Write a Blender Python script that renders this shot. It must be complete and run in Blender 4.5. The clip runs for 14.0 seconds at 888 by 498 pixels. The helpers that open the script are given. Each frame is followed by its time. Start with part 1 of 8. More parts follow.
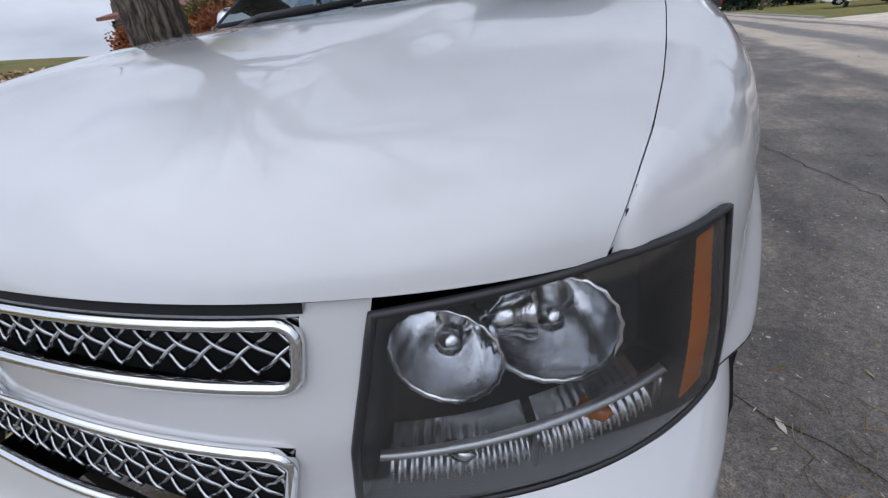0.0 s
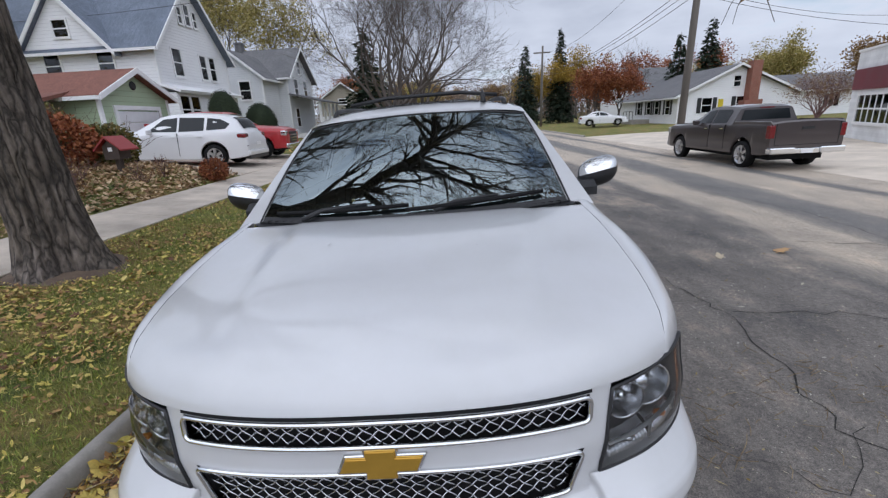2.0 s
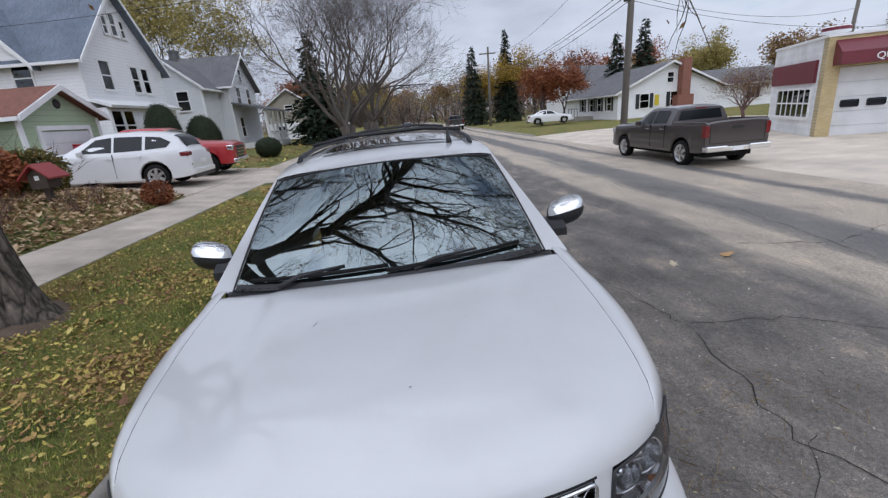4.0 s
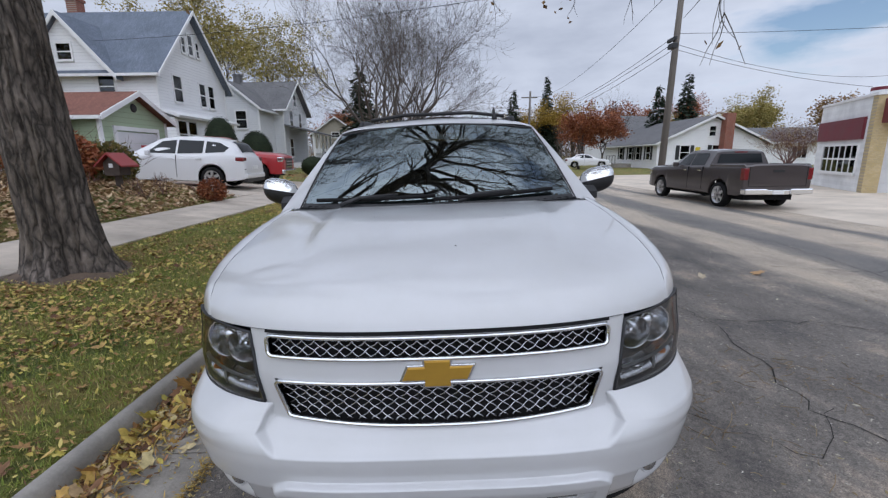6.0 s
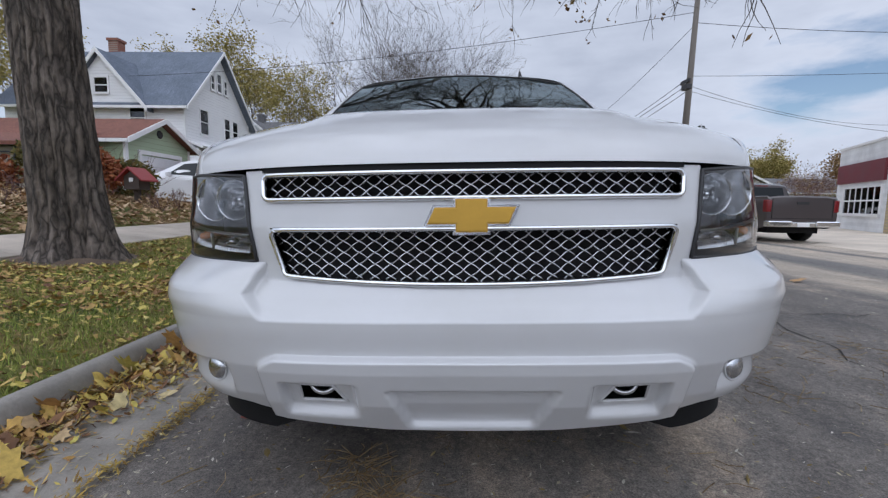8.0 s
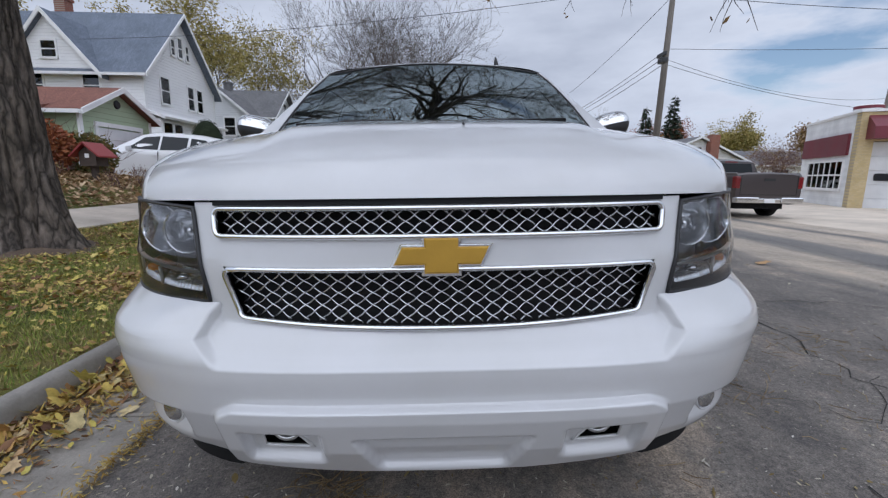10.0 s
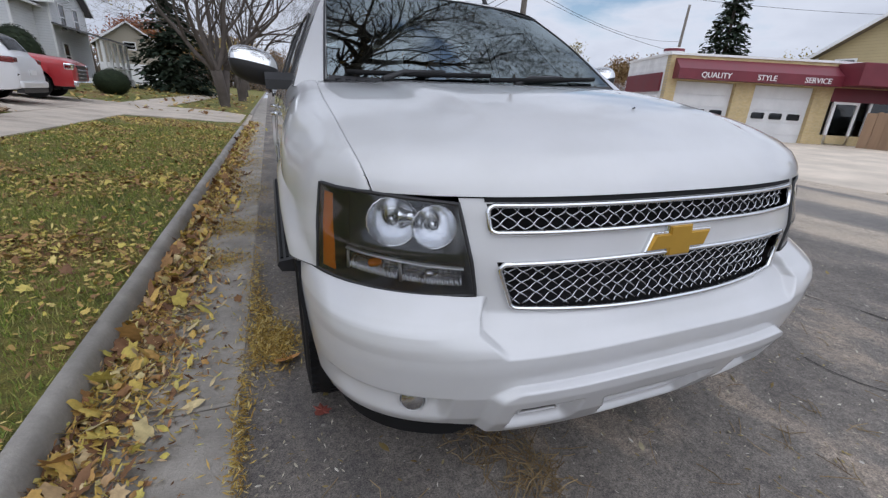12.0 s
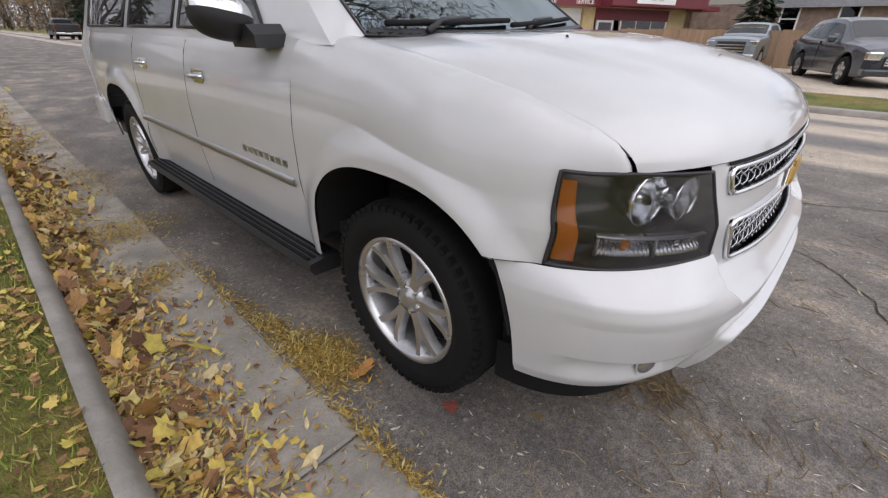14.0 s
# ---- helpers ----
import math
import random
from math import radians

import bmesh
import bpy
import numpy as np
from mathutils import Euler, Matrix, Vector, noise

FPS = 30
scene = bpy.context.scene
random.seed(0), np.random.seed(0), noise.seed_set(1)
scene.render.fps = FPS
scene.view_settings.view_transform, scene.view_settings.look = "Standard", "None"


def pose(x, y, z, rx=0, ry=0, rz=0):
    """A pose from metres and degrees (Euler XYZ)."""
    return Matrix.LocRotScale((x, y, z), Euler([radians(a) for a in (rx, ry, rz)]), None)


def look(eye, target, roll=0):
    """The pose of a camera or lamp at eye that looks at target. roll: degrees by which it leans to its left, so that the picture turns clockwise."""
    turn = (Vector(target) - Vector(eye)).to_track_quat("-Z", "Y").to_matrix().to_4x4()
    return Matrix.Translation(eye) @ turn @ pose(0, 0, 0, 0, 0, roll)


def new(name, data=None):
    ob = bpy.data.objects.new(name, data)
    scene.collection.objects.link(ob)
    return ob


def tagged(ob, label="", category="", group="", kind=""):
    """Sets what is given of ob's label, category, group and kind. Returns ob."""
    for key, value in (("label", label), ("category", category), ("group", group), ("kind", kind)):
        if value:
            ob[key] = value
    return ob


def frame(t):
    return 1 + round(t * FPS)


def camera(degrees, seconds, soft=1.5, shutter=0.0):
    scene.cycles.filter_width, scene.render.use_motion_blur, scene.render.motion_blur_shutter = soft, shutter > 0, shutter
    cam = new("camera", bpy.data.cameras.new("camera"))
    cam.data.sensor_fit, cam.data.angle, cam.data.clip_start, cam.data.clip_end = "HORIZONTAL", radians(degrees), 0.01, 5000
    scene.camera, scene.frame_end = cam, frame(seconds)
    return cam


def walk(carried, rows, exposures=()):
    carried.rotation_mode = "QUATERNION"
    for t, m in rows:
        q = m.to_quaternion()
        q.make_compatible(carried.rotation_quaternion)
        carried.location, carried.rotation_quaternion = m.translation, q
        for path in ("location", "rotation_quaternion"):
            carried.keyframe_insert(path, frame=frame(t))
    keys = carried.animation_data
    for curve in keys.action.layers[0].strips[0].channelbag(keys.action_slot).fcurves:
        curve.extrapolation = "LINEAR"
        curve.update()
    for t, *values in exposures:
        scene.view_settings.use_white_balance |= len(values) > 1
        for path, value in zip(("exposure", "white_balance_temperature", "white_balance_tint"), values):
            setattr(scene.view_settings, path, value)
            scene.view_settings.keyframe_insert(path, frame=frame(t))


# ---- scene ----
cam = camera(92.2, 14.0, soft=1.3)
PATH = [
    (0, (0.794, -0.993, 1.235), (0.040, 0.617, 0.318), -5.4),
    (0.1, (0.795, -1.060, 1.255), (0.060, 0.610, 0.420), -4.7),
    (0.2, (0.788, -1.160, 1.285), (0.095, 0.550, 0.500), -3.5),
    (0.3, (0.774, -1.290, 1.312), (0.160, 0.460, 0.590), -2.2),
    (0.4, (0.753, -1.451, 1.350), (0.234, 0.356, 0.664), -0.7),
    (0.5, (0.738, -1.634, 1.383), (0.318, 0.216, 0.748), -0.7),
    (0.6, (0.700, -1.760, 1.415), (0.345, 0.110, 0.815), -0.5),
    (1, (0.581, -1.926, 1.456), (0.326, -0.019, 0.910), -0.31),
    (1.5, (0.398, -1.798, 1.560), (0.225, 0.116, 1.007), -1.44),
    (2, (0.207, -1.745, 1.733), (0.127, 0.167, 1.152), -3.08),
    (2.5, (0.099, -1.703, 1.889), (0.104, 0.202, 1.282), -4.74),
    (3, (0.108, -1.642, 1.995), (0.178, 0.259, 1.378), -5.99),
    (3.2, (0.111, -1.625, 2.035), (0.203, 0.272, 1.410), -6.02),
    (3.7, (0.117, -1.634, 2.046), (0.231, 0.266, 1.432), -5.76),
    (4.3, (0.118, -1.731, 1.944), (0.219, 0.184, 1.378), -3.94),
    (4.8, (0.107, -1.840, 1.820), (0.180, 0.090, 1.303), -2.21),
    (5.3, (0.080, -1.933, 1.712), (0.124, 0.009, 1.234), -1.25),
    (5.5, (0.083, -1.977, 1.667), (0.111, -0.030, 1.209), -1.00),
    (6, (0.005, -2.077, 1.546), (0.000, -0.122, 1.125), -0.70),
    (6.5, (-0.036, -2.046, 1.406), (-0.072, -0.081, 1.034), -0.32),
    (7, (-0.044, -1.995, 1.274), (-0.098, -0.022, 0.957), 0.27),
    (7.5, (-0.056, -1.950, 1.111), (-0.120, 0.032, 0.851), 0.72),
    (8, (-0.061, -1.925, 0.913), (-0.116, 0.064, 0.704), 0.82),
    (8.2, (-0.066, -1.909, 0.848), (-0.117, 0.081, 0.653), 0.71),
    (8.7, (-0.044, -1.884, 0.805), (-0.087, 0.106, 0.616), 0.63),
    (9.3, (-0.001, -1.854, 0.911), (-0.018, 0.132, 0.674), 0.52),
    (9.8, (-0.019, -1.837, 1.043), (0.012, 0.138, 0.731), 0.65),
    (10.3, (-0.146, -1.839, 1.131), (-0.032, 0.116, 0.725), 1.19),
    (10.5, (-0.273, -1.871, 1.191), (-0.088, 0.062, 0.714), 1.74),
    (11, (-0.549, -1.865, 1.214), (-0.235, 0.016, 0.611), 2.84),
    (11.5, (-0.782, -1.752, 1.212), (-0.304, 0.077, 0.558), 2.18),
    (12, (-1.060, -1.667, 1.223), (-0.350, 0.079, 0.556), 3.22),
    (12.5, (-1.275, -1.466, 1.190), (-0.357, 0.183, 0.527), 2.74),
    (13, (-1.490, -1.247, 1.204), (-0.405, 0.290, 0.525), 1.58),
    (13.5, (-1.716, -1.129, 1.278), (-0.464, 0.224, 0.503), 1.85),
    (14, (-1.861, -0.961, 1.282), (-0.558, 0.256, 0.376), 0.95),
]
walk(cam, [(t, look(eye, target, roll)) for t, eye, target, roll in PATH],
     [(0, 0.25, 6400, 10), (3, 0.24, 6400, 10), (8, 0.17, 6300, 10), (11, 0.20, 6350, 10), (12.5, 0.30, 6600, 10), (13.2, 0.40, 6700, 11), (14, 0.54, 7150, 13)])

# ---- sky, sun ----
world = bpy.data.worlds.new("sky")
scene.world = world
world.use_nodes = True
wn, wl = world.node_tree.nodes, world.node_tree.links
wn.clear()
SUN_EL, SUN_AZ = 58.0, 190.0
sky = wn.new("ShaderNodeTexSky")
sky.sky_type = "NISHITA"
sky.sun_disc = False
sky.sun_elevation, sky.sun_rotation = radians(SUN_EL), radians(SUN_AZ)
sky.air_density, sky.dust_density, sky.ozone_density = 1.0, 1.5, 1.2
clear = wn.new("ShaderNodeMix")
clear.data_type = "RGBA"
clear.blend_type = "MULTIPLY"
clear.inputs[0].default_value = 1.0
wl.new(sky.outputs[0], clear.inputs[6])
clear.inputs[7].default_value = (0.11, 0.11, 0.11, 1)
coord = wn.new("ShaderNodeTexCoord")
flat = wn.new("ShaderNodeMapping")
flat.inputs["Scale"].default_value = (1.0, 1.0, 3.2)
wl.new(coord.outputs["Generated"], flat.inputs[0])
cloud = wn.new("ShaderNodeTexNoise")
cloud.inputs["Scale"].default_value = 2.3
cloud.inputs["Detail"].default_value = 7.0
cloud.inputs["Roughness"].default_value = 0.55
wl.new(flat.outputs[0], cloud.inputs["Vector"])
cover = wn.new("ShaderNodeValToRGB")
cover.color_ramp.elements[0].position, cover.color_ramp.elements[0].color = 0.30, (0.0, 0.0, 0.0, 1)
cover.color_ramp.elements[1].position, cover.color_ramp.elements[1].color = 0.42, (1, 1, 1, 1)
wl.new(cloud.outputs["Fac"], cover.inputs[0])
shade = wn.new("ShaderNodeValToRGB")
shade.color_ramp.elements[0].position, shade.color_ramp.elements[0].color = 0.38, (0.60, 0.645, 0.755, 1)
shade.color_ramp.elements[1].position, shade.color_ramp.elements[1].color = 0.66, (0.40, 0.44, 0.54, 1)
wl.new(cloud.outputs["Fac"], shade.inputs[0])
both = wn.new("ShaderNodeMix")
both.data_type = "RGBA"
wl.new(cover.outputs[0], both.inputs[0])
wl.new(clear.outputs[2], both.inputs[6])
wl.new(shade.outputs[0], both.inputs[7])
# the cloud deck is brighter round the veiled sun
az, el = radians(SUN_AZ), radians(SUN_EL)
toward = wn.new("ShaderNodeVectorMath")
toward.operation = "DOT_PRODUCT"
toward.inputs[1].default_value = (math.sin(az) * math.cos(el), math.cos(az) * math.cos(el), math.sin(el))
wl.new(coord.outputs["Generated"], toward.inputs[0])
veil = wn.new("ShaderNodeMapRange")
veil.interpolation_type = "SMOOTHSTEP"
veil.inputs["From Min"].default_value, veil.inputs["From Max"].default_value = 0.15, 1.0
veil.inputs["To Min"].default_value, veil.inputs["To Max"].default_value = 1.0, 2.0
wl.new(toward.outputs["Value"], veil.inputs["Value"])
back = wn.new("ShaderNodeBackground")
wl.new(veil.outputs[0], back.inputs[1])
wl.new(both.outputs[2], back.inputs[0])
wout = wn.new("ShaderNodeOutputWorld")
wl.new(back.outputs[0], wout.inputs[0])

sun_data = bpy.data.lights.new("sun", "SUN")
sun_data.energy, sun_data.angle, sun_data.color = 0.5, radians(100), (1.0, 0.965, 0.92)
sun = new("sun", sun_data)
sun.matrix_world = look((0, 0, 30), (-30 * math.sin(az) * math.cos(el), -30 * math.cos(az) * math.cos(el), 30 - 30 * math.sin(el)))

# ---- materials ----
def tree_of(name):
    m = bpy.data.materials.new(name)
    m.use_nodes = True
    t = m.node_tree
    return m, t.nodes, t.links, t.nodes["Principled BSDF"]


def noise_node(n, l, scale, detail=6.0, rough=0.6, stretch=None, where="Object"):
    co = n.new("ShaderNodeTexCoord")
    out = co.outputs[where]
    if stretch:
        mp = n.new("ShaderNodeMapping")
        mp.inputs["Scale"].default_value = stretch
        l.new(out, mp.inputs[0])
        out = mp.outputs[0]
    t = n.new("ShaderNodeTexNoise")
    t.inputs["Scale"].default_value = scale
    t.inputs["Detail"].default_value = detail
    t.inputs["Roughness"].default_value = rough
    l.new(out, t.inputs["Vector"])
    return t


def ramp_node(n, l, src, stops):
    r = n.new("ShaderNodeValToRGB")
    e = r.color_ramp.elements
    while len(e) < len(stops):
        e.new(0.5)
    for k, (p, c) in enumerate(stops):
        e[k].position = p
        e[k].color = (*c, 1) if len(c) == 3 else c
    l.new(src, r.inputs[0])
    return r


def mix_node(n, l, fac, a, b, mode="MIX"):
    m = n.new("ShaderNodeMix")
    m.data_type = "RGBA"
    m.blend_type = mode
    for sock, v in ((0, fac), (6, a), (7, b)):
        if isinstance(v, (int, float)):
            m.inputs[sock].default_value = v
        elif isinstance(v, tuple):
            m.inputs[sock].default_value = (*v, 1)
        else:
            l.new(v, m.inputs[sock])
    return m.outputs[2]


def shade_of(c, k):
    return tuple(min(1.0, v * k) for v in c)


def surface(name, base, rough=0.6, metal=0.0, vary=0.15, scale=3.0, fine=60.0, bump=0.1, depth=0.01, stretch=None, random_tint=0.0, coat=0.0, spec=0.5):
    """A surface with a coarse stain and a fine grain, both real-world sized."""
    m, n, l, p = tree_of(name)
    big = noise_node(n, l, scale, 5, 0.6, stretch)
    small = noise_node(n, l, fine, 4, 0.7, stretch)
    c1 = ramp_node(n, l, big.outputs["Fac"], [(0.3, shade_of(base, 1 - vary)), (0.7, shade_of(base, 1 + vary))])
    c2 = ramp_node(n, l, small.outputs["Fac"], [(0.25, (1 - vary * 0.7,) * 3), (0.75, (1.0,) * 3)])
    col = mix_node(n, l, 1.0, c1.outputs[0], c2.outputs[0], "MULTIPLY")
    if random_tint:
        info = n.new("ShaderNodeObjectInfo")
        r = ramp_node(n, l, info.outputs["Random"], [(0.0, (1 - random_tint,) * 3), (1.0, (1.0,) * 3)])
        col = mix_node(n, l, 1.0, col, r.outputs[0], "MULTIPLY")
    l.new(col, p.inputs["Base Color"])
    p.inputs["Metallic"].default_value = metal
    rr = n.new("ShaderNodeMapRange")
    rr.inputs["To Min"].default_value = max(0.02, rough - 0.12)
    rr.inputs["To Max"].default_value = min(1.0, rough + 0.12)
    l.new(big.outputs["Fac"], rr.inputs["Value"])
    l.new(rr.outputs[0], p.inputs["Roughness"])
    p.inputs["Specular IOR Level"].default_value = spec
    p.inputs["Coat Weight"].default_value = coat
    if bump:
        b = n.new("ShaderNodeBump")
        b.inputs["Strength"].default_value = bump
        b.inputs["Distance"].default_value = depth
        l.new(small.outputs["Fac"], b.inputs["Height"])
        l.new(b.outputs[0], p.inputs["Normal"])
    return m


def plain(name, base, rough=0.4, metal=0.0, coat=0.0, coat_rough=0.03, emit=None, power=0.0):
    m, n, l, p = tree_of(name)
    p.inputs["Base Color"].default_value = (*base, 1)
    p.inputs["Roughness"].default_value = rough
    p.inputs["Metallic"].default_value = metal
    p.inputs["Coat Weight"].default_value = coat
    p.inputs["Coat Roughness"].default_value = coat_rough
    if emit:
        p.inputs["Emission Color"].default_value = (*emit, 1)
        p.inputs["Emission Strength"].default_value = power
    return m


def clear_glass(name, tint=(1, 1, 1), ior=1.5, rough=0.0, gloss=(1, 1, 1)):
    """A thin pane: what is behind it shows, with Fresnel gloss on top."""
    m = bpy.data.materials.new(name)
    m.use_nodes = True
    n, l = m.node_tree.nodes, m.node_tree.links
    n.clear()
    out = n.new("ShaderNodeOutputMaterial")
    mix = n.new("ShaderNodeMixShader")
    see = n.new("ShaderNodeBsdfTransparent")
    see.inputs[0].default_value = (*tint, 1)
    gl = n.new("ShaderNodeBsdfGlossy")
    gl.inputs["Roughness"].default_value = rough
    gl.inputs["Color"].default_value = (*gloss, 1)
    fr = n.new("ShaderNodeFresnel")
    fr.inputs["IOR"].default_value = ior
    l.new(fr.outputs[0], mix.inputs[0])
    l.new(see.outputs[0], mix.inputs[1])
    l.new(gl.outputs[0], mix.inputs[2])
    l.new(mix.outputs[0], out.inputs[0])
    return m


def car_paint(name, base, dust_and_sheen=0.08):
    m, n, l, p = tree_of(name)
    a = noise_node(n, l, 2.2, 6, 0.65)
    b = noise_node(n, l, 45.0, 5, 0.7)
    # dried film on the paint; its mottling also imitates soft cloud reflections
    film = ramp_node(n, l, a.outputs["Fac"], [(0.35, (1, 1, 1)), (0.75, (1 - dust_and_sheen, 1 - dust_and_sheen, 1 - dust_and_sheen * 1.3))])
    l.new(mix_node(n, l, 1.0, base, film.outputs[0], "MULTIPLY"), p.inputs["Base Color"])
    r = n.new("ShaderNodeMapRange")
    r.inputs["To Min"].default_value, r.inputs["To Max"].default_value = 0.24, 0.40
    l.new(b.outputs["Fac"], r.inputs["Value"])
    l.new(r.outputs[0], p.inputs["Roughness"])
    p.inputs["Coat Weight"].default_value = 1.0
    p.inputs["Coat IOR"].default_value = 1.55
    cr = n.new("ShaderNodeMapRange")
    cr.inputs["To Min"].default_value, cr.inputs["To Max"].default_value = 0.02, 0.09
    l.new(a.outputs["Fac"], cr.inputs["Value"])
    l.new(cr.outputs[0], p.inputs["Coat Roughness"])
    return m


def asphalt_material():
    """Old asphalt: grey-black with worn tan bands along the wheel tracks, patches and pale grit."""
    m, n, l, p = tree_of("asphalt")
    big = noise_node(n, l, 0.5, 6, 0.62, (1.0, 0.22, 1.0))
    mid = noise_node(n, l, 1.6, 7, 0.68, (1.0, 0.55, 1.0))
    fine = noise_node(n, l, 160.0, 3, 0.7)
    co = n.new("ShaderNodeTexCoord")
    sep = n.new("ShaderNodeSeparateXYZ")
    l.new(co.outputs["Object"], sep.inputs[0])
    wob = n.new("ShaderNodeMath")
    wob.operation = "MULTIPLY_ADD"
    wob.inputs[1].default_value = 1.9
    l.new(big.outputs["Fac"], wob.inputs[0])
    l.new(sep.outputs["X"], wob.inputs[2])
    sc = n.new("ShaderNodeMapRange")
    sc.inputs["From Min"].default_value, sc.inputs["From Max"].default_value = -1.05, 12.95
    l.new(wob.outputs[0], sc.inputs["Value"])
    d, t, g = (0.160, 0.151, 0.146), (0.43, 0.372, 0.310), (0.24, 0.220, 0.197)
    dark = (0.165, 0.158, 0.154)
    lanes = ramp_node(n, l, sc.outputs[0], [(0.0, d), (0.425, d), (0.436, g), (0.447, t), (0.50, t), (0.515, g), (0.53, dark), (0.575, dark), (0.595, g), (0.61, t), (0.68, t), (0.70, dark), (0.72, dark), (0.735, t), (1.0, t)])
    mild = ramp_node(n, l, mid.outputs["Fac"], [(0.3, (0.66, 0.66, 0.67)), (0.46, (0.95, 0.95, 0.95)), (0.58, (1.06, 1.05, 1.03)), (0.70, (1.3, 1.24, 1.16))])
    bold = ramp_node(n, l, mid.outputs["Fac"], [(0.32, (0.5, 0.5, 0.51)), (0.45, (0.84, 0.80, 0.76)), (0.54, (1.10, 1.06, 1.0)), (0.62, (1.7, 1.52, 1.32)), (0.70, (2.5, 2.15, 1.75))])
    zone = ramp_node(n, l, sc.outputs[0], [(0.41, (0, 0, 0)), (0.45, (1, 1, 1))])
    spots = n.new("ShaderNodeMix")
    spots.data_type = "RGBA"
    l.new(zone.outputs[0], spots.inputs[0])
    l.new(bold.outputs[0], spots.inputs[6])
    l.new(mild.outputs[0], spots.inputs[7])
    col = mix_node(n, l, 1.0, lanes.outputs[0], spots.outputs[2], "MULTIPLY")
    rough_n = noise_node(n, l, 38.0, 5, 0.75)
    grain = ramp_node(n, l, fine.outputs["Fac"], [(0.32, (0.45, 0.45, 0.45)), (0.68, (1.6, 1.57, 1.52))])
    blot = ramp_node(n, l, rough_n.outputs["Fac"], [(0.32, (0.6, 0.6, 0.6)), (0.68, (1.4, 1.38, 1.34))])
    col = mix_node(n, l, 1.0, mix_node(n, l, 1.0, col, grain.outputs[0], "MULTIPLY"), blot.outputs[0], "MULTIPLY")
    for scale, lo, c in ((60.0, 0.80, (0.40, 0.37, 0.33)), (21.0, 0.90, (0.50, 0.47, 0.42))):
        gv = n.new("ShaderNodeTexVoronoi")
        gv.inputs["Scale"].default_value = scale
        l.new(co.outputs["Object"], gv.inputs["Vector"])
        peb = ramp_node(n, l, gv.outputs["Distance"], [(0.0, (1, 1, 1)), (0.14, (1, 1, 1)), (0.2, (0, 0, 0))])
        sel = ramp_node(n, l, gv.outputs["Color"], [(lo, (0, 0, 0)), (lo + 0.04, (1, 1, 1))])
        col = mix_node(n, l, mix_node(n, l, 1.0, peb.outputs[0], sel.outputs[0], "MULTIPLY"), col, c)
    l.new(col, p.inputs["Base Color"])
    p.inputs["Roughness"].default_value = 0.72
    bp = n.new("ShaderNodeBump")
    bp.inputs["Strength"].default_value = 0.55
    bp.inputs["Distance"].default_value = 0.006
    l.new(fine.outputs["Fac"], bp.inputs["Height"])
    l.new(bp.outputs[0], p.inputs["Normal"])
    return m


def lawn_material():
    m, n, l, p = tree_of("lawn_soil")
    a = noise_node(n, l, 0.9, 5, 0.6)
    b = noise_node(n, l, 14.0, 5, 0.7)
    c = noise_node(n, l, 130.0, 3, 0.7)
    c1 = ramp_node(n, l, a.outputs["Fac"], [(0.34, (0.10, 0.145, 0.03)), (0.48, (0.22, 0.23, 0.05)), (0.58, (0.30, 0.23, 0.075)), (0.68, (0.26, 0.14, 0.06))])
    c2 = ramp_node(n, l, b.outputs["Fac"], [(0.3, (0.5, 0.5, 0.5)), (0.7, (1.2, 1.15, 1.0))])
    c3 = ramp_node(n, l, c.outputs["Fac"], [(0.3, (0.45, 0.45, 0.45)), (0.7, (1.3, 1.3, 1.3))])
    col = mix_node(n, l, 1.0, mix_node(n, l, 1.0, c1.outputs[0], c2.outputs[0], "MULTIPLY"), c3.outputs[0], "MULTIPLY")
    l.new(col, p.inputs["Base Color"])
    p.inputs["Roughness"].default_value = 0.95
    bp = n.new("ShaderNodeBump")
    bp.inputs["Strength"].default_value, bp.inputs["Distance"].default_value = 0.8, 0.03
    l.new(c.outputs["Fac"], bp.inputs["Height"])
    l.new(bp.outputs[0], p.inputs["Normal"])
    return m


def island_material(name, stops, rough=0.8, spec=0.3):
    """Many small pieces in one mesh, each with a colour of its own."""
    m, n, l, p = tree_of(name)
    geo = n.new("ShaderNodeNewGeometry")
    r = ramp_node(n, l, geo.outputs["Random Per Island"], stops)
    s = noise_node(n, l, 40.0, 3, 0.6)
    v = ramp_node(n, l, s.outputs["Fac"], [(0.3, (0.7, 0.7, 0.7)), (0.7, (1.1, 1.1, 1.1))])
    l.new(mix_node(n, l, 1.0, r.outputs[0], v.outputs[0], "MULTIPLY"), p.inputs["Base Color"])
    p.inputs["Roughness"].default_value = rough
    p.inputs["Specular IOR Level"].default_value = spec
    return m


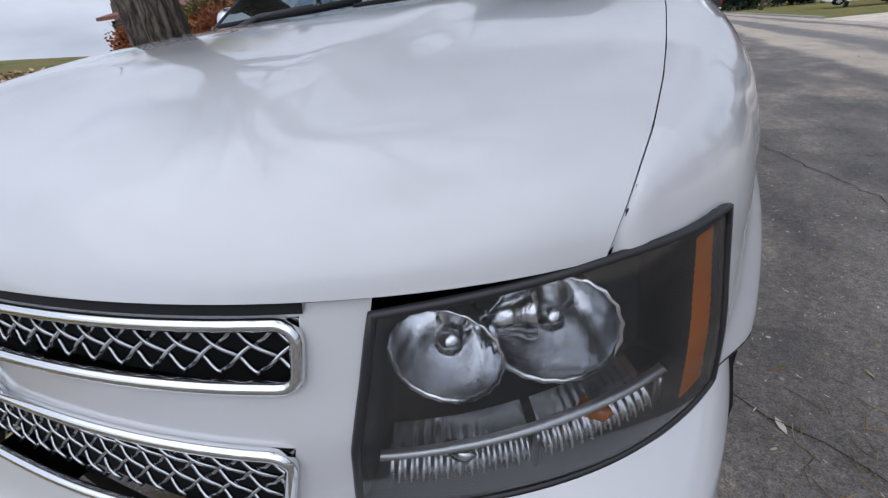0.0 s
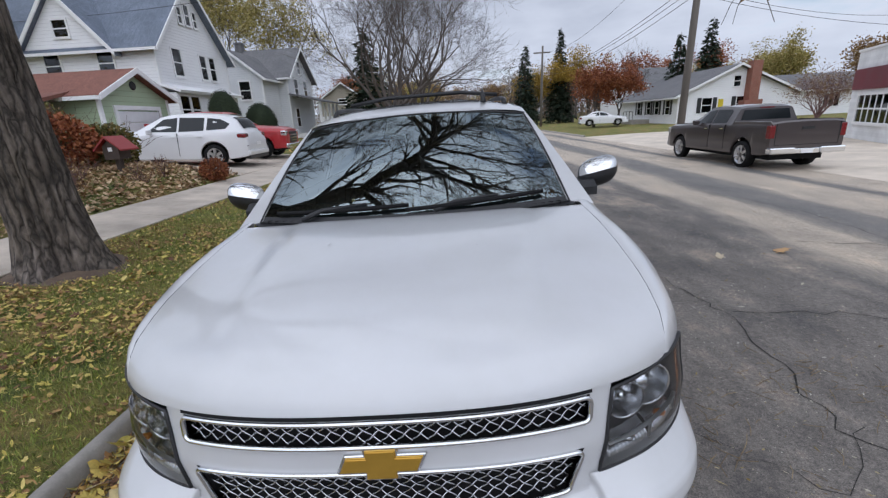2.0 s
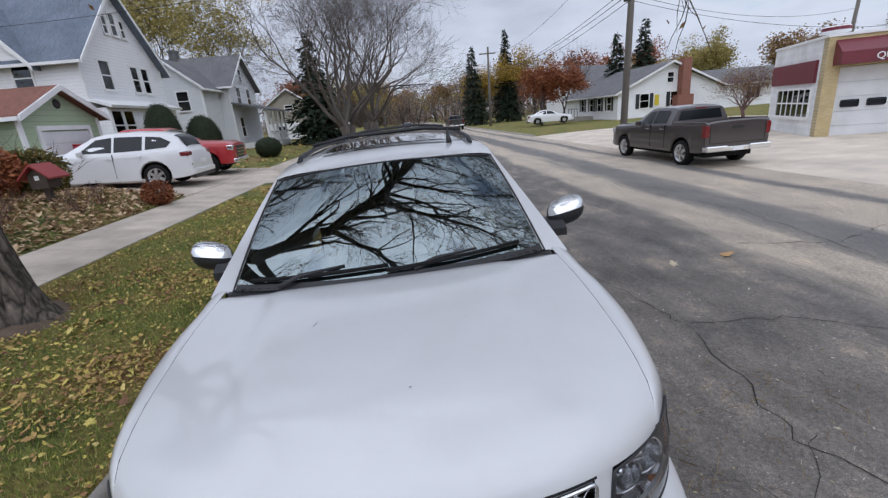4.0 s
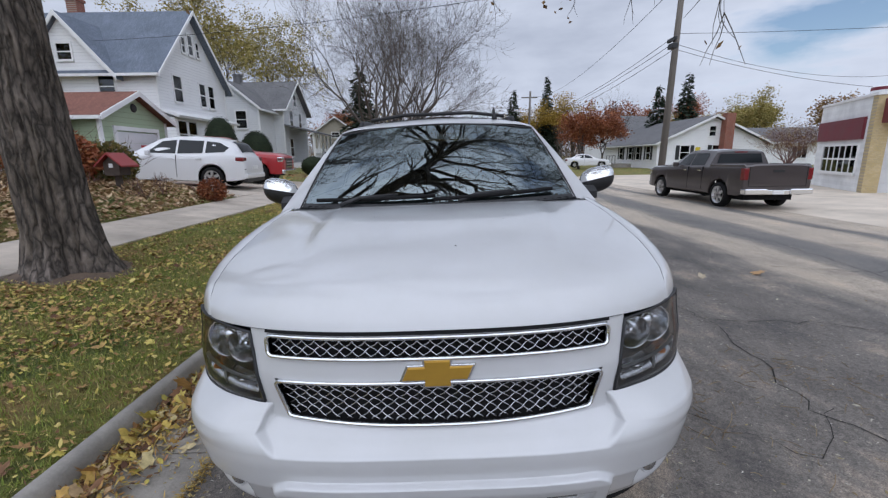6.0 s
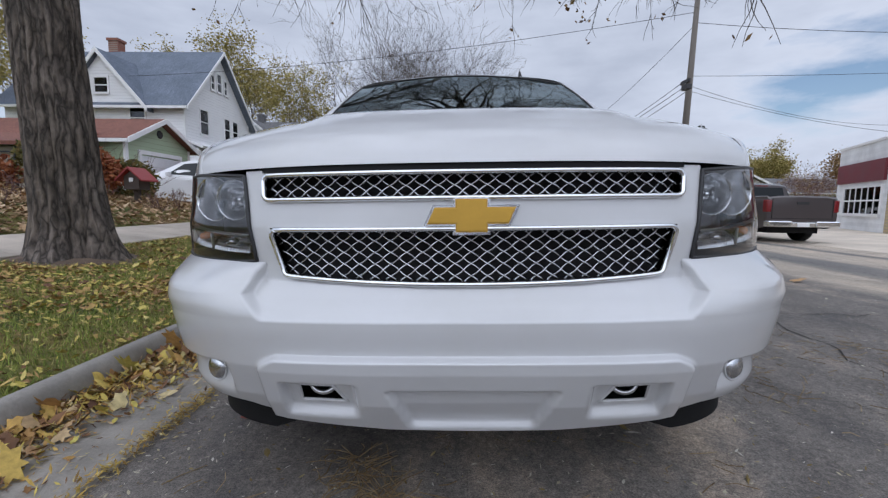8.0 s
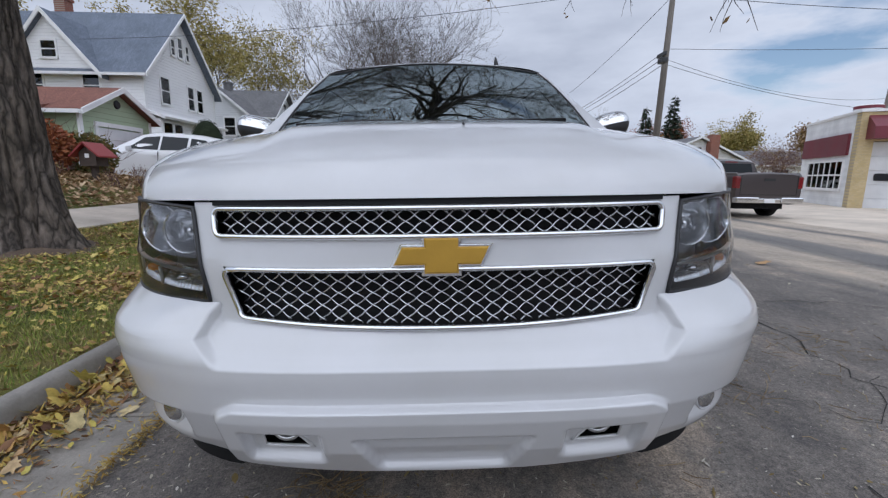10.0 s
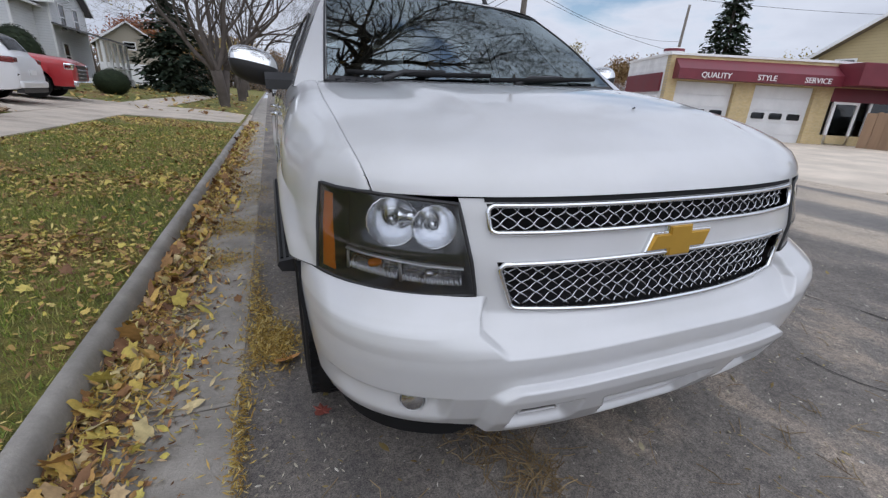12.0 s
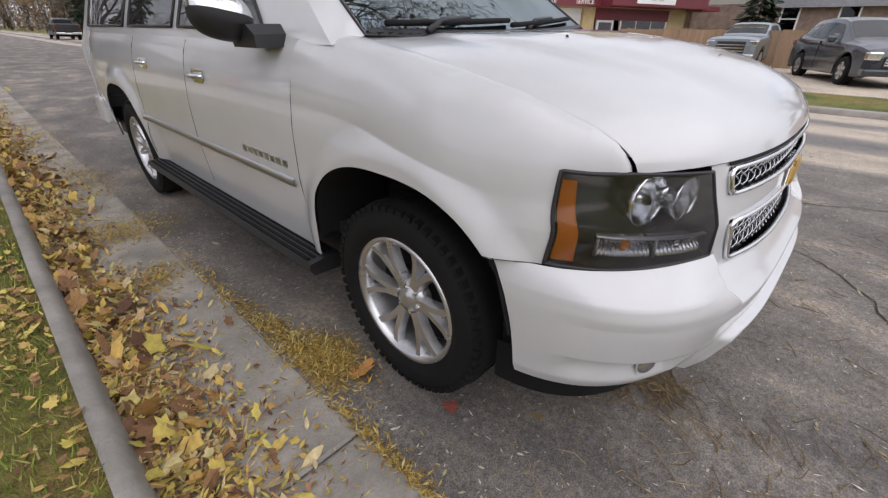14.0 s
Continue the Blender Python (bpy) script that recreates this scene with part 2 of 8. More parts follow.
def bark_material(name, base, scale=1.0):
    """Long interlaced ridges with dark furrows between."""
    m, n, l, p = tree_of(name)
    co = n.new("ShaderNodeTexCoord")
    warp = noise_node(n, l, 2.6 * scale, 4, 0.6, (1.0, 1.0, 0.6))
    add = n.new("ShaderNodeVectorMath")
    add.operation = "MULTIPLY_ADD"
    add.inputs[1].default_value = (0.30, 0.30, 0.30)
    l.new(warp.outputs["Color"], add.inputs[0])
    l.new(co.outputs["Object"], add.inputs[2])
    mp = n.new("ShaderNodeMapping")
    mp.inputs["Scale"].default_value = (1.0, 1.0, 0.13)
    l.new(add.outputs[0], mp.inputs[0])
    v = n.new("ShaderNodeTexVoronoi")
    v.feature = "DISTANCE_TO_EDGE"
    v.inputs["Scale"].default_value = 10.5 * scale
    l.new(mp.outputs[0], v.inputs["Vector"])
    b = noise_node(n, l, 30.0 * scale, 6, 0.7, (1.0, 1.0, 0.3))
    big = noise_node(n, l, 1.1 * scale, 4, 0.6)
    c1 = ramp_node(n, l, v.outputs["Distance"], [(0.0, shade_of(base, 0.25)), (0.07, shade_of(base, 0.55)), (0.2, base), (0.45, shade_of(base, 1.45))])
    c2 = ramp_node(n, l, b.outputs["Fac"], [(0.3, (0.6, 0.6, 0.6)), (0.7, (1.25, 1.25, 1.25))])
    c3 = ramp_node(n, l, big.outputs["Fac"], [(0.35, (0.72, 0.7, 0.66)), (0.65, (1.15, 1.15, 1.18))])
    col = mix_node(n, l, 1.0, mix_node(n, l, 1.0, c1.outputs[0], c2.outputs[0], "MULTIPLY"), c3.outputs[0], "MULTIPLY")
    l.new(col, p.inputs["Base Color"])
    p.inputs["Roughness"].default_value = 0.92
    h = n.new("ShaderNodeMath")
    h.operation = "MULTIPLY_ADD"
    h.inputs[1].default_value = 0.22
    l.new(b.outputs["Fac"], h.inputs[0])
    l.new(v.outputs["Distance"], h.inputs[2])
    bp = n.new("ShaderNodeBump")
    bp.inputs["Strength"].default_value, bp.inputs["Distance"].default_value = 1.0, 0.07
    l.new(h.outputs[0], bp.inputs["Height"])
    l.new(bp.outputs[0], p.inputs["Normal"])
    return m


WHITE_PAINT = car_paint("white_car_paint", (0.585, 0.585, 0.595))
CHROME = plain("chrome", (0.78, 0.79, 0.8), 0.08, 1.0)
GRILLE_CHROME = plain("grille_chrome", (0.48, 0.49, 0.51), 0.13, 1.0)
DULL_CHROME = plain("satin_metal", (0.55, 0.56, 0.57), 0.28, 1.0)
ALLOY = surface("wheel_alloy", (0.62, 0.62, 0.63), 0.3, 0.9, 0.08, 6, 80, 0.0)
BLACK = surface("black_plastic", (0.02, 0.02, 0.022), 0.45, 0, 0.2, 8, 150, 0.08, 0.002)
# near-black colour that puts shade into hollows; also used for panel seams
PITCH = plain("hollow_shade", (0.004, 0.004, 0.005), 0.9)
RUBBER = surface("tyre_rubber", (0.008, 0.008, 0.0085), 0.75, 0, 0.3, 10, 120, 0.2, 0.003, spec=0.25)
GOLD = surface("gold_emblem", (0.56, 0.33, 0.055), 0.33, 0.6, 0.06, 12, 200, 0.15, 0.0008)
AMBER = plain("amber_plastic", (0.5, 0.145, 0.015), 0.25, 0.0, 0.5)
RED_LENS = plain("red_lens", (0.17, 0.008, 0.01), 0.2, 0.0, 0.6)
LENS = clear_glass("lamp_lens", (0.88, 0.89, 0.90), 1.75, 0.04)
WINDSHIELD = clear_glass("windshield_glass", (0.34, 0.43, 0.44), 3.25, 0.0, (0.84, 0.97, 1.0))
TINTED = clear_glass("tinted_glass", (0.1, 0.11, 0.11), 1.7)
HOUSE_GLASS = clear_glass("window_glass", (0.25, 0.27, 0.28), 1.6)
INTERIOR = surface("dark_interior", (0.035, 0.036, 0.038), 0.7, 0, 0.2, 5, 90, 0.1, 0.003)
LAMP_DARK = plain("lamp_housing", (0.035, 0.038, 0.044), 0.35)
FLUTED = surface("fluted_reflector", (0.6, 0.61, 0.63), 0.2, 1.0, 0.2, 22, 60, 0.1, 0.004)
MIRROR_BOWL = surface("lamp_reflector", (0.84, 0.85, 0.87), 0.13, 1.0, 0.05, 14, 30, 0.16, 0.006, (3.0, 3.0, 0.3))
ASPHALT = asphalt_material()
LAWN = lawn_material()
CONCRETE = surface("old_concrete", (0.42, 0.39, 0.35), 0.85, 0, 0.25, 1.8, 90, 0.35, 0.006)
KERB = surface("kerb_concrete", (0.35, 0.325, 0.29), 0.88, 0, 0.28, 3.0, 70, 0.5, 0.008)
WALK_CONCRETE = surface("pavement_concrete", (0.54, 0.465, 0.385), 0.88, 0, 0.25, 1.4, 80, 0.4, 0.006, None, 0.12)
GUTTER_CONCRETE = surface("gutter_concrete", (0.34, 0.310, 0.27), 0.88, 0, 0.36, 4.0, 90, 0.5, 0.007)
PALE_CONCRETE = surface("apron_concrete", (0.64, 0.555, 0.455), 0.85, 0, 0.2, 0.8, 60, 0.3, 0.006)

# ---- building helpers ----
def put_mesh(name, verts, faces, mat, parent=None, label="", smooth=False):
    me = bpy.data.meshes.new(name)
    me.from_pydata([tuple(v) for v in verts], [], faces)
    me.materials.append(mat)
    if smooth:
        me.shade_smooth()
    me.update()
    ob = new(name, me)
    if parent is not None:
        ob.parent = parent
    if label:
        ob["label"] = label
    return ob


def part(name, bm, mat, parent=None, label="", smooth=False):
    me = bpy.data.meshes.new(name)
    bmesh.ops.recalc_face_normals(bm, faces=bm.faces)
    bm.to_mesh(me)
    bm.free()
    me.materials.append(mat)
    if smooth:
        me.shade_smooth()
    ob = new(name, me)
    if parent is not None:
        ob.parent = parent
    if label:
        ob["label"] = label
    return ob


def thing(name, label, category, group="", kind="", at=(0, 0, 0), rot=(0, 0, 0)):
    ob = new(name)
    ob.empty_display_size = 0.2
    ob.location = at
    ob.rotation_euler = [radians(a) for a in rot]
    return tagged(ob, label, category, group, kind)


def slab(bm, lo, hi, bevel=0.0, m=None):
    """A block between two corners."""
    c = [(a + b) / 2 for a, b in zip(lo, hi)]
    s = [abs(b - a) for a, b in zip(lo, hi)]
    mat = Matrix.Translation(c) @ Matrix.Diagonal((*s, 1))
    r = bmesh.ops.create_cube(bm, size=1.0, matrix=(m @ mat) if m else mat)
    if bevel:
        vs = set(r["verts"])
        es = [e for e in bm.edges if e.verts[0] in vs and e.verts[1] in vs]
        bmesh.ops.bevel(bm, geom=es, offset=bevel, segments=2, affect="EDGES", profile=0.5)


def block(name, lo, hi, mat, parent=None, label="", bevel=0.0, m=None):
    bm = bmesh.new()
    slab(bm, lo, hi, bevel, m)
    return part(name, bm, mat, parent, label)


def ring_tube(points, radii, sides=8, closed=False, squash=1.0, cap=True):
    """Vertices and faces of a tube along points."""
    pts = [Vector(p) for p in points]
    n = len(pts)
    if isinstance(radii, (int, float)):
        radii = [radii] * n
    vs, fs = [], []
    side = None
    for i, p in enumerate(pts):
        a = pts[(i - 1) % n] if (closed or i > 0) else p
        b = pts[(i + 1) % n] if (closed or i < n - 1) else p
        d = (b - a).normalized()
        if side is None:
            ref = Vector((0, 0, 1)) if abs(d.z) < 0.9 else Vector((1, 0, 0))
            side = d.cross(ref).normalized()
        else:
            side = (side - d * side.dot(d)).normalized()
        up = side.cross(d)
        for k in range(sides):
            t = 2 * math.pi * (k + 0.5) / sides
            vs.append(p + radii[i] * (math.cos(t) * side + squash * math.sin(t) * up))
    for i in range(n if closed else n - 1):
        j = (i + 1) % n
        for k in range(sides):
            q = (k + 1) % sides
            fs.append((i * sides + k, i * sides + q, j * sides + q, j * sides + k))
    if cap and not closed:
        fs.append(tuple(reversed(range(sides))))
        fs.append(tuple((n - 1) * sides + k for k in range(sides)))
    return vs, fs


def tube(name, points, radii, mat, parent=None, label="", sides=8, closed=False, squash=1.0):
    v, f = ring_tube(points, radii, sides, closed, squash)
    return put_mesh(name, v, f, mat, parent, label, True)


def sheet(name, fn, us, vs, mat, parent=None, label="", keep=None, smooth=True, flip=False):
    """A grid surface; fn(u, v) gives the place, keep(u, v) tells which cells stay."""
    nu, nv = len(us), len(vs)
    verts = [fn(u, v) for u in us for v in vs]
    faces = []
    for i in range(nu - 1):
        for j in range(nv - 1):
            if keep and not keep((us[i] + us[i + 1]) / 2, (vs[j] + vs[j + 1]) / 2):
                continue
            f = (i * nv + j, (i + 1) * nv + j, (i + 1) * nv + j + 1, i * nv + j + 1)
            faces.append(f[::-1] if flip else f)
    return put_mesh(name, verts, faces, mat, parent, label, smooth)


def steps(a, b, n):
    return [a + (b - a) * i / n for i in range(n + 1)]


def table(x, rows):
    """Straight-line look-up in (x, value) rows."""
    if x <= rows[0][0]:
        return rows[0][1]
    for (a, va), (b, vb) in zip(rows, rows[1:]):
        if x <= b:
            return va + (vb - va) * (x - a) / (b - a)
    return rows[-1][1]


def soft(a, b, x):
    t = min(1.0, max(0.0, (x - a) / (b - a)))
    return t * t * (3 - 2 * t)


def lathe(profile, sides=40, axis="x"):
    """Turn (along, radius) rows round an axis."""
    vs, fs = [], []
    for a, r in profile:
        for k in range(sides):
            t = 2 * math.pi * k / sides
            c, s = r * math.cos(t), r * math.sin(t)
            vs.append({"x": (a, c, s), "y": (c, a, s), "z": (c, s, a)}[axis])
    for i in range(len(profile) - 1):
        for k in range(sides):
            q = (k + 1) % sides
            fs.append((i * sides + k, (i + 1) * sides + k, (i + 1) * sides + q, i * sides + q))
    return vs, fs


def prism(bm, outline, axis, a, b):
    """Extrude a flat outline of (p, q) along an axis from a to b."""
    def place(p, q, h):
        return {"x": (h, p, q), "y": (p, h, q), "z": (p, q, h)}[axis]
    lo = [bm.verts.new(place(p, q, a)) for p, q in outline]
    hi = [bm.verts.new(place(p, q, b)) for p, q in outline]
    n = len(outline)
    bm.faces.new(lo)
    bm.faces.new(hi[::-1])
    for i in range(n):
        bm.faces.new((lo[i], hi[i], hi[(i + 1) % n], lo[(i + 1) % n]))

# ---- ground, road, kerb, walks ----
def road_z(x):
    return table(x, [(-1.9, -0.05), (3.5, 0.092), (9.2, 0.0), (14, 0.03), (60, 0.3)])


LEFT = [(-400, 6.0), (-60, 2.4), (-20, 1.45), (-12, 1.15), (-9, 0.9), (-7.4, 0.66), (-6.5, 0.36), (-5.2, 0.22), (-4.0, 0.14), (-1.97, 0.075)]


def yard_z(x, y):
    z = table(x, LEFT)
    if y > 10.6:
        z = z + (table(x, [(-400, 4.0), (-60, 1.4), (-20, 0.9), (-12, 0.74), (-9, 0.54), (-7.4, 0.43), (-6.5, 0.36), (-5.2, 0.22), (-1.97, 0.075)]) - z) * soft(10.6, 13.6, y)
    return z


def bumpy(x, y, k=0.02):
    return k * noise.noise((x * 0.6, y * 0.6, 0.0)) + 0.4 * k * noise.noise((x * 2.3, y * 2.3, 3.0))


def far_steps():
    return [-300, -120, -60, -30, -18, -12, -9] + steps(-7, 24, 62) + [26, 28, 31, 35, 40, 48, 60, 80, 120, 200, 400, 900]


ys = far_steps()
road = sheet("road", lambda x, y: (x, y, road_z(x) + bumpy(x, y, 0.008)), [-1.26] + steps(-1.0, 9.2, 40), ys, ASPHALT, flip=True)
tagged(road, "worn grey asphalt street with pale tan wheel bands and cracks", "road", kind="structure")
gutter_in, gutter_out, kerb_back = -1.864, -1.255, -1.940

far_verge = sheet("ground", lambda x, y: (x, y, road_z(x) + 0.03 + bumpy(x, y, 0.03) - (0.16 if 9.3 < x < 24.5 and 2.9 < y < 29.5 else 0.0)), [9.36, 10.2, 11, 12, 12.6, 14, 17, 20, 26, 34, 45, 60, 90, 150, 400, 900], ys, LAWN, flip=True)
tagged(far_verge, "autumn lawn and verge across the street, strewn with leaves", "ground", kind="structure")
lawn = sheet("lawn", lambda x, y: (x, y, yard_z(x, y) + bumpy(x, y, 0.025) * soft(-1.97, -2.3, x) - (0.12 if -12.4 < x < -6.6 and 11.8 < y < 18.8 or -5.1 < x < -2.05 and 14.5 < y < 20.0 else 0.0)), [-900, -400, -200, -120, -60, -40, -30, -24, -20, -17, -15, -13.5, -12.5, -11.5, -10.5, -9.75, -9, -8.5, -8, -7.5, -7, -6.52] + steps(-6.2, -5.5, 2) + steps(-5.18, -2.0, 16) + [-1.935], ys, LAWN, flip=True)
tagged(lawn, "patchy green lawn with fallen yellow and brown leaves", "lawn", kind="structure")


def kerb_run(name, x_back, x_face, y0, y1, top, low, mat, sign=1):
    """A kerb with a rounded nose, its face towards the road."""
    prof = [(x_back, low - 0.2), (x_back, top), (x_face - sign * 0.052, top), (x_face - sign * 0.034, top - 0.004), (x_face - sign * 0.018, top - 0.014), (x_face - sign * 0.006, top - 0.032), (x_face + sign * 0.004, top - 0.06), (x_face + sign * 0.022, low), (x_face + sign * 0.025, low - 0.2)]
    cuts = steps(y0, y1, max(1, int((y1 - y0) / 0.5)))
    vs = [(x + 0.006 * noise.noise((0, y * 1.7, x)), y, z + 0.008 * noise.noise((x * 3, y * 1.1, 5))) for y in cuts for x, z in prof]
    n = len(prof)
    fs = [(i * n + k, (i + 1) * n + k, (i + 1) * n + k + 1, i * n + k + 1) for i in range(len(cuts) - 1) for k in range(n - 1)]
    fs += [tuple(range(n)), tuple((len(cuts) - 1) * n + k for k in reversed(range(n)))]
    ob = put_mesh(name, vs, fs, mat, None, "", True)
    ob.data.set_sharp_from_angle(angle=radians(50))
    return ob


kerb = kerb_run("kerb", kerb_back, gutter_in, -14, 13.2, 0.085, -0.05, KERB)
tagged(kerb, "rounded grey concrete kerb beside the lawn", "kerb", kind="structure")
kerb_b = kerb_run("kerb", kerb_back, gutter_in, 20.5, 140, 0.085, -0.05, KERB)
tagged(kerb_b, "rounded grey concrete kerb beside the lawn", "kerb", kind="structure")

# ---- the white truck-based wagon ----
CAR = thing("parked_suv", "large white sport utility wagon parked beside the kerb", "car", rot=(0, -1.5, 0))
A0, Y0 = 1.0, -0.1
B_ROWS = [(0.30, 0.690), (0.40, 0.757), (0.50, 0.800), (0.60, 0.817), (0.629, 0.818), (0.635, 0.811), (0.66, 0.787), (0.70, 0.765), (0.725, 0.752), (0.77, 0.738), (0.86, 0.744), (0.93, 0.737), (1.0, 0.726), (1.03, 0.716)]
N_ROWS = [(0.30, 3.2), (0.45, 3.35), (0.60, 3.5), (0.64, 3.45), (0.69, 2.9), (0.72, 2.6), (0.77, 2.8), (0.86, 2.8), (0.93, 2.65), (1.0, 2.6)]


def front_y(x, z):
    """Plan of the nose: how far forward the skin stands at x and z."""
    n = table(z, N_ROWS)
    f = min(1.0, abs(x) / A0)
    return Y0 - table(z, B_ROWS) * (1 - f ** n) ** (1 / n)


def skin(x, z, out=0.0):
    """A point of the nose, lifted off the skin."""
    e = 0.004
    y = front_y(x, z)
    if out:
        nx = (front_y(x + e, z) - front_y(x - e, z)) / (2 * e) if abs(x) < 0.99 else 6.0 * (1 if x > 0 else -1)
        v = Vector((nx, -1.0, 0)).normalized()
        return (x + out * v.x, y + out * v.y, z)
    return (x, y, z)


def side_x(y, z):
    """Half width of the body at y and z, below the belt."""
    x = A0
    if y < Y0:
        n, b = table(z, N_ROWS), table(z, B_ROWS)
        x = A0 * max(0.0, 1 - min(1.0, (Y0 - y) / b) ** n) ** (1 / n)
    if y > 3.9:
        x -= 0.06 * soft(3.9, 4.7, y)
    x -= table(z, [(0.3, 0.05), (0.55, 0.02), (0.75, 0.0), (0.95, 0.002), (1.1, 0.02), (1.2, 0.045), (1.26, 0.075)])
    for yc in (0.07, 3.335):
        d = math.hypot(y - yc, (z - 0.42))
        x += 0.032 * (1 - soft(0.53, 0.64, d))
    return x


def low_z(y):
    """Lower edge of the side: sill and wheel arches."""
    z = 0.42
    for yc in (0.07, 3.335):
        d = abs(y - yc)
        if d < 0.49:
            z = max(z, 0.42 + 0.490 * (1 - (d / 0.49) ** 2.6) ** (1 / 2.6))
    return z


SEAM = [(-0.612, 0.812, 1.014), (-0.606, 0.818, 1.034), (-0.594, 0.825, 1.056), (-0.572, 0.832, 1.080), (-0.52, 0.842, 1.110), (-0.42, 0.85, 1.143), (-0.32, 0.853, 1.172), (-0.1, 0.855, 1.215), (0.1, 0.85, 1.25), (0.36, 0.835, 1.285), (0.7, 0.86, 1.30)]


def seam(y):
    return table(y, [(a, b) for a, b, c in SEAM]), table(y, [(a, c) for a, b, c in SEAM])


HOOD_C = [(0, 1.020), (0.012, 1.055), (0.04, 1.105), (0.09, 1.14), (0.16, 1.17), (0.27, 1.205), (0.45, 1.243), (0.64, 1.268), (0.85, 1.284), (1, 1.288)]
HOOD_S = [(0, 1.022), (0.05, 1.055), (0.12, 1.092), (0.22, 1.135), (0.33, 1.168), (0.55, 1.22), (0.78, 1.262), (1, 1.283)]


def hood_at(f, t):
    xs0, y_end = 0.818, 0.31 + 0.05 * f * f
    x_front = f * xs0
    y_front = front_y(x_front, 1.02) - 0.012 * (1 - soft(0, 0.05, t))
    y = y_front + (y_end - y_front) * t
    y_edge = -0.612 + (0.36 + 0.612) * t
    xs, zs = seam(y_edge)
    xx = f * (xs - 0.0015)
    g = abs(f) ** 3.0
    y += (y_edge - (front_y(xs0, 1.02) + (0.36 - front_y(xs0, 1.02)) * t)) * g
    z = table(t, HOOD_C) * (1 - g) + zs * g
    ridge = 0.55 + 0.13 * t
    z += 0.016 * (1 - soft(ridge - 0.05, ridge + 0.05, abs(f))) * soft(0.05, 0.25, t) * (1 - 0.5 * soft(0.7, 1, t))
    return (xx, y, z - 0.012 * soft(0.965, 1, t))


hood_t = [0, 0.006, 0.014, 0.025, 0.04, 0.06, 0.085, 0.11, 0.14, 0.18, 0.22, 0.27, 0.33, 0.4, 0.48, 0.56, 0.64, 0.72, 0.8, 0.87, 0.93, 0.965, 0.985, 1.0]
hood = sheet("hood", hood_at, steps(-1, 1, 56), hood_t, WHITE_PAINT, CAR, "white hood with raised centre, reflecting clouds", flip=False)
def ledge_at(f, t):
    return (f * 0.845, front_y(f * 0.82, 1.0) + 0.01 + t * (1.1 + (0.1 if abs(f) > 0.9 else 0)), 1.0 if t == 0 else table(t, HOOD_S) - 0.014)


sheet("hood_gap", ledge_at, steps(-1, 1, 40), [0, 0.1, 0.25, 0.5, 0.75, 1.0], PITCH, CAR, "dark gap below the hood", keep=lambda f, t: abs(f) < 0.72)
sheet("hood_ledge", ledge_at, steps(-1, 1, 40), [0.05, 0.1, 0.25, 0.5, 0.75, 1.0], WHITE_PAINT, CAR, "white ledge below the hood edge", keep=lambda f, t: abs(f) >= 0.72)


def fender_at(s):
    def fn(y, v):
        xs, zs = seam(y)
        xo = side_x(y, 0.9)
        shoulder = 0.24
        if y < -0.3:
            shoulder = 0.10 + 0.14 * soft(-0.64, -0.3, y)
        if v <= 1:
            a = v * math.pi / 2
            x = xs + (side_x(y, zs - shoulder) - xs) * math.sin(a) ** 0.9
            z = zs - shoulder * (1 - math.cos(a) ** 0.9)
        else:
            zt = zs - shoulder
            zb = max(low_z(y), 0.762) if y < -0.33 else low_z(y)
            zb = min(zb, zt - 0.01)
            z = zt + (zb - zt) * (v - 1)
            x = side_x(y, z)
        return (s * x, y, z)
    return fn


def lamp_edges(z):
    return table(z, [(0.755, 0.582), (1.0, 0.624), (1.03, 0.63)]), table(z, [(0.755, 0.942), (0.80, 0.940), (0.9, 0.934), (1.0, 0.922), (1.03, 0.918)])


def lamp_top(x):
    return table(x, [(0.6, 0.997), (0.70, 1.004), (0.82, 1.012), (0.88, 1.012), (0.93, 1.018)])


def fender_keep(y, v):
    x, yy, z = fender_at(1)(y, v)
    return z > lamp_top(x) + 0.002 or y > front_y(lamp_edges(z)[1], z) + 0.002


f_cols = steps(-0.612, -0.41, 84) + steps(-0.40, 0.60, 44) + [0.61, 0.62, 0.64]
for s in (-1, 1):
    sheet("fender", fender_at(s), f_cols, steps(0, 1, 64) + steps(1.03, 2, 34), WHITE_PAINT, CAR, "white front fender with flared wheel arch", keep=fender_keep, flip=s > 0)
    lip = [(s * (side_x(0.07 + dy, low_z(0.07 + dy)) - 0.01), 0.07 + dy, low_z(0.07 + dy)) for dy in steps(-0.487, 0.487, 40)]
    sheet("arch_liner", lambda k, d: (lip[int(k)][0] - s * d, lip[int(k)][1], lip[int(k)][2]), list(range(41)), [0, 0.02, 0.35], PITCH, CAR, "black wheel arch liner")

def grille_low(x):
    """Lower edge of the lower grille, bowed down in the middle."""
    return 0.726 - 0.017 * max(0.0, 1 - (x / 0.49) ** 2)


# bumper cover
def arch_front(z):
    return 0.07 - 0.49 * max(0.0, 1 - max(0.0, (z - 0.42) / 0.490) ** 2.6) ** (1 / 2.6)


CORNER_ROWS = [(0.30, 3.2), (0.45, 3.35), (0.60, 3.55), (0.66, 3.6), (0.70, 3.4), (0.74, 3.0), (0.77, 2.8)]


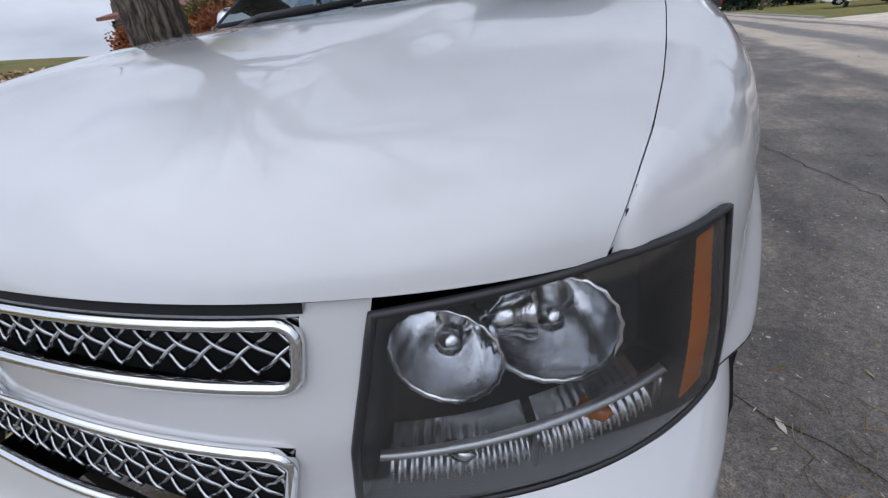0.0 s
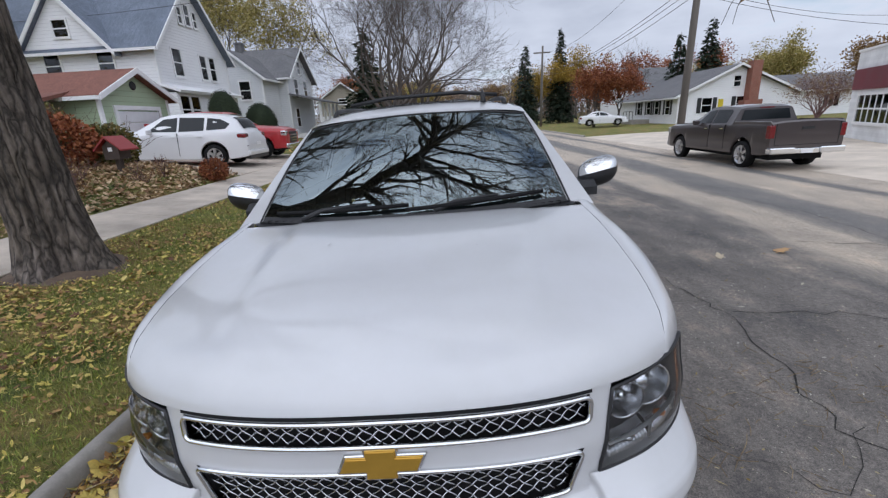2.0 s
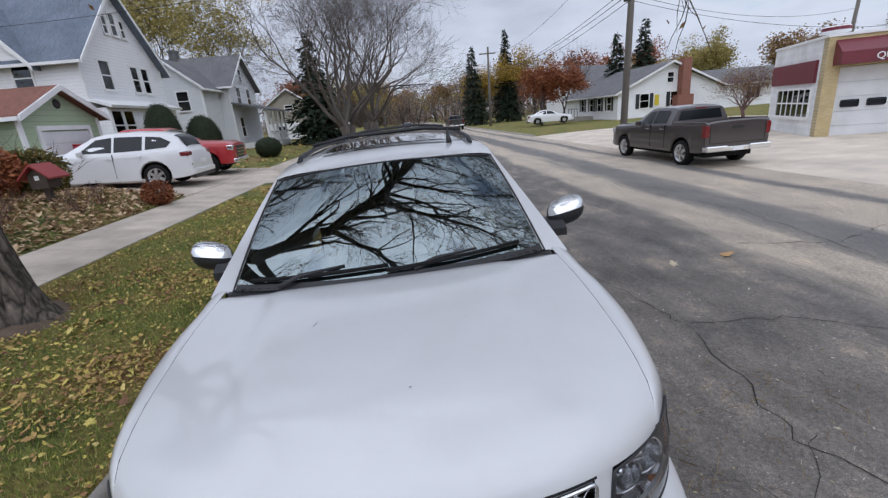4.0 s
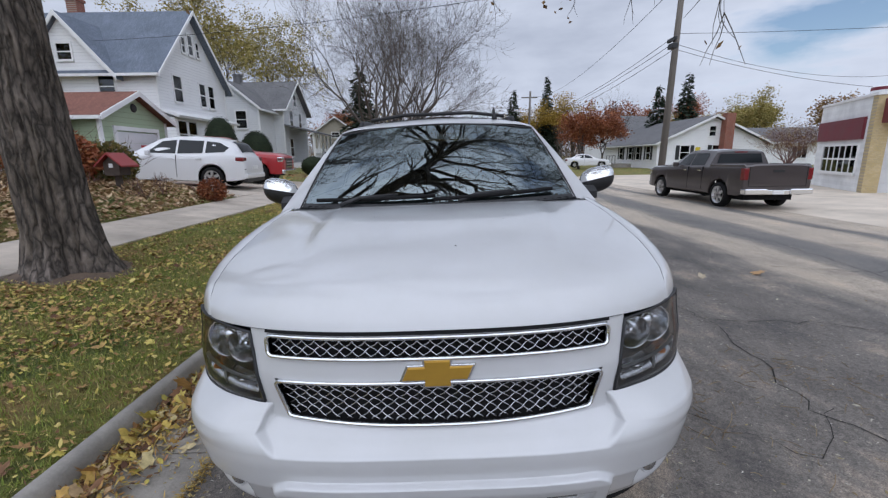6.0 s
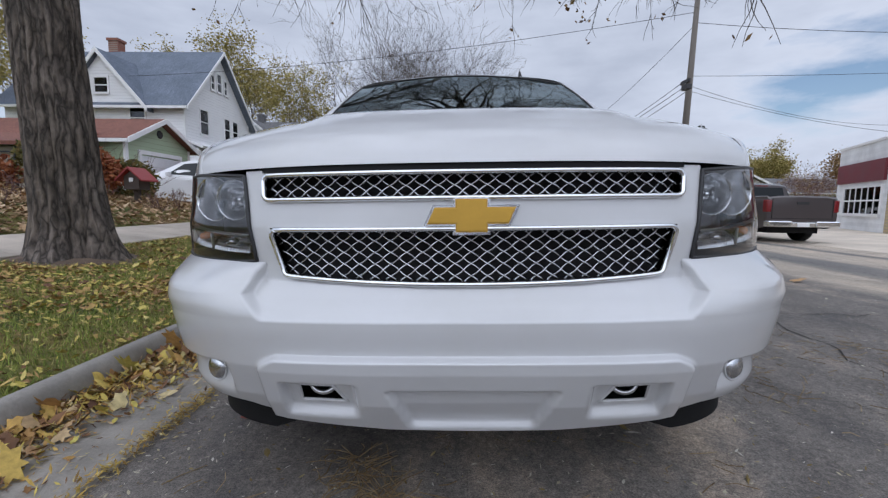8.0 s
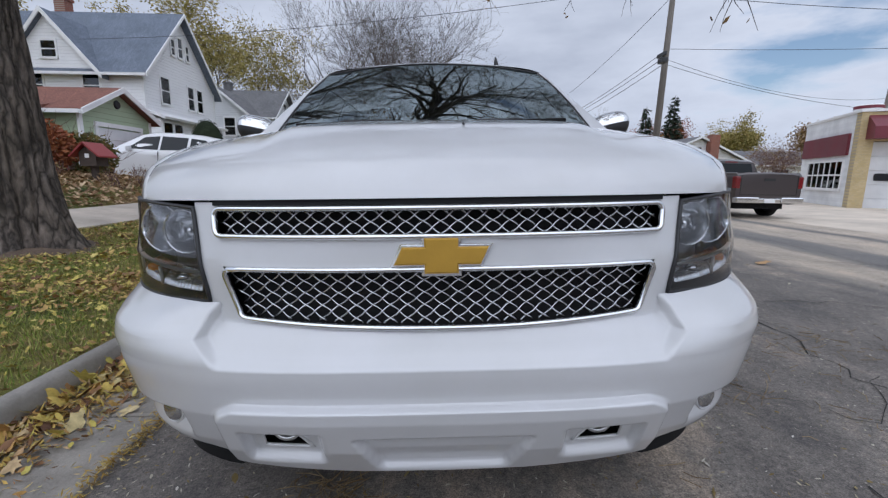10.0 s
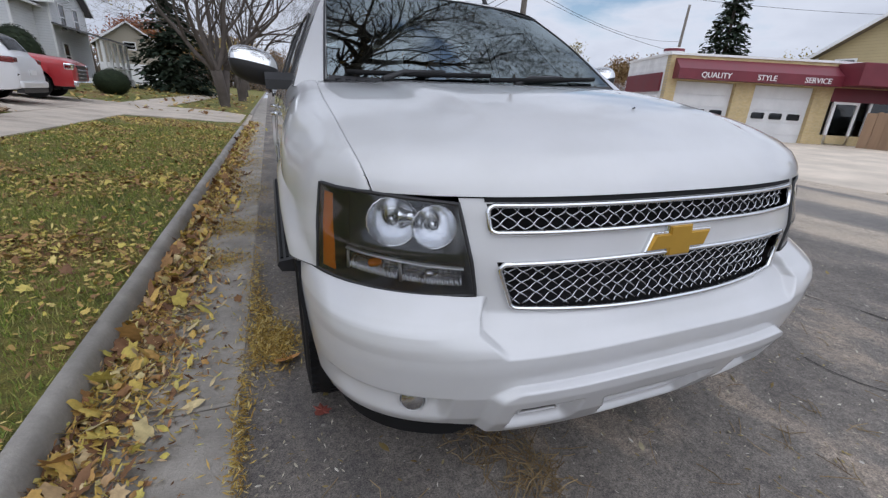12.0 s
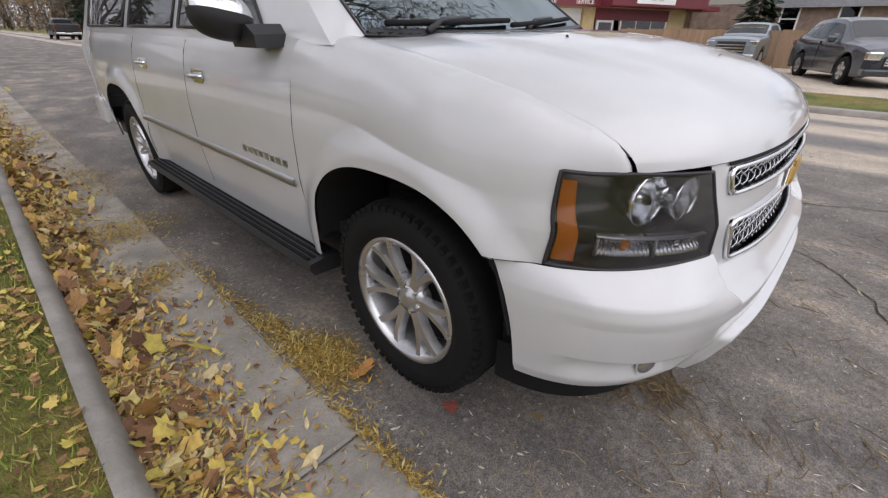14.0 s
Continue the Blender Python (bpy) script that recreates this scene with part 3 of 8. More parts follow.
def bumper_at(q, z):
    """q runs from -1 at one wheel arch to 1 at the other."""
    b, n = table(z, B_ROWS), table(z, CORNER_ROWS)
    ye = min(-0.335, arch_front(z) - 0.004) if z < 0.765 else -0.5
    xe = A0 * (1 - ((Y0 - ye) / b) ** n) ** (1 / n)
    f = math.sin(abs(q) * math.pi / 2) ** 0.62 if q else 0.0
    edge = table(z, [(0.635, 0.535), (0.65, 0.545), (0.688, 0.588), (0.762, 0.558)])
    x = f * xe
    x = max(0.0, x + (edge - 0.555) * math.exp(-((x - 0.555) / 0.09) ** 2))
    k = soft(edge - 0.012, 0.75, x)
    n = table(z, N_ROWS) * (1 - k) + n * k
    y = Y0 - b * (1 - (x / A0) ** n) ** (1 / n)
    x = x * (1 - table(z, [(0.28, 0.06), (0.4, 0.025), (0.55, 0.01), (0.7, 0.0)]) )
    ax = abs(x)
    # the raised lower lip with its flat centre panel
    rim = 0.562 - 0.06 * soft(0.49, 0.545, z) ** 2
    lip_on = 1 - soft(rim - 0.022, rim + 0.006, ax)
    d = 0.030 * lip_on * soft(0.542, 0.531, z)
    half = 0.165 + 0.05 * (z - 0.33) / 0.125
    d -= 0.026 * (1 - soft(half - 0.006, half + 0.006, ax)) * soft(0.452, 0.445, z) * soft(0.312, 0.335, z)
    d -= 0.036 * soft(0.290, 0.315, ax) * (1 - soft(0.485, 0.50, ax)) * soft(0.470, 0.460, z) * soft(0.350, 0.385, z)
    # scoop round the fog lamp, deepest under its upper edge
    d -= 0.045 * soft(0.655, 0.680, ax) * (1 - soft(0.88, 0.95, ax)) * soft(0.503, 0.495, z) * soft(0.375, 0.47, z)
    # outside a slanted edge the face runs higher, below the headlamps
    d += table(z, [(0.629, 0.0), (0.635, 0.007), (0.66, 0.030), (0.69, 0.043), (0.70, 0.044), (0.72, 0.043), (0.745, 0.030), (0.764, 0.006)]) * soft(edge - 0.010, edge + 0.016, ax) * (1 - soft(0.93, 1.0, ax))
    return (math.copysign(x, q) if q else 0.0, y - d, z)


qs = steps(-1, 1, 520)
zs_b = steps(0.30, 0.39, 12) + steps(0.395, 0.475, 18) + steps(0.482, 0.524, 9) + steps(0.528, 0.546, 8) + [0.56, 0.58, 0.60, 0.615, 0.624, 0.628, 0.631, 0.634, 0.637, 0.645, 0.655, 0.665, 0.675, 0.682, 0.686, 0.689, 0.692, 0.696, 0.700, 0.705, 0.710, 0.715, 0.72, 0.74, 0.758, 0.764]


def bumper_trim(q, z):
    """The lower edge rises away from the centre."""
    x, y, zz = bumper_at(q, z)
    k = table(abs(x), [(0, 0.302), (0.22, 0.306), (0.5, 0.332), (0.62, 0.36), (0.9, 0.36), (1.0, 0.37)])
    return bumper_at(q, z if z > 0.58 else 0.58 - (0.58 - z) * (0.58 - k) / 0.28)


def bumper_open(q, z):
    x, y, zz = bumper_trim(q, z)
    if abs(x) < 0.556 and zz > min(0.716, grille_low(x) - 0.008):
        return False
    return not (hook_side(zz) < abs(x) < 0.456 and 0.398 < zz < 0.452)


def hook_side(z):
    """Slanted inner edge of the tow hook opening."""
    return 0.33 + 0.035 * (z - 0.398) / 0.054


def bumper_spot(x, z, out=0.0):
    """The point of the bumper cover at x and z."""
    lo, hi = 0.0, 1.0
    for _ in range(24):
        mid = (lo + hi) / 2
        lo, hi = (mid, hi) if bumper_at(mid, z)[0] < abs(x) else (lo, mid)
    p = bumper_at(lo, z)
    return (math.copysign(p[0], x), p[1] - out, z)


bumper = sheet("front_bumper", bumper_trim, qs, zs_b, WHITE_PAINT, CAR, "white moulded front bumper with tow hook openings", keep=bumper_open, flip=True)


def dam_at(q, z):
    """A rubber strip set back under the bumper, lower beside the wheels."""
    x = 0.90 * math.sin(q * math.pi / 2)
    y = -0.14 - 0.60 * (1 - abs(x / 0.905) ** 3.3) ** (1 / 3.3)
    low = table(abs(x), [(0.0, 0.30), (0.45, 0.30), (0.60, 0.240), (0.95, 0.240)])
    return (x, y, low + (0.40 - low) * z)


sheet("air_dam", dam_at, steps(-0.985, 0.985, 60), [0.0, 0.06, 0.3, 1.0], RUBBER, CAR, "black rubber air dam", flip=True)
for s in (-1, 1):
    bm = bmesh.new()
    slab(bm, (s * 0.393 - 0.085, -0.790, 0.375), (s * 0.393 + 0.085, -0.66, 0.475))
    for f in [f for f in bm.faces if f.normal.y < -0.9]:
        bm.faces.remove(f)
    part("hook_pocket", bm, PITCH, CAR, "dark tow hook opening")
    hook = [(s * 0.395 + 0.034 * math.cos(a), -0.832 + 0.012 * math.sin(a), 0.450 + 0.028 * math.sin(a)) for a in steps(math.pi * 0.95, math.pi * 2.05, 14)]
    tube("tow_hook", hook, 0.007, DULL_CHROME, CAR, "steel tow hook")
    rim = [(hook_side(z), z) for z in steps(0.398, 0.452, 6)] + [(x, 0.452) for x in steps(0.37, 0.456, 8)[1:]] + [(0.456, z) for z in steps(0.452, 0.398, 6)[1:]] + [(x, 0.398) for x in steps(0.456, 0.33, 10)[1:-1]]
    v, f = ring_tube([bumper_spot(s * x, z) for x, z in rim], 0.005, 6, True)
    put_mesh("opening_lip", v, f, WHITE_PAINT, CAR, "", True)
    fv, ff = lathe([(0.010, 0.0), (0.008, 0.02), (0.002, 0.034), (-0.008, 0.042), (-0.03, 0.044)], 28, "y")
    spot = bumper_spot(s * 0.742, 0.515)
    turn = Matrix.Translation((s * 0.742, spot[1] + 0.056, 0.450)) @ Matrix.Scale(0.85, 4) @ Matrix.Rotation(s * radians(24), 4, "Z") @ Matrix.Rotation(math.pi, 4, "Z")
    put_mesh("fog_lamp", [turn @ Vector(v) for v in fv], ff, FLUTED, CAR, "round clear fog lamp", True)
    rv, rf = ring_tube([turn @ Vector((0.045 * math.cos(a), -0.006, 0.045 * math.sin(a))) for a in steps(0, 2 * math.pi, 28)[:-1]], 0.003, 6, True)
    put_mesh("fog_lamp_rim", rv, rf, WHITE_PAINT, CAR, "white rim of the fog lamp", True)

# the panel that carries both grilles
W_ROWS = [(0.70, 0.48), (0.726, 0.492), (0.857, 0.538), (0.927, 0.553), (1.0, 0.560), (1.03, 0.562)]
E_ROWS = [(0.70, 0.572), (0.762, 0.582), (1.0, 0.622), (1.03, 0.626)]


def face_x(u, z):
    w, e = table(z, W_ROWS), table(z, E_ROWS)
    a = abs(u)
    x = w * a / 0.7 if a <= 0.7 else w + (e - w) * (a - 0.7) / 0.3
    return math.copysign(x, u)


sheet("grille_panel", lambda u, z: skin(face_x(u, z), z, -0.003 if z < 0.72 else 0.0), steps(-1, -0.7, 6) + steps(-0.7, 0.7, 40)[1:] + steps(0.7, 1, 6)[1:], [0.665, 0.67, 0.675, 0.68, 0.685, 0.69, 0.695, 0.70, 0.705, 0.71, 0.715, 0.72, 0.726, 0.77, 0.81, 0.857, 0.88, 0.905, 0.927, 0.96, 1.0, 1.012], WHITE_PAINT, CAR, "white panel round the two grilles", keep=lambda u, z: abs(u) > 0.7 or not (grille_low(face_x(u, z)) < z < 0.857 or 0.927 < z < 1.0), flip=True)
sheet("grille_gap", lambda x, z: skin(x, z, 0.004), steps(-0.565, 0.565, 40), [1.0045, 1.024], PITCH, CAR, "dark gap between grille and hood", flip=True)
GRILLES = ((0.931, 0.997, "upper"), (0.730, 0.853, "lower"))


def opening(z0, z1, n=30, inset=0.0):
    """The rounded outline of a grille opening, on the skin."""
    r = 0.018
    pts = []
    za, zb = z0 + inset, z1 - inset
    def w(z):
        return table(z, W_ROWS) - inset
    for x in steps(-(w(za) - r), w(za) - r, n):
        pts.append((x, za if z0 > 0.8 else za - 0.726 + grille_low(x)))
    for a in (20, 45, 70):
        c = (w(za + r) - r, za + r)
        pts.append((c[0] + r * math.sin(radians(a)), c[1] - r * math.cos(radians(a))))
    for a in (0, 20, 45, 70, 90):
        c = (w(zb - r) - r, zb - r)
        pts.append((c[0] + r * math.cos(radians(a)), c[1] + r * math.sin(radians(a))))
    for x in steps(w(zb) - r, -(w(zb) - r), n)[1:]:
        pts.append((x, zb))
    for a in (20, 45, 70, 90):
        c = (-(w(zb - r) - r), zb - r)
        pts.append((c[0] - r * math.sin(radians(a)), c[1] + r * math.cos(radians(a))))
    for a in (0, 20, 45, 70):
        c = (-(w(za + r) - r), za + r)
        pts.append((c[0] - r * math.cos(radians(a)), c[1] - r * math.sin(radians(a))))
    return pts


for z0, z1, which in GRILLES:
    # near-black backing sheet: the shade behind the mesh is in its colour
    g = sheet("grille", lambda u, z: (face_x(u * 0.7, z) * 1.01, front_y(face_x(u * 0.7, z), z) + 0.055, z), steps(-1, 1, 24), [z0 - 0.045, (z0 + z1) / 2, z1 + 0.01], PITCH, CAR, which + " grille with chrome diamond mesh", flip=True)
    v, f = ring_tube([skin(x, z, 0.006) for x, z in opening(z0, z1)], 0.0078, 8, True, 0.9)
    put_mesh("grille_frame", v, f, CHROME, g, "bright chrome frame", True)
    cell_w, cell_h = 0.0418, 0.0305
    k_max = int(1.5 / cell_w)
    for sgn in (-1, 1):
        for k in range(-k_max, k_max + 1):
            run = []
            for i in range(-12, 49):
                z = z0 + (z1 - z0) * i / 48
                x = k * cell_w + sgn * (z - (z0 + z1) / 2) * cell_w / cell_h
                x += 0.0022 * math.sin(2 * math.pi * (z - (z0 + z1) / 2) / cell_h) * sgn
                if abs(x) < table(z, W_ROWS) - 0.003 and z > (z0 if z0 > 0.8 else z0 - 0.722 + grille_low(x)):
                    run.append((x, front_y(x, z) + 0.014 + sgn * 0.0025 * math.cos(2 * math.pi * (z - z0) / cell_h), z))
            run = run[::2]
            if len(run) > 2:
                v, f = ring_tube(run, 0.0027, 5)
                put_mesh("wire", v, f, GRILLE_CHROME, g, "", True)

# emblem: a plain gold bow-tie shape with a chrome rim
def emblem_shape(k):
    pts = [(-0.128, -0.024), (-0.046, -0.024), (-0.046, -0.048), (0.046, -0.048), (0.046, -0.024), (0.106, -0.024), (0.128, 0.024), (0.046, 0.024), (0.046, 0.048), (-0.046, 0.048), (-0.046, 0.024), (-0.106, 0.024)]
    out = []
    n = len(pts)
    for i, (x, z) in enumerate(pts):
        a, b = Vector(pts[i - 1]), Vector(pts[(i + 1) % n])
        p = Vector((x, z))
        d1, d2 = (p - a).normalized(), (b - p).normalized()
        n1, n2 = Vector((d1.y, -d1.x)), Vector((d2.y, -d2.x))
        m = n1 + n2
        m = m / max(0.3, m.dot(n1))
        out.append((x + k * m.x, z + k * m.y))
    return out


def emblem(name, k, y0, y1, mat, label):
    bm = bmesh.new()
    prism(bm, emblem_shape(k), "y", y0, y1)
    bmesh.ops.recalc_face_normals(bm, faces=bm.faces)
    top = [f for f in bm.faces if f.normal.y < -0.9]
    bmesh.ops.bevel(bm, geom=list({e for f in top for e in f.edges}), offset=0.004, segments=3, affect="EDGES")
    ob = part(name, bm, mat, CAR, label)
    ob.matrix_basis = Matrix.Translation((0, front_y(0, 0.89), 0.885)) @ Matrix.Rotation(radians(-4), 4, "X") @ Matrix.Scale(0.87, 4)
    return ob


emblem("emblem_rim", 0.008, -0.014, 0.01, CHROME, "chrome emblem rim")
emblem("emblem_face", 0.0, -0.021, -0.005, GOLD, "gold emblem face")

# headlamps
def lamp_low(x):
    return table(x, [(0.57, 0.766), (0.7, 0.762), (0.85, 0.764), (0.97, 0.775)])


def lamp_pt(a, c, out):
    x = 0.6
    z = 0.9
    for _ in range(3):
        e0, e1 = lamp_edges(z)
        x = e0 + (e1 - e0) * (1 - (1 - a) ** 1.5)
        z = lamp_low(x) + (lamp_top(x) - lamp_low(x)) * c
    return skin(x, z, out)


for s in (-1, 1):
    def flip_pt(p, s=s):
        return (s * p[0], p[1], p[2])
    lamp = sheet("headlamp", lambda a, c: flip_pt(lamp_pt(a, c, -0.095 if 0.02 < a < 0.98 and 0.02 < c < 0.98 else 0.002)), [0, 0.015, 0.03] + steps(0.06, 0.94, 16) + [0.97, 0.985, 1], [0, 0.015, 0.03] + steps(0.1, 0.9, 8) + [0.97, 0.985, 1], LAMP_DARK, CAR, "clear headlamp in a black housing", flip=s > 0)
    lens = sheet("lens", lambda a, c: flip_pt(lamp_pt(a, c, 0.006)), steps(0, 1, 24), steps(0, 1, 10), LENS, lamp, "clear lens", flip=s < 0)
    lens.visible_shadow = False
    rim = [flip_pt(lamp_pt(a, 0, 0.004)) for a in steps(0, 1, 20)] + [flip_pt(lamp_pt(1, c, 0.004)) for c in steps(0, 1, 10)[1:]] + [flip_pt(lamp_pt(a, 1, 0.004)) for a in steps(1, 0, 20)[1:]] + [flip_pt(lamp_pt(0, c, 0.004)) for c in steps(1, 0, 10)[1:-1]]
    v, f = ring_tube(rim, 0.0055, 6, True)
    put_mesh("lamp_seal", v, f, BLACK, lamp, "", True)
    sheet("side_reflector", lambda a, c: flip_pt(lamp_pt(0.79 + 0.03 * c + (0.15 - 0.03 * c) * a, 0.05 + 0.86 * c, -0.005 - 0.0015 * (int(40 * c) % 2))), steps(0, 1, 6), steps(0, 1, 40), AMBER, lamp, "ribbed amber side reflector", flip=s > 0)
    cups = []
    for a, c, r, nm in ((0.150, 0.715, 0.056, "inner reflector bowl"), (0.385, 0.715, 0.064, "outer reflector bowl")):
        p = Vector(lamp_pt(a, c, -0.016))
        nrm = Vector(lamp_pt(a, c, 0.1)) - Vector(lamp_pt(a, c, 0.0))
        aim = Vector((nrm.x * 0.35, nrm.y, 0)).normalized()
        cups.append(p - aim * 0.035)
        prof = [(-0.080, r * 0.62), (-0.030, r * 0.90), (0.0, r * 1.03), (0.004, r * 1.0), (-0.004, r * 0.96), (-0.025, r * 0.90), (-0.050, r * 0.76), (-0.066, r * 0.48), (-0.072, 0.013), (-0.045, 0.012), (-0.030, 0.017), (-0.018, 0.014), (-0.014, 0.0)]
        vs, fs = lathe(prof, 40, "y")
        # fluted facets down the bowl
        vs = [((x * k, y, z * k) if math.hypot(x, z) > 0.02 else (x, y, z)) for x, y, z in vs for k in (1 + 0.035 * (round(math.atan2(z, x) * 20 / math.pi) % 2),)]
        q = Vector((0, 1, 0)).rotation_difference(aim).to_matrix().to_4x4()
        m = Matrix.Translation(p) @ q
        put_mesh("reflector", [flip_pt(m @ Vector(v)) for v in vs], fs, MIRROR_BOWL, lamp, nm, True)
    v, f = ring_tube([cups[0].lerp(cups[1], t) + Vector((0, 0, 0.012)) for t in steps(0.25, 0.75, 6)], [0.034, 0.028, 0.025, 0.025, 0.028, 0.034, 0.036][:7], 16, cap=False)
    put_mesh("bowl_bridge", [flip_pt(p) for p in v], f, MIRROR_BOWL, lamp, "bright bridge between the bowls", True)
    for k in range(2):
        a0 = 0.055 + 0.325 * k
        sheet("turn_reflector", lambda a, c: flip_pt(lamp_pt(a0 + 0.30 * a, 0.09 + 0.19 * c + 0.10 * (a0 - 0.055 + 0.3 * a), -0.008 - 0.045 * c * c - 0.0025 * math.sin(24 * math.pi * a) * (1 - c))), steps(0, 1, 80), steps(0, 1, 5), FLUTED, lamp, "fluted turn signal reflector", flip=s > 0)
        tube("signal_divider", [flip_pt(lamp_pt(a0 + 0.305, 0.08 + 0.20 * c + 0.10 * (a0 + 0.25), -0.006)) for c in steps(0, 1, 4)], 0.0045, DULL_CHROME, lamp, "", 6)
    sheet("trim_bar", lambda a, c: flip_pt(lamp_pt(0.04 + 0.66 * a, 0.285 + 0.075 * a + 0.030 * c, (-0.004, -0.001, -0.012)[int(2 * c)])), steps(0, 1, 20), [0, 0.5, 1], DULL_CHROME, lamp, "slim bright bar", flip=s > 0)
    for a, nm in ((0.20, "clear bulb"), (0.52, "amber bulb")):
        p = flip_pt(lamp_pt(a, 0.20 + 0.10 * a, -0.020))
        vs, fs = lathe([(-0.02, 0.0), (-0.015, 0.010), (0.01, 0.012), (0.02, 0.0)], 14, "x")
        put_mesh("bulb", [(p[0] + v[0], p[1] + v[1], p[2] + v[2]) for v in vs], fs, AMBER if a > 0.5 else CHROME, lamp, nm, True)

# upper body
def wind_at(u, v):
    b = Vector((0.795 * u, 0.30 + 0.10 * u * u, 1.272 + 0.018 * u * u))
    t = Vector((0.685 * u, 1.06 + 0.075 * u * u, 1.772 - 0.045 * u * u))
    p = b.lerp(t, v)
    p.z += 0.022 * math.sin(math.pi * v)
    return tuple(p)


sheet("windshield", wind_at, steps(-0.985, 0.985, 24), steps(0.02, 0.99, 12), WINDSHIELD, CAR, "raked windshield reflecting bare branches", flip=False).visible_shadow = False
sheet("frit_band", lambda u, v: tuple(Vector(wind_at(u, v)) + Vector((0, -0.004, 0.005))), steps(-0.98, 0.98, 24), steps(0.0, 0.035, 3), BLACK, CAR, "black band along the foot of the windshield")
v, f = ring_tube([wind_at(u, 0.0) for u in steps(-1, 1, 20)] + [wind_at(1, v) for v in steps(0, 1, 10)[1:]] + [wind_at(u, 1.0) for u in steps(1, -1, 20)[1:]] + [wind_at(-1, v) for v in steps(1, 0, 10)[1:-1]], 0.006, 6, True)
put_mesh("windshield_seal", v, f, BLACK, CAR, "black windshield seal", True)
sheet("cowl", lambda u, v: (0.82 * u, 0.285 + 0.09 * u * u + 0.075 * v, 1.262 + 0.018 * u * u + 0.012 * v), steps(-1, 1, 24), steps(0, 1, 3), BLACK, CAR, "black slotted cowl below the windshield")
for k in range(36):
    u = -0.9 + 1.8 * k / 35
    block("cowl_slot", (0.82 * u - 0.012, 0.31 + 0.09 * u * u, 1.268 + 0.018 * u * u), (0.82 * u + 0.012, 0.335 + 0.09 * u * u, 1.283 + 0.018 * u * u), PITCH, CAR)


def roof_z(u, y):
    z = table(y, [(1.06, 1.772), (1.12, 1.794), (1.25, 1.822), (1.5, 1.852), (2.2, 1.882), (3.2, 1.885), (4.2, 1.855), (4.62, 1.815)])
    return z - (0.045 + 0.012 * soft(1.2, 2.5, y)) * u * u - 0.02 * abs(u) ** 8


sheet("roof", lambda u, v: (u * 0.70, (1.06 + 0.075 * u * u) * (1 - v) + 4.62 * v, roof_z(u, (1.06 + 0.075 * u * u) * (1 - v) + 4.62 * v)), steps(-1, 1, 20), [0, 0.008, 0.017, 0.035, 0.06, 0.1, 0.2, 0.4, 0.6, 0.8, 0.95, 1], WHITE_PAINT, CAR, "white roof panel")

sheet("sunroof", lambda u, v: (u * 0.44, 1.42 + 0.62 * v, roof_z(u * 0.63, 1.42 + 0.62 * v) + 0.004), steps(-1, 1, 12), steps(0, 1, 8), plain("sunroof_glass", (0.012, 0.014, 0.016), 0.04, 0.0, 1.0), CAR, "dark glass sunroof")


def belt_x(y):
    return side_x(y, 1.26)


def green_at(s, y, w, out=0.0):
    """Side of the cabin from belt (w = 0) to roof edge (w = 1)."""
    zt = roof_z(1.0, max(1.14, y))
    xb, xt = belt_x(max(0.6, y)), 0.70
    x = xb + (xt - xb) * (0.85 * w + 0.15 * w * w)
    z = 1.26 + (zt - 1.26) * w
    return (s * (x + out * 0.9), y, z + out * 0.4)


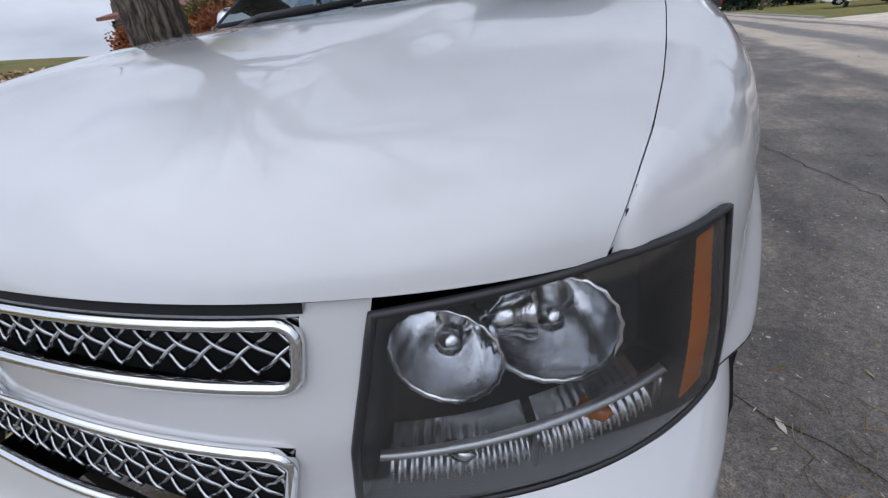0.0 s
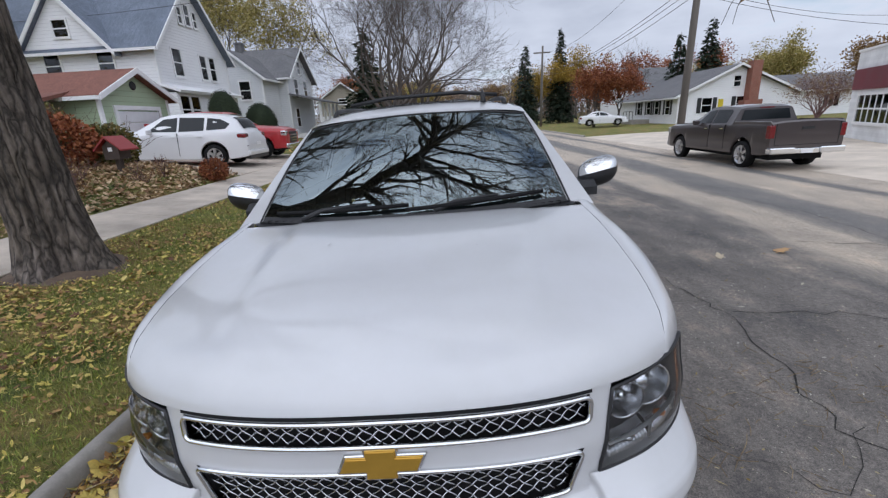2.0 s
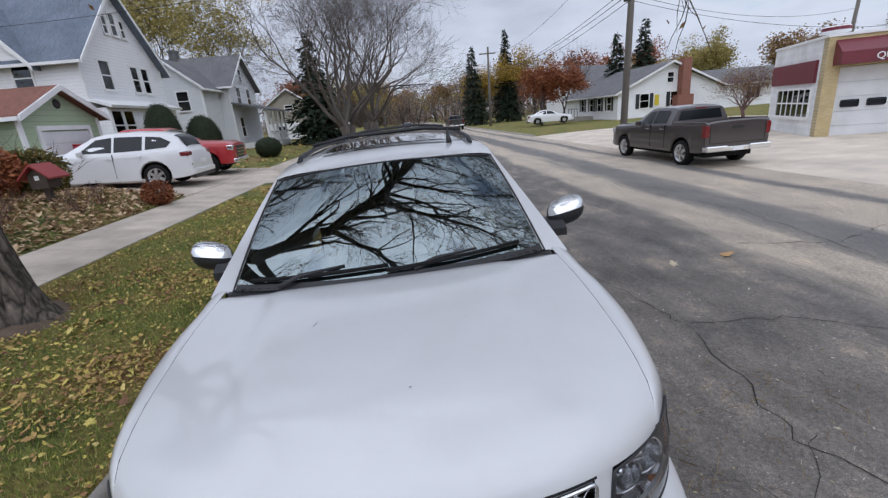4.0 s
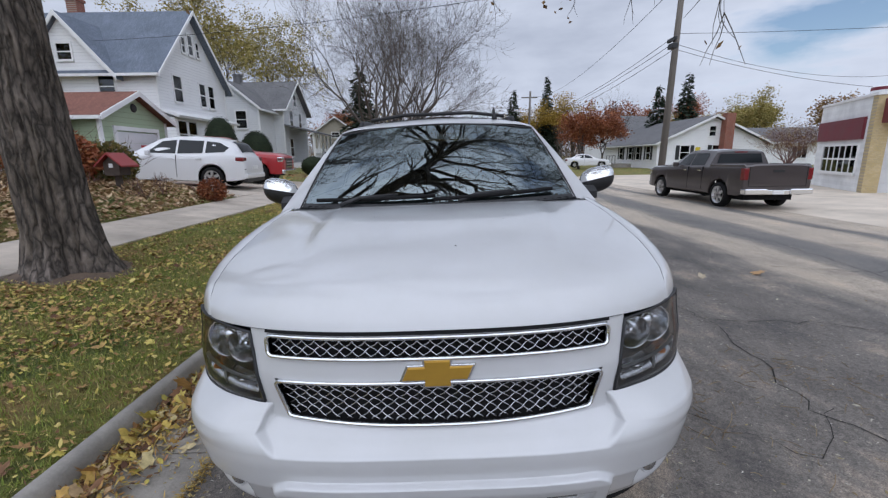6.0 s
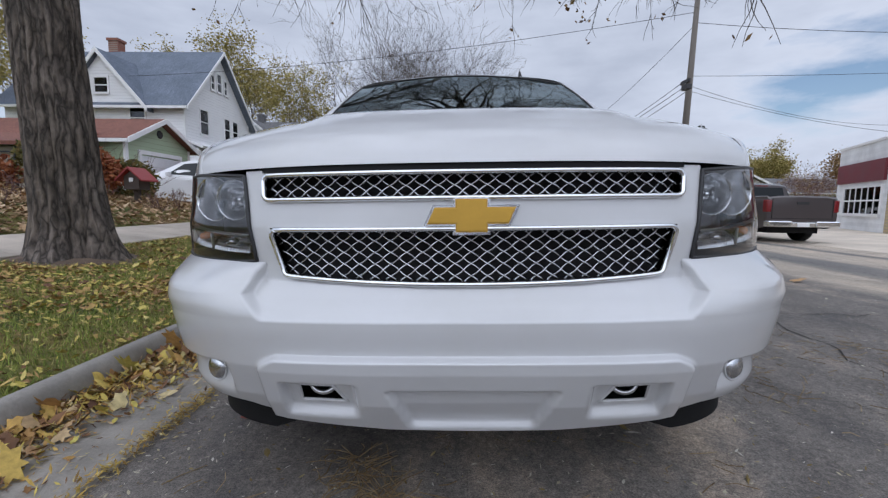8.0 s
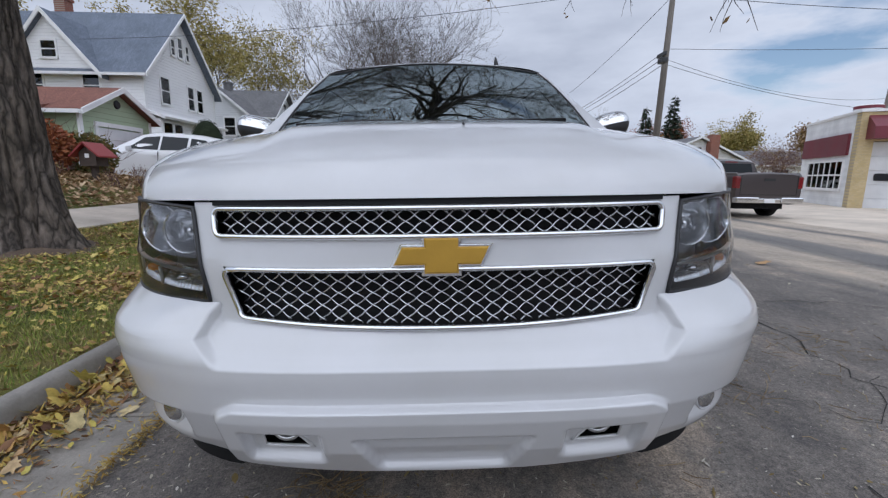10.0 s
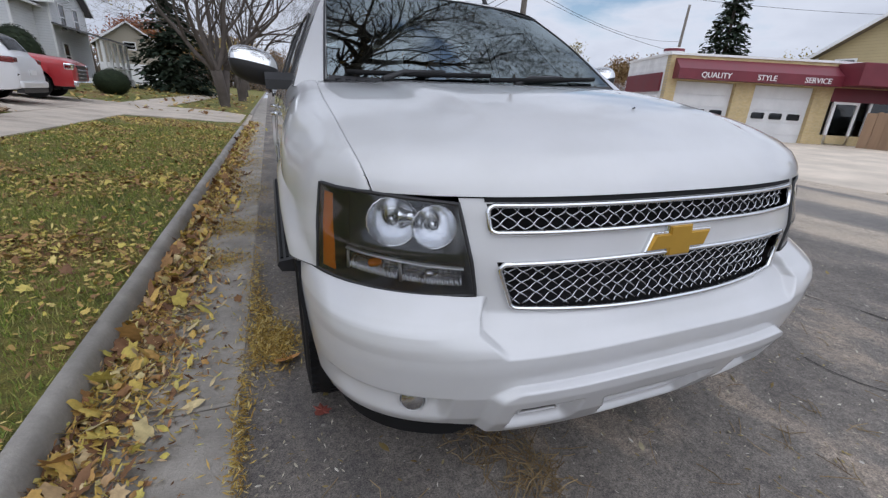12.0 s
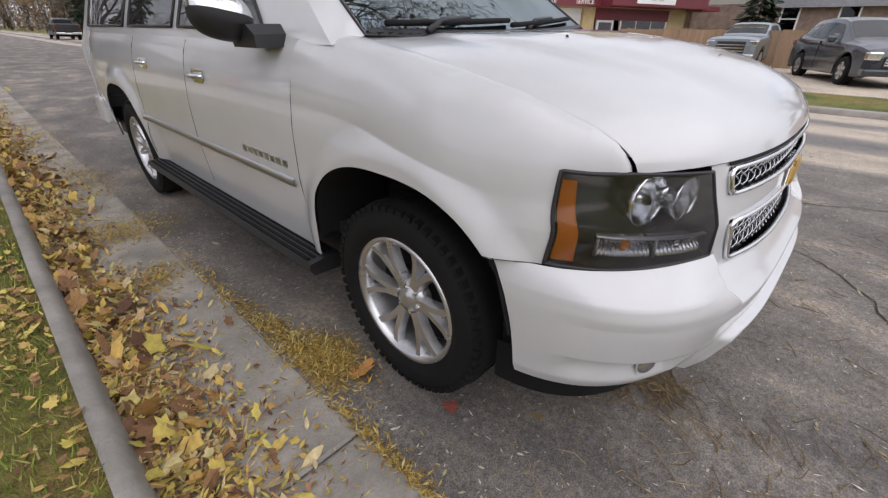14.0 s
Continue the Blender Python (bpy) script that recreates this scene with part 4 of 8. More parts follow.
for s in (-1, 1):
    def door_side(y, v, s=s):
        zb, zt = low_z(y), 1.26
        z = zb + (zt - zb) * v
        return (s * side_x(y, z), y, z)
    cols = [0.64, 0.67, 0.7] + steps(0.8, 2.8, 20) + steps(2.82, 3.86, 44) + steps(3.9, 4.66, 10)
    sheet("body_side", door_side, cols, steps(0, 1, 20), WHITE_PAINT, CAR, "white doors and rear quarter panel", flip=s < 0)
    def cabin_side(q, w, s=s):
        yf = 0.42 + 0.72 * w
        return green_at(s, yf + (4.62 - 0.25 * w - yf) * q, w)
    sheet("cabin_side", cabin_side, steps(0, 1, 40), steps(0, 1, 8), WHITE_PAINT, CAR, "white window frame and pillars", flip=s < 0)
    sheet("a_pillar", lambda q, w: tuple(Vector(wind_at(s * 0.99, w)).lerp(Vector(green_at(s, 0.42 + 0.72 * w, w)), q)), steps(0, 1, 4), steps(0, 1, 10), WHITE_PAINT, CAR, "white windshield pillar", flip=s > 0)
    for y0, y1, nm in ((0.98, 1.93, "front door window"), (2.03, 2.92, "rear door window"), (3.06, 4.38, "rear side window")):
        def pane(q, w, y0=y0, y1=y1, s=s):
            ww = 0.09 + 0.72 * w
            ya = y0 + (0.62 * ww - 0.12 if y0 < 1 else 0.0)
            return green_at(s, ya + (y1 - ya) * q, ww, 0.005)
        sheet("side_window", pane, steps(0, 1, 8), steps(0, 1, 5), TINTED, CAR, "dark tinted " + nm, flip=s < 0).visible_shadow = False
        loop = [pane(q, 0) for q in steps(0, 1, 8)] + [pane(1, w) for w in steps(0, 1, 5)[1:]] + [pane(q, 1) for q in steps(1, 0, 8)[1:]] + [pane(0, w) for w in steps(1, 0, 5)[1:-1]]
        v, f = ring_tube(loop, 0.009, 6, True)
        put_mesh("window_seal", v, f, BLACK, CAR, "", True)
    for y0 in (0.655, 1.80, 2.80):
        tube("door_seam", [(s * (side_x(y0 + 0.1 * soft(0.7, 0.4, z), z) - 0.0005), y0, z) for z in steps(low_z(y0) + 0.05, 1.25, 14)], 0.0022, PITCH, CAR, "", 5)
    tube("hood_seam", [(s * (seam(y)[0] + 0.001), y, seam(y)[1] - 0.002) for y in steps(-0.612, 0.36, 60)], 0.0016, PITCH, CAR, "", 5)
    tube("bumper_seam", [(s * (side_x(y, 0.764) - 0.0006), y, 0.764) for y in steps(-0.54, -0.335, 8)], 0.0016, PITCH, CAR, "", 5)
    # side moulding, badge bars, handles
    sheet("side_moulding", lambda y, k: (s * (side_x(y, 0.725) + (0.012 if 0 < k < 3 else 0.0)), y, (0.705, 0.710, 0.738, 0.743)[int(k)]), [0.70, 0.705] + steps(0.75, 2.8, 20) + [2.82], [0, 1, 2, 3], DULL_CHROME, CAR, "grey body moulding", flip=s < 0)
    for k in range(8):
        yy = 0.74 + 0.055 * k
        block("badge_bar", (s * (side_x(yy, 0.8) + 0.0), yy, 0.785), (s * (side_x(yy, 0.8) + 0.006), yy + 0.034, 0.812), DULL_CHROME, CAR)
    for yh, zh in ((1.60, 1.085), (2.55, 1.10)):
        cup = sheet("handle_cup", lambda a, b: (s * (side_x(yh, zh) + 0.002 + 0.004 * math.sin(math.pi * a)), yh - 0.085 + 0.17 * a, zh - 0.032 + 0.064 * b), steps(0, 1, 6), steps(0, 1, 4), CHROME, CAR, "chrome handle backing", flip=s < 0)
        tube("handle_grip", [(s * (side_x(yh, zh) + 0.012 + 0.028 * math.sin(math.pi * a)), yh - 0.095 + 0.19 * a, zh + 0.004) for a in steps(0, 1, 8)], 0.012, CHROME, cup, "chrome door handle", 8)
    # running board
    bm = bmesh.new()
    prism(bm, [(s * 0.90, 0.36), (s * 0.91, 0.405), (s * 0.98, 0.412), (s * 1.065, 0.402), (s * 1.075, 0.38), (s * 1.055, 0.345), (s * 0.93, 0.335)], "y", 0.56, 2.86)
    board = part("running_board", bm, BLACK, CAR, "black ribbed running board")
    for k in range(5):
        block("tread_rib", (s * (0.93 + 0.028 * k), 0.60, 0.404), (s * (0.945 + 0.028 * k), 2.82, 0.4155 - 0.001 * k), RUBBER, board)
    # mirror: black foot and lower shell, chrome cap
    def mirror_shell(a, b, lo, hi, s=s):
        th, ph = math.pi * a, math.pi * (lo + (hi - lo) * b)
        x = 1.085 + 0.115 * math.copysign(abs(math.cos(th)) ** 0.75, math.cos(th))
        r = abs(math.sin(th)) ** 0.7
        return (s * x, 0.86 - 0.085 * r * math.sin(ph) + 0.04, 1.355 - 0.088 * r * math.cos(ph) + 0.02 * (x - 1.085) / 0.1)
    mir = sheet("wing_mirror", lambda a, b: mirror_shell(a, b, 0.0, 0.55), steps(0, 1, 20), steps(0, 1, 8), BLACK, CAR, "black and chrome wing mirror", flip=s < 0)
    sheet("mirror_cap", lambda a, b: mirror_shell(a, b, 0.55, 1.0), steps(0, 1, 20), steps(0, 1, 8), CHROME, mir, "chrome mirror cap", flip=s < 0)
    sheet("mirror_back", lambda a, b: (mirror_shell(a, 0, 0.0, 1)[0], 0.895, mirror_shell(a, 0, 0, 1)[2] + (mirror_shell(a, 1, 0, 1)[2] - mirror_shell(a, 0, 0, 1)[2]) * b), steps(0, 1, 20), steps(0, 1, 2), BLACK, mir)
    bm = bmesh.new()
    prism(bm, [(0.74, 1.245), (0.93, 1.245), (0.95, 1.29), (0.92, 1.325), (0.80, 1.325), (0.74, 1.29)], "x", s * 0.90, s * 1.04)
    part("mirror_foot", bm, BLACK, mir)
    # wipers
    w0 = (-0.55 if s < 0 else 0.12)
    tube("wiper_arm", [(w0, 0.30 + 0.03, 1.30), (w0 + 0.10, 0.36, 1.335), (w0 + 0.32, 0.40, 1.345)], [0.014, 0.011, 0.007], BLACK, CAR, "black wiper arm", 6)
    tube("wiper_blade", [tuple(Vector(wind_at(u / 0.78, 0.055 + 0.05 * (u - w0))) + Vector((0, -0.010, 0.016))) for u in steps(w0 - 0.14, w0 + 0.54, 10)], 0.011, RUBBER, CAR, "black wiper blade", 6)
    # roof rail
    rail = tube("roof_rail", [(s * 0.60, 1.42, roof_z(0.86, 1.42) + 0.0), (s * 0.60, 1.50, roof_z(0.86, 1.5) + 0.022)] + [(s * 0.60, yy, roof_z(0.86, yy) + 0.028) for yy in steps(1.7, 4.2, 8)] + [(s * 0.60, 4.35, roof_z(0.86, 4.35))], 0.017, BLACK, CAR, "black roof rail", 8)
for yy in (1.95, 3.6):
    tube("cross_bar", [(-0.60, yy, roof_z(0.86, yy) + 0.06), (-0.3, yy, roof_z(0.0, yy) + 0.055), (0.3, yy, roof_z(0.0, yy) + 0.055), (0.60, yy, roof_z(0.86, yy) + 0.06)], 0.016, BLACK, CAR, "black roof cross bar", 8)
tube("roof_antenna", [(0.45, 1.40, roof_z(0.64, 1.4)), (0.45, 1.44, roof_z(0.64, 1.44) + 0.05), (0.45, 1.46, roof_z(0.64, 1.46) + 0.085)], [0.022, 0.014, 0.006], BLACK, CAR, "small black roof antenna", 8)
# tail, cabin floor and seats close the body
sheet("tailgate", lambda u, w: (u * (side_x(4.62, 0.8) if w < 0.5 else 0.94 - 0.47 * (w - 0.5)), 4.64 - 0.2 * max(0, w - 0.5), 0.45 + 1.33 * w), steps(-1, 1, 10), steps(0, 1, 10), WHITE_PAINT, CAR, "white tailgate")
block("rear_bumper", (-0.97, 4.55, 0.42), (0.97, 4.78, 0.68), WHITE_PAINT, CAR, "white rear bumper", 0.03)
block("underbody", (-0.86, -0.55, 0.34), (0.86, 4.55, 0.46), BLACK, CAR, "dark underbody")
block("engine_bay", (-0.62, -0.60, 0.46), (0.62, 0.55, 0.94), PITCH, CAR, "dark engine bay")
bm = bmesh.new()
prism(bm, [(0.42, 0.95), (0.36, 1.24), (0.60, 1.30), (0.95, 1.27), (1.05, 1.18), (1.0, 0.95)], "x", -0.80, 0.80)
part("dashboard", bm, INTERIOR, CAR, "dark grey dashboard")
block("cabin_floor", (-0.9, 0.55, 0.5), (0.9, 4.55, 0.58), INTERIOR, CAR, "dark cabin floor")
for sx in (-0.40, 0.40):
    for ys_ in (1.55, 2.6):
        bm = bmesh.new()
        slab(bm, (sx - 0.25, ys_ - 0.25, 0.58), (sx + 0.25, ys_ + 0.3, 0.98), 0.05)
        slab(bm, (sx - 0.24, ys_ + 0.2, 0.95), (sx + 0.24, ys_ + 0.36, 1.42), 0.05)
        slab(bm, (sx - 0.13, ys_ + 0.22, 1.44), (sx + 0.13, ys_ + 0.32, 1.62), 0.04)
        part("seat", bm, INTERIOR, CAR, "dark seat with headrest")
v, f = ring_tube([(0.40 + 0.185 * math.cos(a), 1.10 + 0.07 * math.sin(a), 1.17 + 0.17 * math.sin(a)) for a in steps(0, 2 * math.pi, 24)[:-1]], 0.015, 6, True)
put_mesh("steering_wheel", v, f, BLACK, CAR, "black steering wheel", True)

# wheels
def make_wheel(parent, r=0.390, width=0.255, rim=0.258, spokes=6, side=1, mat=ALLOY):
    """A wheel standing on the y-z plane, its face towards +x for side 1."""
    w = width / 2
    hold = new("wheel")
    hold.parent = parent
    prof = [(-w * 0.8, rim), (-w, rim + 0.03), (-w, r - 0.05), (-w * 0.86, r - 0.015), (-w * 0.5, r), (w * 0.5, r), (w * 0.86, r - 0.015), (w, r - 0.05), (w + 0.004, r - 0.09), (w, rim + 0.03), (w * 0.86, rim)]
    vs, fs = lathe([(side * a, q) for a, q in prof], 56, "x")
    tyre = put_mesh("tyre", vs, fs, RUBBER, hold, "black tyre with block tread", True)
    bm = bmesh.new()
    for k in range(56):
        m = Matrix.Rotation(2 * math.pi * k / 56, 4, "X")
        for j, (a, b) in enumerate(((-w * 0.92, -w * 0.5), (-w * 0.42, w * 0.0), (w * 0.08, w * 0.46), (w * 0.54, w * 0.95))):
            off = 0.008 if j % 2 else -0.004
            top = r + 0.002 if j in (1, 2) else r - 0.010
            slab(bm, (side * a, off - 0.013, r - 0.03), (side * b, off + 0.013, top), 0.0, m)
    part("tread", bm, RUBBER, tyre)
    vs, fs = lathe([(side * a, q) for a, q in [(w * 0.82, rim + 0.004), (w * 0.92, rim), (w * 0.9, rim - 0.014), (w * 0.7, rim - 0.024), (-w * 0.8, rim - 0.035)]], 56, "x")
    put_mesh("rim", vs, fs, mat, hold, "polished alloy rim", True)
    # flat near-black disc painted as the shade behind the spokes
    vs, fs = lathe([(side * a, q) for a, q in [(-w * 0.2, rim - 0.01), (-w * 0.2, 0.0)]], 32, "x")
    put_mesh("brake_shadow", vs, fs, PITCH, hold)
    vs, fs = lathe([(side * a, q) for a, q in [(w * 0.72, 0.0), (w * 0.72, 0.03), (w * 0.66, 0.036), (w * 0.60, 0.062), (w * 0.42, 0.078), (w * 0.2, 0.08)]], 32, "x")
    put_mesh("hub_cap", vs, fs, mat, hold, "alloy hub cap", True)
    for k in range(spokes):
        for d in (-1, 1):
            a0 = 2 * math.pi * (k + 0.5) / spokes + 0.2
            bm = bmesh.new()
            ring = []
            for t in (0.0, 0.35, 0.7, 1.0):
                q = 0.06 + (rim - 0.068) * t
                a = a0 + d * (0.10 + 0.155 * t - 0.05 * math.sin(math.pi * t))
                x = side * w * (0.62 + 0.18 * t)
                hw = 0.020 - 0.004 * math.sin(math.pi * t)
                c, s_ = math.cos(a), math.sin(a)
                ring.append([bm.verts.new((x + dx, q * c - dn * s_, q * s_ + dn * c)) for dx, dn in ((0.0, -hw * 0.7), (side * -0.035, -hw * 1.2), (side * -0.035, hw * 1.2), (0.0, hw * 0.7))])
            for i in range(3):
                for j in range(4):
                    bm.faces.new((ring[i][j], ring[i][(j + 1) % 4], ring[i + 1][(j + 1) % 4], ring[i + 1][j]))
            part("spoke", bm, mat, hold)
    for k in range(6):
        a = 2 * math.pi * k / 6
        vs, fs = lathe([(side * w * 0.66, 0.0), (side * w * 0.66, 0.009), (side * w * 0.4, 0.01)], 8, "x")
        put_mesh("lug_nut", [(x, y + 0.055 * math.cos(a), z + 0.055 * math.sin(a)) for x, y, z in vs], fs, CHROME, hold)
    return hold


for s in (-1, 1):
    for yc in (0.057, 3.317):
        w = make_wheel(CAR, side=s)
        w.location = (s * 0.862, yc + 0.018, 0.394)
        w.rotation_euler = (radians(17 * (1 + yc)), 0, 0)
        block("axle_stub", (s * 0.3, yc - 0.05, 0.35), (s * 0.78, yc + 0.05, 0.45), BLACK, CAR)

# ---- houses, workshop ----
def siding(name, base, course=0.16, vary=0.06):
    """Horizontal boards: a saw-tooth in height drives the bump and a shadow line painted into each course."""
    m, n, l, p = tree_of(name)
    co = n.new("ShaderNodeTexCoord")
    sep = n.new("ShaderNodeSeparateXYZ")
    l.new(co.outputs["Object"], sep.inputs[0])
    d = n.new("ShaderNodeMath")
    d.operation = "DIVIDE"
    d.inputs[1].default_value = course
    l.new(sep.outputs["Z"], d.inputs[0])
    fr = n.new("ShaderNodeMath")
    fr.operation = "FRACT"
    l.new(d.outputs[0], fr.inputs[0])
    big = noise_node(n, l, 0.9, 5, 0.6)
    fine = noise_node(n, l, 18.0, 4, 0.6, (1, 1, 6))
    c1 = ramp_node(n, l, big.outputs["Fac"], [(0.3, shade_of(base, 1 - vary)), (0.7, shade_of(base, 1 + vary * 0.5))])
    c2 = ramp_node(n, l, fine.outputs["Fac"], [(0.3, (0.93, 0.93, 0.93)), (0.7, (1.0, 1.0, 1.0))])
    # shadow line under each board, darkened in the base colour
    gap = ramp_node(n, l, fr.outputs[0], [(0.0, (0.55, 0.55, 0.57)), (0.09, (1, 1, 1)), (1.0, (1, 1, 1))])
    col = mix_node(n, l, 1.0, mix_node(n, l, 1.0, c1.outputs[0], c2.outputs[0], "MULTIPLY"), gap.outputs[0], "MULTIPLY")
    l.new(col, p.inputs["Base Color"])
    p.inputs["Roughness"].default_value = 0.6
    b = n.new("ShaderNodeBump")
    b.inputs["Strength"].default_value, b.inputs["Distance"].default_value = 0.8, 0.02
    l.new(fr.outputs[0], b.inputs["Height"])
    b.invert = True
    l.new(b.outputs[0], p.inputs["Normal"])
    return m


def shingles(name, base):
    m, n, l, p = tree_of(name)
    br = n.new("ShaderNodeTexBrick")
    co = n.new("ShaderNodeTexCoord")
    mp = n.new("ShaderNodeMapping")
    mp.inputs["Rotation"].default_value = (0.0, 0.0, 0.0)
    l.new(co.outputs["Object"], mp.inputs[0])
    l.new(mp.outputs[0], br.inputs["Vector"])
    br.inputs["Scale"].default_value = 4.0
    br.inputs["Color1"].default_value = (*shade_of(base, 0.85), 1)
    br.inputs["Color2"].default_value = (*shade_of(base, 1.15), 1)
    br.inputs["Mortar"].default_value = (*shade_of(base, 0.6), 1)
    br.inputs["Mortar Size"].default_value = 0.02
    big = noise_node(n, l, 0.8, 5, 0.6)
    c = ramp_node(n, l, big.outputs["Fac"], [(0.3, (0.8, 0.8, 0.8)), (0.7, (1.12, 1.1, 1.08))])
    l.new(mix_node(n, l, 1.0, br.outputs["Color"], c.outputs[0], "MULTIPLY"), p.inputs["Base Color"])
    p.inputs["Roughness"].default_value = 0.9
    return m


def brickwork(name, c1, c2, mortar, scale=4.5):
    m, n, l, p = tree_of(name)
    br = n.new("ShaderNodeTexBrick")
    co = n.new("ShaderNodeTexCoord")
    mp = n.new("ShaderNodeMapping")
    mp.inputs["Rotation"].default_value = (radians(90), 0.0, 0.0)
    l.new(co.outputs["Object"], mp.inputs[0])
    l.new(mp.outputs[0], br.inputs["Vector"])
    br.inputs["Scale"].default_value = scale
    br.inputs["Color1"].default_value, br.inputs["Color2"].default_value, br.inputs["Mortar"].default_value = (*c1, 1), (*c2, 1), (*mortar, 1)
    br.inputs["Mortar Size"].default_value = 0.012
    big = noise_node(n, l, 1.3, 5, 0.6)
    c = ramp_node(n, l, big.outputs["Fac"], [(0.3, (0.82, 0.82, 0.82)), (0.7, (1.08, 1.08, 1.08))])
    l.new(mix_node(n, l, 1.0, br.outputs["Color"], c.outputs[0], "MULTIPLY"), p.inputs["Base Color"])
    p.inputs["Roughness"].default_value = 0.85
    return m


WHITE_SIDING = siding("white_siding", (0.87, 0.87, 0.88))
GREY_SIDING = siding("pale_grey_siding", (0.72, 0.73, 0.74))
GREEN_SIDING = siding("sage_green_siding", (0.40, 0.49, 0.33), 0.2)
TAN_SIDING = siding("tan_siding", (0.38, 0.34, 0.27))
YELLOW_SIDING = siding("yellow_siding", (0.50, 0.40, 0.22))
BLUE_ROOF = shingles("blue_grey_shingles", (0.15, 0.18, 0.23))
GREY_ROOF = shingles("grey_shingles", (0.15, 0.15, 0.155))
RED_ROOF = shingles("rust_red_shingles", (0.21, 0.085, 0.06))
TAN_ROOF = shingles("tan_shingles", (0.22, 0.18, 0.13))
TRIM = surface("white_trim_paint", (0.82, 0.82, 0.82), 0.5, 0, 0.06, 2, 50, 0.05)
DOOR_WHITE = surface("white_door_paint", (0.70, 0.71, 0.72), 0.45, 0, 0.08, 1.5, 40, 0.05)
MAROON = surface("maroon_metal", (0.16, 0.022, 0.035), 0.45, 0, 0.15, 1.2, 40, 0.05)
YELLOW_BRICK = brickwork("cream_brick", (0.52, 0.40, 0.20), (0.58, 0.46, 0.26), (0.42, 0.36, 0.25))
RED_BRICK = brickwork("red_brick", (0.24, 0.085, 0.06), (0.30, 0.11, 0.075), (0.3, 0.26, 0.22))
BLOCK_WHITE = brickwork("white_painted_block", (0.80, 0.81, 0.82), (0.815, 0.825, 0.835), (0.76, 0.77, 0.78), 1.8)
FENCE_WOOD = surface("fence_wood", (0.38, 0.25, 0.16), 0.8, 0, 0.2, 3, 60, 0.3, 0.004, (1, 1, 0.1), 0.25)
POLE_WOOD = surface("pole_wood", (0.17, 0.15, 0.13), 0.85, 0, 0.25, 2, 60, 0.5, 0.01, (1, 1, 0.08))
SHUTTER = plain("black_shutter", (0.02, 0.022, 0.025), 0.5)
# dark colour of flat panels that stand for unlit rooms behind glass
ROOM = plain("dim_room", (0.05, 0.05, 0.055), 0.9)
SIGN_WHITE = plain("sign_white", (0.8, 0.8, 0.8), 0.4)
CABLE = plain("cable_black", (0.012, 0.012, 0.013), 0.6)


def window(parent, m, w, h, sash=True, panes=1, frame_mat=None, name="window"):
    """A window in the x-z plane of m, facing -y, with trim, glass and a dark panel standing for the unlit room."""
    fm = frame_mat or TRIM
    bm = bmesh.new()
    t = 0.09
    for lo, hi in (((-w / 2 - t, -0.05, -t), (-w / 2, 0.03, h + t)), ((w / 2, -0.05, -t), (w / 2 + t, 0.03, h + t)), ((-w / 2, -0.05, h), (w / 2, 0.03, h + t)), ((-w / 2 - t, -0.09, -t - 0.02), (w / 2 + t, 0.03, -0.002))):
        slab(bm, lo, hi)
    if sash:
        slab(bm, (-w / 2, -0.025, h / 2 - 0.03), (w / 2, 0.02, h / 2 + 0.03))
    for k in range(1, panes):
        x = -w / 2 + w * k / panes
        slab(bm, (x - 0.025, -0.025, 0), (x + 0.025, 0.02, h))
    win = part(name, bm, fm, parent)
    win.matrix_basis = m
    g = block("pane", (-w / 2, -0.008, 0), (w / 2, -0.004, h), HOUSE_GLASS, win, "dark window glass")
    g.visible_shadow = False
    # no room is built: its dimness is the colour of this panel
    block("room_dark", (-w / 2, -0.002, 0), (w / 2, 0.004, h), ROOM, win)
    return win


def gable_house(name, label, m, w, d, wall_h, rise, wall, roof, over=0.35, base=-1.5, gable_fill=None):
    """Gable front in the x-z plane at y = 0, ridge along +y; m places it."""
    root = thing(name, label, "house")
    root.matrix_basis = m
    bm = bmesh.new()
    prism(bm, [(-w / 2, base), (w / 2, base), (w / 2, wall_h), (0, wall_h + rise), (-w / 2, wall_h)], "y", 0.0, d)
    part("wall", bm, wall, root)
    slope = rise / (w / 2)
    for s in (-1, 1):
        bm = bmesh.new()
        x1 = s * (w / 2 + over)
        z1 = wall_h - over * slope
        prism(bm, [(0, wall_h + rise + 0.03), (x1, z1 + 0.03), (x1, z1 + 0.19), (0, wall_h + rise + 0.19)], "y", -over, d + over)
        part("roof", bm, roof, root)
        bm = bmesh.new()
        prism(bm, [(0, wall_h + rise + 0.0), (x1, z1 + 0.0), (x1, z1 + 0.20), (0, wall_h + rise + 0.20)], "y", -over - 0.05, -over - 0.003)
        part("barge_board", bm, TRIM, root)
        block("gutter_trim", (min(x1, x1 + s * 0.1), -over, z1 + 0.02), (max(x1, x1 + s * 0.1), d + over, z1 + 0.15), TRIM, root)
    for s in (-1, 1):
        block("corner_board", (s * w / 2 - 0.07, -0.03, base), (s * w / 2 + 0.07, 0.07, wall_h), TRIM, root)
    return root


def face(x, y, z):
    """On the gable front."""
    return pose(x, y, z)


def flank(s, w, y, z):
    """On a long side: s = -1 or 1."""
    return pose(s * (w / 2), y, z, 0, 0, 90 * s)


def chimney(parent, x, y, z0, z1, mat, w=0.6):
    bm = bmesh.new()
    slab(bm, (x - w / 2, y - w / 2, z0), (x + w / 2, y + w / 2, z1))
    slab(bm, (x - w / 2 - 0.06, y - w / 2 - 0.06, z1), (x + w / 2 + 0.06, y + w / 2 + 0.06, z1 + 0.15))
    return part("chimney", bm, mat, parent, "brick chimney")


